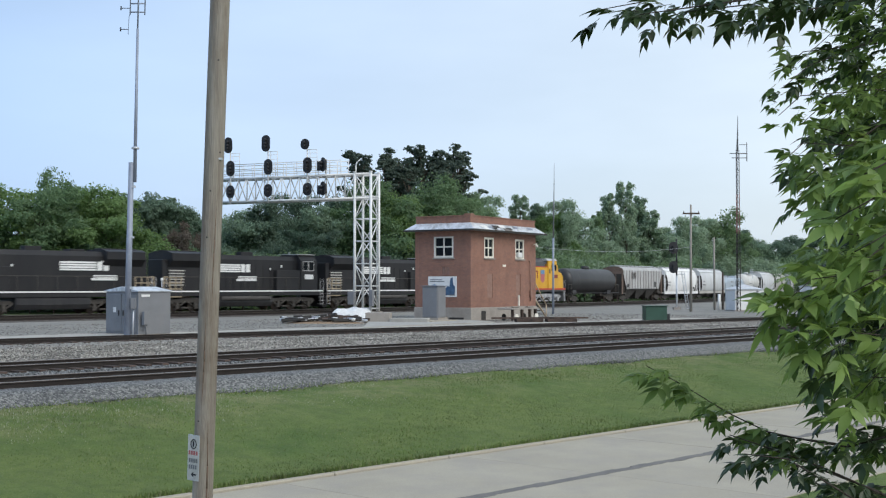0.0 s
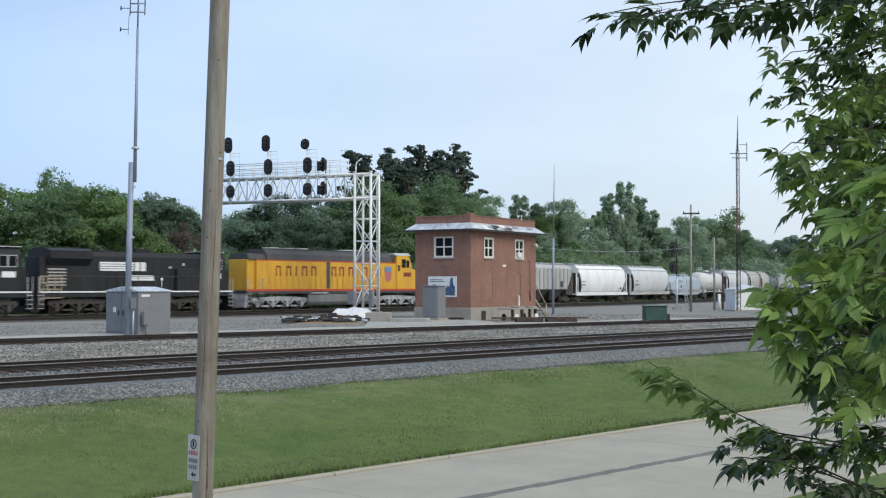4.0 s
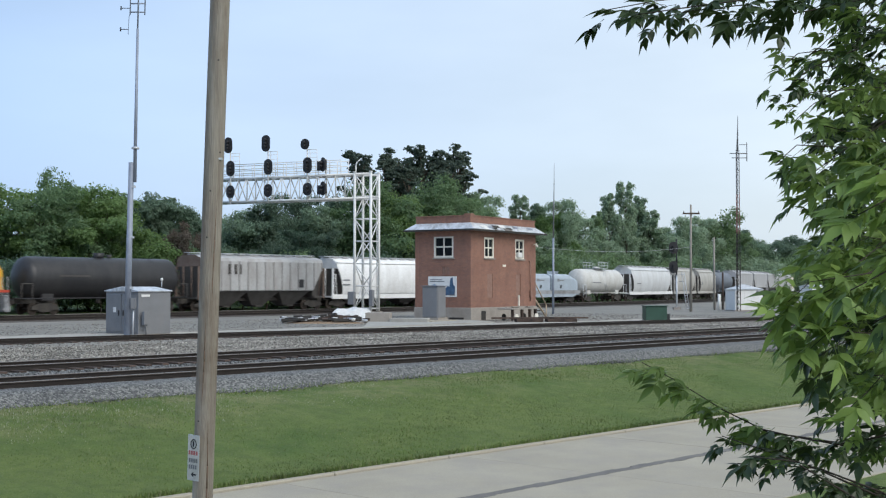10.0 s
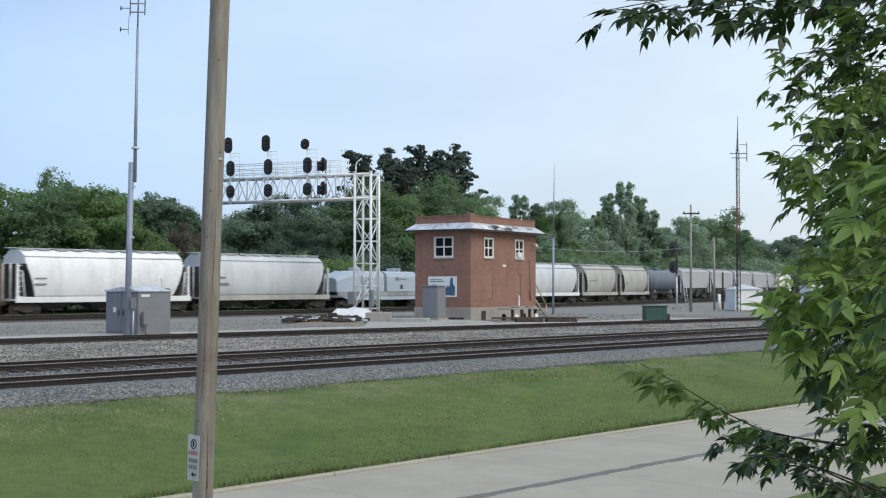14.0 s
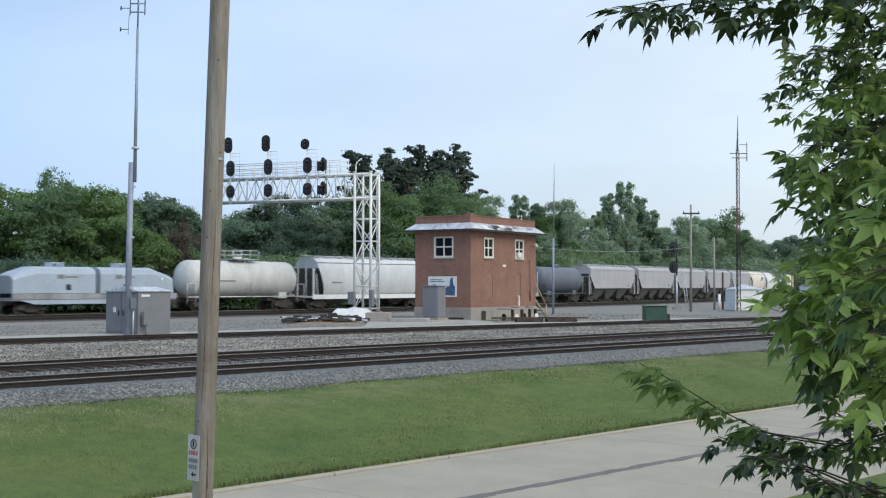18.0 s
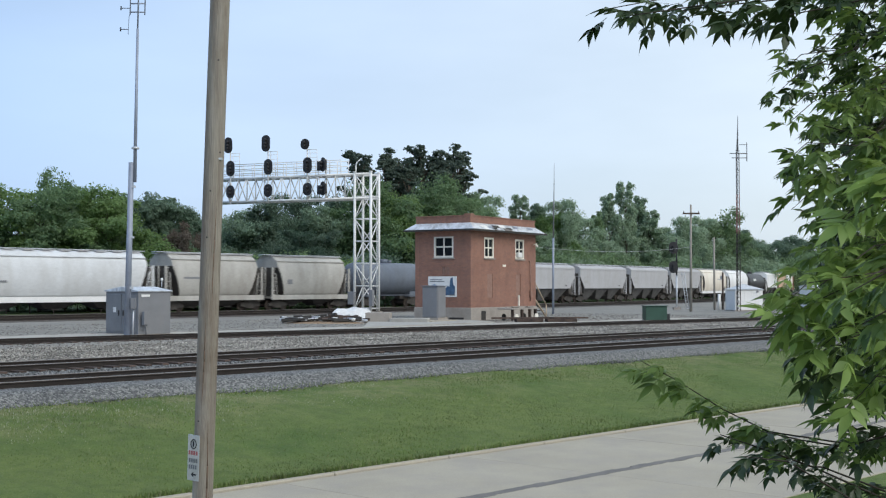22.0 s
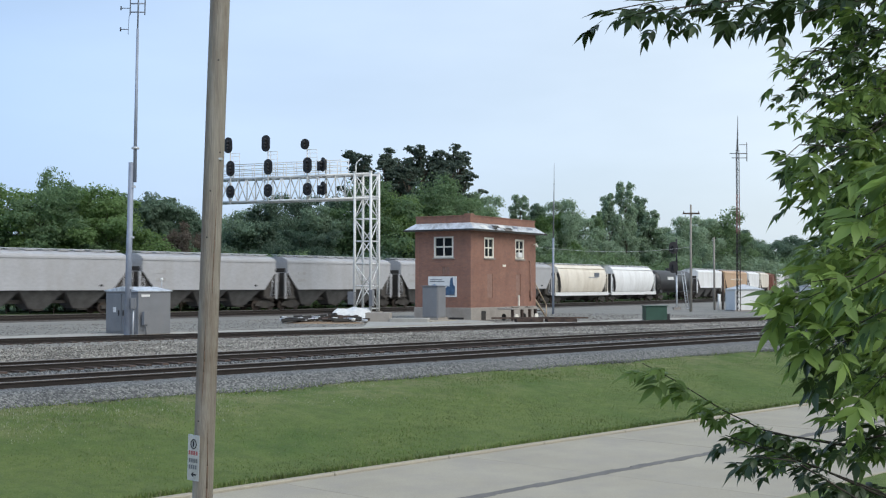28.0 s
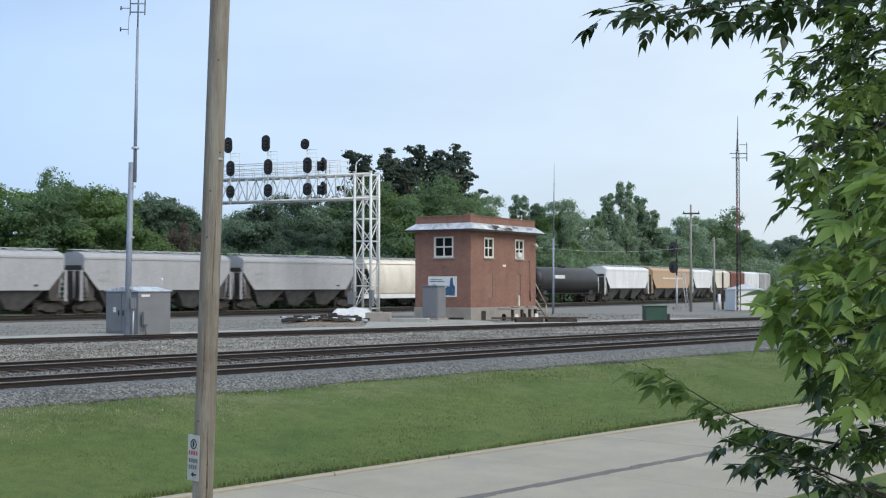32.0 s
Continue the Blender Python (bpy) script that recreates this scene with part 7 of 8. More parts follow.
def build_train():
    cars = []

    def put(ob, i, flip=False, shift=0.0):
        ob.scale = (1, 1, 1.08 if i < 3 else 1.12 if i == 3 else 1.05)
        cars.append((ob, (GAPS[i] + GAPS[i + 1]) / 2 + shift, flip))
    b0 = black_engine("black wide-cab diesel locomotive with white sill stripe", 19.7)
    put(b0, 0, True)
    put(copy_thing(b0, Matrix.Identity(4)), 1)
    put(copy_thing(b0, Matrix.Identity(4)), 2)
    put(yellow_engine("long yellow diesel locomotive with grey roof and silver trucks", span_of(3) - 0.9), 3, False, 0.45)
    put(tank_car("long dirty black tank car", span_of(4), M_TANKBLK, platform=False, marks=((M_CHUTE, -4.5, -1.8, 2.7, 2.82),)), 4)
    put(hopper("grey ribbed covered hopper car with faded marks", span_of(5), M_HGREY, "rib", 3, ((M_CHUTE, -4.4, -4.15, 3.0, 3.8), (M_CHUTE, -3.7, -3.45, 3.0, 3.8), (M_CHUTE, -3.1, -2.9, 3.0, 3.8), (M_BLACK, 4.2, 4.8, 1.9, 2.6), (M_BLACK, -6.0, -5.6, 1.85, 2.3))), 5)
    put(hopper("white round-sided covered hopper car with bright sill", span_of(6), M_HWHITE, "round", 3, ((M_GREYCAB, -6.6, -5.6, 2.5, 2.62), (M_GREYCAB, -6.6, -5.6, 2.1, 2.22), (M_DARK, 5.4, 5.8, 1.6, 1.85)), M_WHITE), 6)
    put(hopper("light grey round-sided covered hopper car with stained sides", span_of(7), M_HPALE, "round", 3, ((M_GREYCAB, -6.2, -4.8, 2.1, 2.3), (M_GREYCAB, -6.0, -5.2, 2.6, 2.8)), M_HTAN), 7)
    put(coil_car("pale blue coil car with two closed hoods", span_of(8)), 8)
    put(tank_car("dusty white tank car with a railed top platform", span_of(9), M_TANKWHT, 1.5, 2.62, True, ((M_GREYCAB, -4.2, -1.6, 2.4, 2.5),)), 9)
    put(hopper("pale grey round-sided covered hopper car with white sill", span_of(10), M_HPALE, "round", 3, ((M_GREYCAB, -6.0, -4.6, 2.3, 2.42),), M_WHITE), 10)
    put(hopper("short tan-grey covered hopper car", span_of(11), M_HTAN, "round", 2, ((M_GREYCAB, -3.6, -1.2, 2.6, 2.75),), M_HTAN), 11)
    put(hopper("short tan-grey covered hopper car with dark stains", span_of(12), M_HTAN, "round", 2, ((M_GREYCAB, -3.4, -2.8, 2.2, 2.6),), M_HTAN), 12)
    put(tank_car("dark blue-grey tank car with weathered shell", span_of(13), M_TANKBLU, 1.55, 2.7, False), 13)
    g0 = hopper("light grey straight-sided covered hopper car", 16.4, M_HGREY2, "flat", 3, ((M_HGREY, -6.0, -5.0, 3.0, 3.25), (M_HGREY, -6.0, -5.0, 2.4, 2.65), (M_BLACK, 4.8, 5.1, 2.0, 2.15)), None, "grey hopper cars")
    put(g0, 14)
    for i in range(15, 19):
        put(copy_thing(g0, Matrix.Identity(4)), i)
    put(hopper("cream covered hopper car with a small blue mark", span_of(19), M_HCREAM, "round", 3, ((M_TANKBLU, 3.2, 4.6, 3.15, 3.65), (M_HGREY, 1.4, 4.2, 3.0, 3.15)), M_WHITE), 19)
    put(hopper("bright white round-sided covered hopper car", span_of(20), M_HWHITE, "round", 3, (), M_WHITE), 20)
    put(tank_car("black tank car with a white panel", span_of(21), M_TANKBLK, 1.55, 2.7, False, ((M_WHITE, -4.6, -2.0, 2.9, 3.3),)), 21)
    put(hopper("pale grey covered hopper car with plain sides", span_of(22), M_HWHITE, "flat", 3), 22)
    put(hopper("faded orange covered hopper car", span_of(23), M_HORANGE, "flat", 3, ((M_HCREAM, -4.5, 4.5, 3.0, 3.2),)), 23)
    put(hopper("white covered hopper car among coloured cars", span_of(24), M_HWHITE, "flat", 3), 24)
    put(hopper("pale cream covered hopper car", span_of(25), M_HCREAM, "flat", 2), 25)
    put(boxcar("rust brown steel boxcar with ribbed sides", span_of(26), M_HBROWN), 26)
    put(boxcar("pale weathered boxcar with ribbed sides", span_of(27), M_HWHITE), 27)
    put(boxcar("grey weathered boxcar near the end of the train", span_of(28), M_HGREY), 28)
    return cars


def train_pose(s, flip):
    return main_at(s, 1.45, MAIN_Z) @ pose(0, 0, 0, 0, 0, 180 if flip else 0)


def rolled(t):
    """Metres that the train has rolled since the start; it gathers speed slowly."""
    return 7.5804 * t + 0.032541 * t * t


CARS = build_train()


# ------------------------------------------------------------------ leafy tree beside the viewpoint
M_FOLIAGE = leaf_material("maple_leaf", (0.044, 0.086, 0.027), (0.275, 0.392, 0.112), 0.44, 0.42, scale=1.5)
# Darker maple leaf copy: crown shade is put into the colour.
M_FOLIAGE_SHADE = leaf_material("shaded_maple_leaf", (0.014, 0.030, 0.012), (0.060, 0.092, 0.034), 0.14, 0.38, scale=1.5)
M_TWIG = material("twig_bark", (0.055, 0.042, 0.034), (0.035, 0.028, 0.024), scale=8, rough=0.85, fine=60, bump=0.3)


def spot(k, h, d):
    """The place d metres ahead of the eye on the sight line of slopes k (right) and h (up)."""
    return Vector((k * d, d, EYE[2] + h * d))


def leaflet(sh, base, ax, up, length, width, rnd):
    """Pointed, folded, drooping blade with a few coarse teeth."""
    side = ax.cross(up).normalized()
    nrm = side.cross(ax).normalized()
    prof = ((0.0, 0.06), (0.12, 0.55), (0.3, 0.98), (0.46, 0.92), (0.58, 0.78), (0.74, 0.42), (0.88, 0.16), (1.0, 0.0))
    droop, bend = rnd.uniform(0.05, 0.28), rnd.uniform(-0.12, 0.12)
    vs, fs = [], []
    for i, (t, w) in enumerate(prof):
        c = base + ax * (t * length) - nrm * (droop * t * t * length) + side * (bend * t * t * length)
        a = w * width * (1 + (0.16 if i in (3, 5) else 0.0) * rnd.uniform(0, 1))
        b_ = w * width * (1 + (0.16 if i in (3, 5) else 0.0) * rnd.uniform(0, 1))
        vs += [c - side * a + nrm * a * 0.28, c, c + side * b_ + nrm * b_ * 0.28]
    for i in range(len(prof) - 1):
        k = 3 * i
        fs += [(k, k + 1, k + 4, k + 3), (k + 1, k + 2, k + 5, k + 4)]
    sh.add(vs, fs, True)


def leaf_shape(rnd, n, size):
    """Compound leaf: stalk from the origin along +x, hanging leaflets."""
    sh = Shape()
    up = Vector((0, 0, 1))
    stalk = size * rnd.uniform(0.55, 0.8)
    tip = Vector((stalk, 0, -stalk * 0.25))
    sh.tube((0, 0, 0), tip, size * 0.012, size * 0.009, 4)
    leaflet(sh, tip, Vector((0.85, rnd.uniform(-0.25, 0.25), -rnd.uniform(0.2, 0.6))).normalized(), up, size * rnd.uniform(0.9, 1.15), size * 0.182, rnd)
    pairs = (n - 1) // 2
    for j in range(pairs):
        p = tip * (1 - 0.42 * j)
        for s in (-1, 1):
            d = Vector((0.42 + 0.1 * rnd.random(), s * rnd.uniform(0.55, 0.85), -rnd.uniform(0.1, 0.5))).normalized()
            leaflet(sh, p, d, up, size * rnd.uniform(0.7, 0.98), size * 0.160, rnd)
    return sh


_lr = random.Random(31)
LEAF_MESHES = [leaf_shape(_lr, 5 if i % 3 else 3, 0.050 * _lr.uniform(0.85, 1.15)).mesh("leaf", M_FOLIAGE) for i in range(9)]
SHADE_LEAVES = []
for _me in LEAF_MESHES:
    SHADE_LEAVES.append(_me.copy())
    SHADE_LEAVES[-1].name = "leaf"
    SHADE_LEAVES[-1].materials[0] = M_FOLIAGE_SHADE
LEAF_DATA = []
for _me in LEAF_MESHES:
    _co = np.empty(len(_me.vertices) * 3)
    _me.vertices.foreach_get("co", _co)
    LEAF_DATA.append((_co.reshape(-1, 3), [tuple(p.vertices) for p in _me.polygons]))

SWAY = []
near_tree = thing("maple_tree", pose(2.05, 4.3, ROAD_Z - 0.05), "leafy green maple tree overhanging the viewpoint", "tree")
_tr = Shape()
_tp = [Vector((0, 0, -0.1)), Vector((0.02, 0.02, 1.5)), Vector((-0.03, 0.0, 3.2)), Vector((0.04, 0.03, 5.0)), Vector((0.02, 0, 7.0))]
for _i in range(4):
    _tr.tube(_tp[_i], _tp[_i + 1], 0.13 - 0.02 * _i, 0.11 - 0.02 * _i, 12)
part("trunk", _tr, M_BARK, near_tree)
LEAF_COUNT = [0]


def branch(pts, rnd, step=0.05, single=0.5, size=1.0, bare=0.0, amp=0.7, sides=2, jit=0.0, thin=1.0, old=False):
    """A limb from the trunk through the points pts; leaves grow along its outer part. old: takes the shade-toned leaf
    copy.
    """
    org = near_tree.matrix_basis.translation
    first = pts[0] - org
    root = Vector((0.0, 0.0, max(1.2, min(6.6, first.z - 0.25))))
    loc = [Vector((0, 0, 0))] + [p - org - root for p in pts]
    sh = Shape()
    n = len(loc)
    for i in range(n - 1):
        r0, r1 = thin * (0.0042 * (1 - i / n) ** 1.5 + 0.0013), thin * (0.0042 * (1 - (i + 1) / n) ** 1.5 + 0.0011)
        sh.tube(loc[i], loc[i + 1], r0, r1, 7)
    br = part("branch", sh, M_TWIG, near_tree, m=Matrix.Translation(root))
    SWAY.append((br, root, amp, rnd.uniform(0, 6.28), rnd.uniform(0.8, 1.3)))
    co, fa = [], []
    k0 = 0
    total = sum((loc[i + 1] - loc[i]).length for i in range(1, n - 1))
    run, nxt, alt = 0.0, bare * total, 1
    for i in range(1, n - 1):
        a, c = loc[i], loc[i + 1]
        d = c - a
        ln = d.length
        d.normalize()
        while nxt <= run + ln + 1e-6:
            p = a + d * (nxt - run) + Vector((rnd.uniform(-0.5, 0.5), rnd.uniform(-0.8, 0.8), rnd.uniform(-1.0, 0.55))) * jit
            for s in ((1, -1) if sides == 2 else (alt,)):
                yaw = math.degrees(math.atan2(d.y, d.x)) + s * rnd.uniform(25, 80)
                if nxt > total - step * 1.2:
                    yaw = math.degrees(math.atan2(d.y, d.x)) + s * rnd.uniform(5, 40)
                sc = size * rnd.uniform(0.75, 1.2)
                m = pose(p.x, p.y, p.z, rnd.uniform(-35, 35), rnd.uniform(-32, 38), yaw) @ Matrix.Diagonal((sc, sc, sc, 1))
                q = rnd.randrange(len(LEAF_MESHES))
                if LEAF_COUNT[0] < 290 and rnd.random() < single:
                    part("leaf", (SHADE_LEAVES if old else LEAF_MESHES)[q], None, br, m=m)
                    LEAF_COUNT[0] += 1
                else:
                    v0, f0 = LEAF_DATA[q]
                    mm = np.array(m)
                    co.append(v0 @ mm[:3, :3].T + mm[:3, 3])
                    fa += [tuple(x + k0 for x in t) for t in f0]
                    k0 += len(v0)
            alt = -alt
            nxt += step * rnd.uniform(0.75, 1.25)
        run += ln
    if co:
        me = bpy.data.meshes.new("foliage")
        me.from_pydata(np.concatenate(co).tolist(), [], fa)
        me.polygons.foreach_set("use_smooth", [True] * len(me.polygons))
        me.materials.append(M_FOLIAGE_SHADE if old else M_FOLIAGE)
        tagged(part("foliage", me, None, br), kind="stuff")
    return br


def build_near_tree():
    rnd = random.Random(5)
    # low sprays reaching over the street, all but the first in shade-toned leaves
    branch([spot(0.40, -0.135, 3.0), spot(0.330, -0.128, 2.95), spot(0.262, -0.118, 2.9), spot(0.225, -0.100, 2.9), spot(0.190, -0.078, 2.9), spot(0.160, -0.062, 2.9)], rnd, 0.0165, 0.9, 0.92, 0.0, 0.6, 2, 0.026, 0.6)
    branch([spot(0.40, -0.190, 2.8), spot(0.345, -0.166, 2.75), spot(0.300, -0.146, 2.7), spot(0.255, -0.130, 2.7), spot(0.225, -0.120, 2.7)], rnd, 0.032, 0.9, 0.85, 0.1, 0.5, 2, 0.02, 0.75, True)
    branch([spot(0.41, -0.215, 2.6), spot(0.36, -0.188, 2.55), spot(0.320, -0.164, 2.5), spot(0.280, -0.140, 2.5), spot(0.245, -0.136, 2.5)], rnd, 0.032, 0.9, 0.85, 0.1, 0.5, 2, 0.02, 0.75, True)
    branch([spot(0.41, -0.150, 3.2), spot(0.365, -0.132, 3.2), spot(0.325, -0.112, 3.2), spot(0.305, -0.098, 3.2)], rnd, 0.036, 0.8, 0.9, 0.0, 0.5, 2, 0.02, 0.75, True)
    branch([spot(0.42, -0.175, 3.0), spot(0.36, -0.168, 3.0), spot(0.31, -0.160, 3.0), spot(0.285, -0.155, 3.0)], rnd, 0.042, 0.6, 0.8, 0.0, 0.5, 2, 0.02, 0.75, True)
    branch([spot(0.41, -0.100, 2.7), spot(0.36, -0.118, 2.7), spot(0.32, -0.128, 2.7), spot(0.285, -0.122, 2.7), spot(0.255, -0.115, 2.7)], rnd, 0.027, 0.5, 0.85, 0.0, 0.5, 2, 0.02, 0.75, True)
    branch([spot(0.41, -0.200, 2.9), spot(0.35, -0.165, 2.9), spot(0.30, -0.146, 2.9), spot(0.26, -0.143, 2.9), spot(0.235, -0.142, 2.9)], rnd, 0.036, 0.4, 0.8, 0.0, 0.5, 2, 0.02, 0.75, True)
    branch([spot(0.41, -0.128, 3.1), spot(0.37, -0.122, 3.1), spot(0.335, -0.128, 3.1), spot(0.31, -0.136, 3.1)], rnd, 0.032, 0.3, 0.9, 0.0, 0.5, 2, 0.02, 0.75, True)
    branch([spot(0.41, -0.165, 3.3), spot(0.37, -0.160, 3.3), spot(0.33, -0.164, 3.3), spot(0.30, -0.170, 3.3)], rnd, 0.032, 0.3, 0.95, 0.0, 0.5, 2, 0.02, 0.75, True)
    # high spray crossing the sky, in shade-toned leaves
    branch([spot(0.42, 0.270, 3.0), spot(0.33, 0.246, 3.0), spot(0.24, 0.238, 3.0), spot(0.17, 0.230, 3.0), spot(0.128, 0.222, 3.0)], rnd, 0.045, 0.8, 1.1, 0.05, 0.5, 2, 0.03, 0.75, True)
    branch([spot(0.42, 0.260, 3.3), spot(0.34, 0.240, 3.3), spot(0.27, 0.230, 3.3), spot(0.20, 0.222, 3.3), spot(0.165, 0.214, 3.3)], rnd, 0.041, 0.5, 1.1, 0.05, 0.5, 2, 0.03, 0.75, True)
    branch([spot(0.42, 0.250, 2.9), spot(0.36, 0.236, 2.9), spot(0.31, 0.225, 2.9), spot(0.245, 0.212, 2.9)], rnd, 0.041, 0.4, 1.1, 0.1, 0.5, 2, 0.03, 0.75, True)
    branch([spot(0.42, 0.262, 2.6), spot(0.33, 0.246, 2.6), spot(0.26, 0.234, 2.6), spot(0.20, 0.226, 2.6), spot(0.150, 0.219, 2.6)], rnd, 0.030, 0.3, 1.0, 0.05, 0.5, 2, 0.03, 0.75, True)
    # leaves hanging close to the viewpoint
    for k, h in ((0.345, 0.085), (0.335, 0.055), (0.350, 0.028), (0.328, -0.004), (0.340, -0.030)):
        branch([spot(0.50, h + 0.09, 1.9), spot(0.42, h + 0.05, 1.75), spot(k + 0.03, h + 0.016, 1.65), spot(k, h, 1.65)], rnd, 0.035, 0.6, 0.95, 0.2, 0.9, 2, 0.02, 0.5)
    # main mass: tips follow the ragged left edge of the crown, shade-toned leaves more often deeper in
    edge = [(0.222, 0.318), (0.205, 0.330), (0.190, 0.312), (0.178, 0.272), (0.160, 0.270), (0.140, 0.280), (0.125, 0.285), (0.108, 0.276), (0.095, 0.262), (0.082, 0.285), (0.066, 0.284), (0.050, 0.292), (0.036, 0.294), (0.022, 0.300), (0.008, 0.302),
            (-0.004, 0.296), (-0.016, 0.282), (-0.028, 0.262), (-0.040, 0.268), (-0.052, 0.284), (-0.066, 0.292), (-0.082, 0.310), (-0.096, 0.318)]
    for h, k in edge:
        for layer in range(3 if h < 0.19 else 1):
            d = (2.7, 3.3, 4.0, 4.9)[layer] + rnd.uniform(-0.15, 0.15)
            kk = k + (-0.010, 0.004, 0.020, 0.040)[layer] + rnd.uniform(-0.008, 0.016)
            hh = h + rnd.uniform(-0.006, 0.006)
            mid = 0.5 * (kk + 0.41)
            lift = rnd.uniform(-0.05, 0.07)
            branch([spot(0.43, hh + lift + 0.02, d + 0.25), spot(mid + 0.02, hh + 0.6 * lift + 0.03, d + 0.1), spot(kk + 0.03, hh + 0.016, d), spot(kk + 0.012, hh, d)],
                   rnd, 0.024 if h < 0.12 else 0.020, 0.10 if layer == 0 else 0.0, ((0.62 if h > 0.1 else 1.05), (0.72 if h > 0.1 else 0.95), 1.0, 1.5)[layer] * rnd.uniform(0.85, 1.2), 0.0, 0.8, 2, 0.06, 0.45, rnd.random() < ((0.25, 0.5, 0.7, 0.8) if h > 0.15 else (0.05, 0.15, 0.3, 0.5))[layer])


def build_unseen_crown():
    """The rest of the crown, above and beside the viewpoint; unseen, added partly to shade the sprays."""
    rnd = random.Random(17)
    org = near_tree.matrix_basis.translation
    tips = [Vector((rnd.uniform(-0.4, 4.6), rnd.uniform(3.6, 7.0), rnd.uniform(5.0, 7.2))) for i in range(18)]
    # out-of-view tips set over the high spray to shade it
    tips += [Vector((rnd.uniform(0.2, 0.9), rnd.uniform(2.4, 3.2), rnd.uniform(4.15, 4.6))) for i in range(6)]
    tips += [Vector((rnd.uniform(2.6, 4.2), rnd.uniform(3.6, 6.4), rnd.uniform(3.0, 5.2))) for i in range(16)]
    for tip in tips:
        mid = org.lerp(tip, 0.55)
        mid.z = tip.z - 0.2
        start = Vector((org.x, org.y, tip.z - 0.6)).lerp(mid, 0.3)
        branch([start, mid, tip.lerp(mid, 0.4), tip], rnd, 0.10, 0.0, 2.6, 0.0, 0.4, 2, 0.2)


build_near_tree()
build_unseen_crown()


# ------------------------------------------------------------------ grass blades and loose ballast stones
def strewn(name, n, area, height, size, mat, kind, seed, label, category):
    rng = np.random.RandomState(seed)
    u, v = area(rng, n)
    if kind == "blade":
        z = np.array([ground_z(x) for x in v])
        a = rng.uniform(0, 2 * np.pi, n)
        w, h = size * rng.uniform(0.6, 1.4, n), height * rng.uniform(0.35, 1.2, n)
        dx, dy = np.cos(a) * w, np.sin(a) * w
        lx, ly = rng.normal(0, 0.45, n) * h, rng.normal(0, 0.45, n) * h
        vs = np.stack([np.stack([u - dx, v - dy, z - 0.02], 1), np.stack([u + dx, v + dy, z - 0.02], 1), np.stack([u + lx, v + ly, z + h], 1)], 1).reshape(-1, 3)
        faces = np.arange(3 * n).reshape(n, 3)
    else:
        z = height(v)
        s = size * rng.uniform(0.55, 1.45, n)
        octa = np.array([(1, 0, 0), (-1, 0, 0), (0, 1, 0), (0, -1, 0), (0, 0, 0.75), (0, 0, -0.75)], float)
        jit = rng.uniform(0.6, 1.25, (n, 6, 1))
        a = rng.uniform(0, 2 * np.pi, n)
        b_ = rng.uniform(-0.6, 0.6, n)
        p = octa[None] * jit * s[:, None, None]
        px, pz = p[..., 0] * np.cos(b_)[:, None] - p[..., 2] * np.sin(b_)[:, None], p[..., 0] * np.sin(b_)[:, None] + p[..., 2] * np.cos(b_)[:, None]
        x = px * np.cos(a)[:, None] - p[..., 1] * np.sin(a)[:, None] + u[:, None]
        y = px * np.sin(a)[:, None] + p[..., 1] * np.cos(a)[:, None] + v[:, None]
        vs = np.stack([x, y, pz + z[:, None]], 2).reshape(-1, 3)
        tri = np.array([(0, 2, 4), (2, 1, 4), (1, 3, 4), (3, 0, 4), (2, 0, 5), (1, 2, 5), (3, 1, 5), (0, 3, 5)])
        faces = (tri[None] + 6 * np.arange(n)[:, None, None]).reshape(-1, 3)
    me = bpy.data.meshes.new(name)
    me.from_pydata(vs.tolist(), [], faces.tolist())
    me.materials.append(mat)
    ob = new(name, me)
    ob.matrix_basis = GRID_NEAR
    tagged(ob, label, category, kind="stuff")


def island_material(name, cols, rough=0.9, trans=0.0):
    mt = bpy.data.materials.new(name)
    mt.use_nodes = True
    N, L = mt.node_tree.nodes, mt.node_tree.links
    bs = N["Principled BSDF"]
    ge = N.new("ShaderNodeNewGeometry")
    rp = N.new("ShaderNodeValToRGB")
    els = rp.color_ramp.elements
    els[0].color, els[1].color = (*cols[0], 1), (*cols[-1], 1)
    for i, c_ in enumerate(cols[1:-1]):
        el = els.new((i + 1) / (len(cols) - 1))
        el.color = (*c_, 1)
    L.new(ge.outputs["Random Per Island"], rp.inputs["Fac"])
    tc = N.new("ShaderNodeTexCoord")
    no = N.new("ShaderNodeTexNoise")
    no.inputs["Scale"].default_value, no.inputs["Detail"].default_value = 0.5, 4
    L.new(tc.outputs["Object"], no.inputs["Vector"])
    mr = N.new("ShaderNodeMapRange")
    mr.inputs["From Min"].default_value, mr.inputs["From Max"].default_value = 0.3, 0.7
    mr.inputs["To Min"].default_value, mr.inputs["To Max"].default_value = 0.62, 1.35
    L.new(no.outputs["Fac"], mr.inputs["Value"])
    mu = N.new("ShaderNodeVectorMath")
    mu.operation = "SCALE"
    L.new(rp.outputs["Color"], mu.inputs[0])
    L.new(mr.outputs["Result"], mu.inputs["Scale"])
    L.new(mu.outputs["Vector"], bs.inputs["Base Color"])
    bs.inputs["Roughness"].default_value = rough
    bs.inputs["Specular IOR Level"].default_value = 0.2
    return mt


def lawn_area(rng, n):
    u = 4 + 74 * rng.rand(n) ** 1.35
    return u, R_FAR + 0.18 + (23.75 - R_FAR) * rng.rand(n)


def edge_area(rng, n):
    u = 4 + 74 * rng.rand(n) ** 1.2
    return u, np.where(rng.rand(n) < 0.6, R_FAR + 0.16 + 0.12 * rng.rand(n), 23.9 + 0.30 * np.sin(0.9 * u) * np.sin(0.37 * u + 1.0) + 0.36 * rng.normal(size=n))


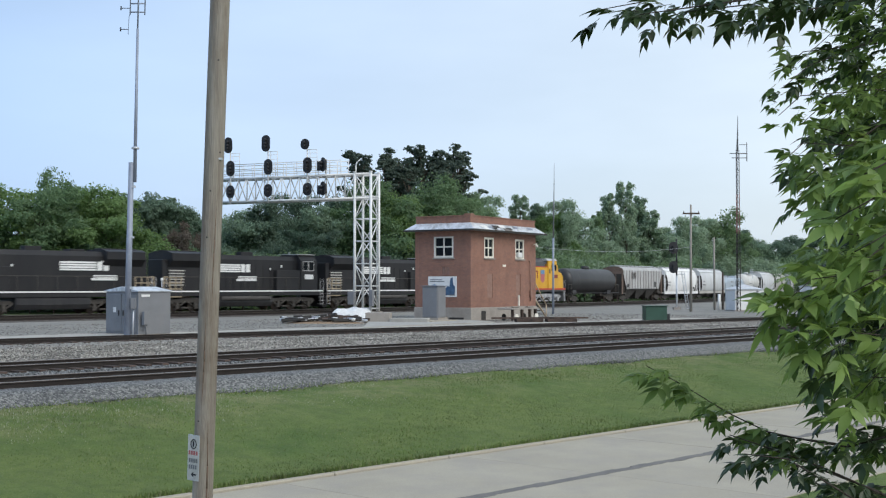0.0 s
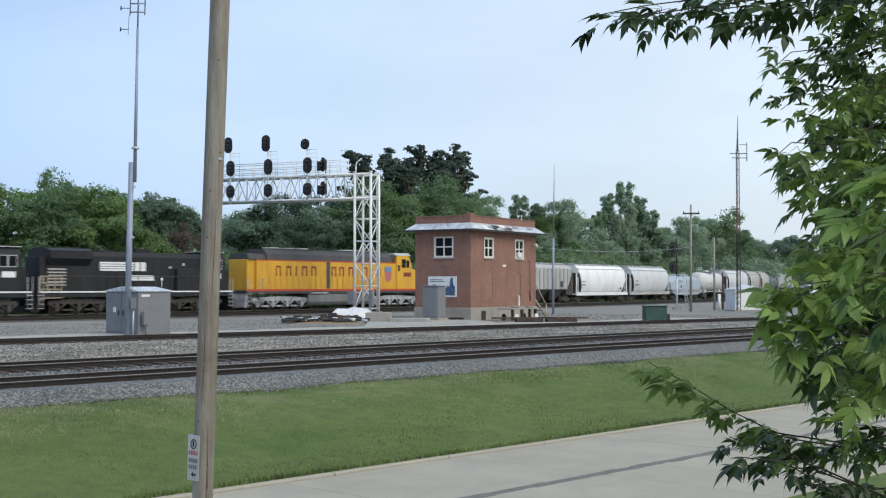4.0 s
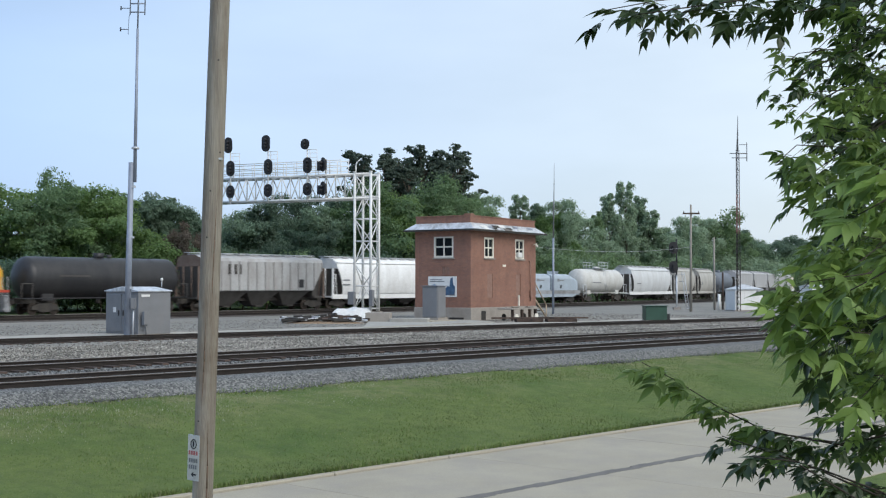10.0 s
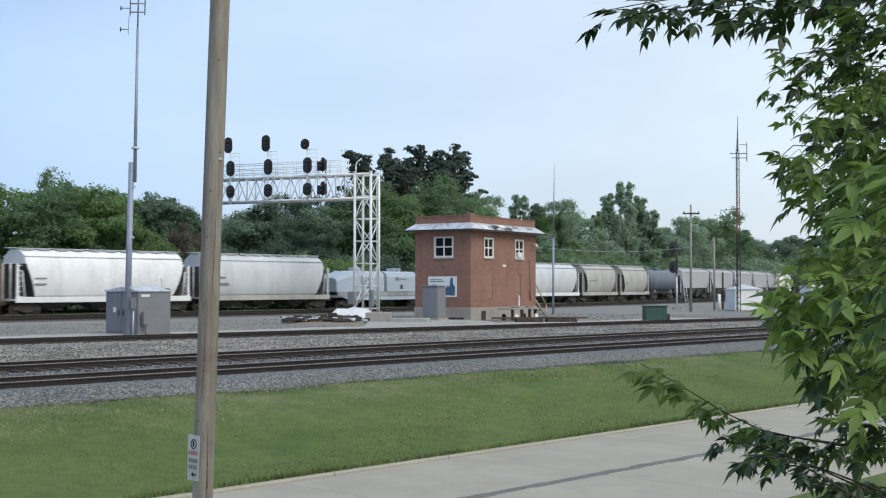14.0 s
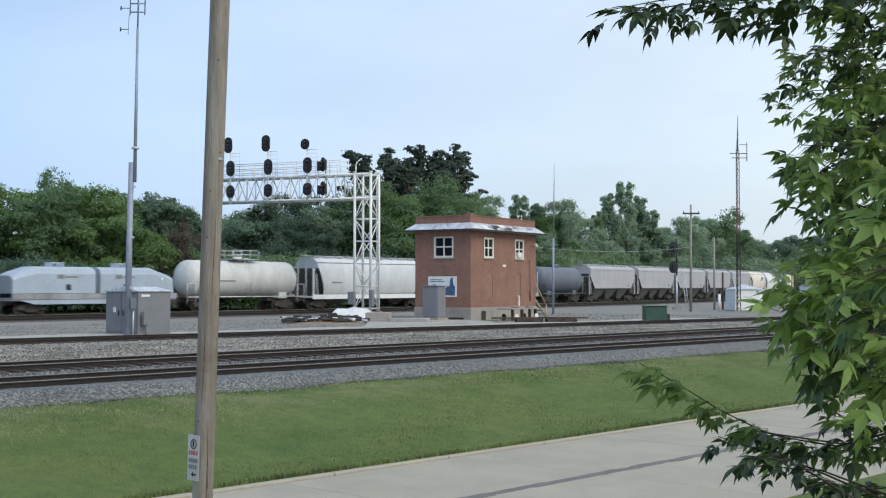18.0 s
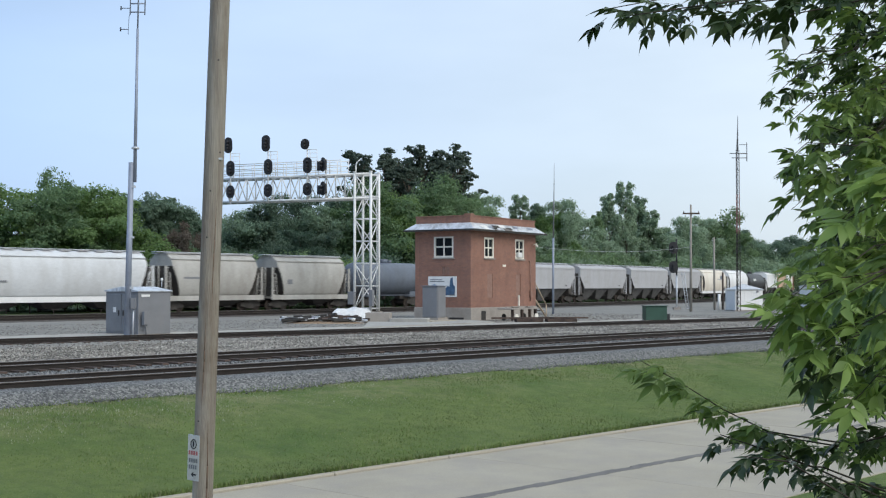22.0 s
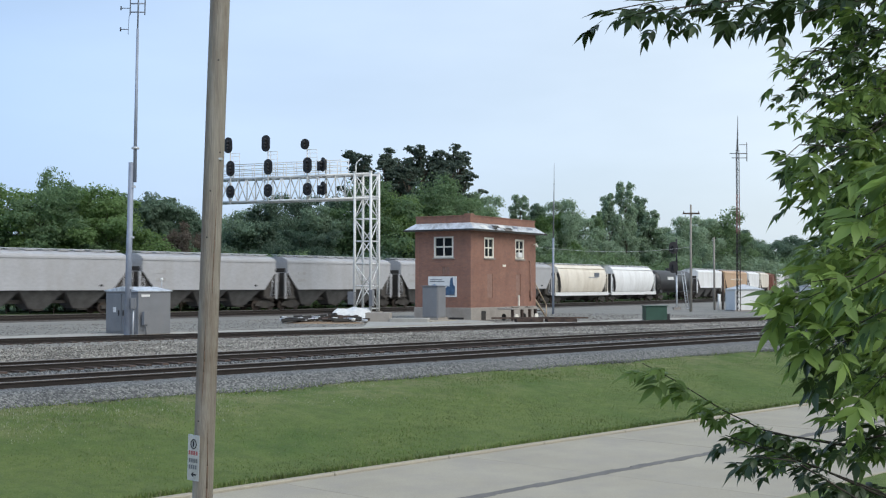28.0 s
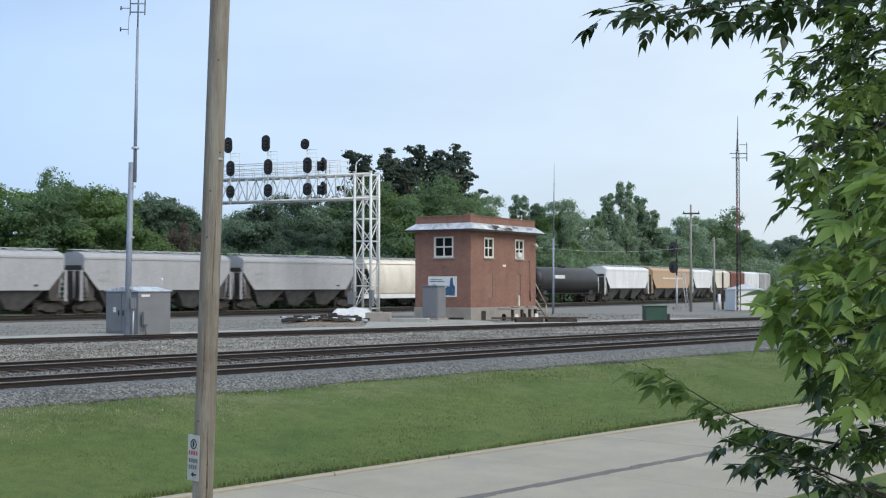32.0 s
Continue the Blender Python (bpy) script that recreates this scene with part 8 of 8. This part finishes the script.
M_BLADE = island_material("grass_blade", ((0.074, 0.116, 0.030), (0.108, 0.164, 0.044), (0.150, 0.188, 0.060), (0.088, 0.136, 0.036), (0.25, 0.265, 0.135)))
M_STONE = island_material("ballast_stone", ((0.042, 0.044, 0.044), (0.105, 0.108, 0.106), (0.195, 0.198, 0.19), (0.066, 0.068, 0.068), (0.36, 0.355, 0.335)))
strewn("lawn_grass", 150000, lawn_area, 0.030, 0.010, M_BLADE, "blade", 3, "short mown lawn grass with pale clover flecks", "grass")
strewn("edge_grass", 22000, edge_area, 0.095, 0.012, M_BLADE, "blade", 4, "longer uncut grass along kerb and ballast", "grass")


def shoulder(rng, n):
    u = 4 + 76 * rng.rand(n) ** 1.3
    return u, 23.72 + 0.30 * np.sin(0.9 * u) * np.sin(0.37 * u + 1.0) + 0.12 * rng.normal(size=n) + 1.3 * rng.rand(n)


def shoulder_z(v):
    return np.array([ground_z(x) for x in v]) + 0.015


def beds(rng, n):
    u = 4 + 86 * rng.rand(n) ** 1.3
    return u, 25.0 + 9.0 * rng.rand(n)


def beds_z(v):
    return np.where(np.abs(v - 31.3) < 1.4, RAIL_Z - 0.195, RAIL_Z - 0.16)


def verge(rng, n):
    u = 8 + 80 * rng.rand(n) ** 1.2
    return u, 34.0 + 8.5 * rng.rand(n)


def verge_z(v):
    return np.full(len(v), YARD_Z + 0.012)


M_STONE_PALE = island_material("pale_ballast_stone", ((0.066, 0.062, 0.056), (0.21, 0.196, 0.172), (0.34, 0.322, 0.282), (0.10, 0.094, 0.086), (0.52, 0.495, 0.44)))
strewn("verge_stones", 54000, verge, verge_z, 0.038, M_STONE_PALE, "stone", 9, "coarse pale stones between the tracks", "gravel")
def yard(rng, n):
    u = 14 + 70 * rng.rand(n)
    return u, 43.0 + 24.0 * rng.rand(n) ** 1.3


M_STONE_YARD = island_material("yard_stone", ((0.07, 0.065, 0.058), (0.165, 0.153, 0.136), (0.25, 0.235, 0.208), (0.33, 0.312, 0.276)))
strewn("yard_stones", 22000, yard, lambda v: np.full(len(v), YARD_Z + 0.004), 0.034, M_STONE_YARD, "stone", 10, "scattered grey stones on the yard surface", "gravel")
strewn("shoulder_stones", 105000, shoulder, shoulder_z, 0.025, M_STONE, "stone", 6, "loose grey ballast stones on the shoulder", "gravel")
strewn("bed_stones", 34000, beds, beds_z, 0.030, M_STONE, "stone", 8, "loose grey ballast stones round the tracks", "gravel")


def clover_area(rng, n):
    k = rng.rand(n)
    return 8 + 14 * rng.rand(n) ** 1.3, 20.3 + 3.3 * np.sqrt(k)


M_CLOVER = island_material("clover_flower", ((0.26, 0.28, 0.19), (0.20, 0.24, 0.12), (0.36, 0.37, 0.29)))
strewn("clover_flowers", 4200, clover_area, 0.045, 0.011, M_CLOVER, "blade", 12, "pale clover flowers scattered in the lawn", "flowers")


# ------------------------------------------------------------------ what moves
def motions():
    for ob, s, flip in CARS:
        walk(ob, [(2.0 * i, train_pose(s - rolled(2.0 * i), flip)) for i in range(17)])
    for br, root, amp, ph, sp in SWAY:
        rows = []
        for i in range(33):
            gust = 0.6 + 0.4 * math.sin(0.37 * i + 0.5)
            rx = amp * gust * math.sin(1.9 * sp * i + ph)
            rz = 0.8 * amp * gust * math.sin(1.3 * sp * i + 2 * ph)
            rows.append((float(i), pose(root.x, root.y, root.z, rx * 0.5, rx, rz)))
        walk(br, rows)


motions()
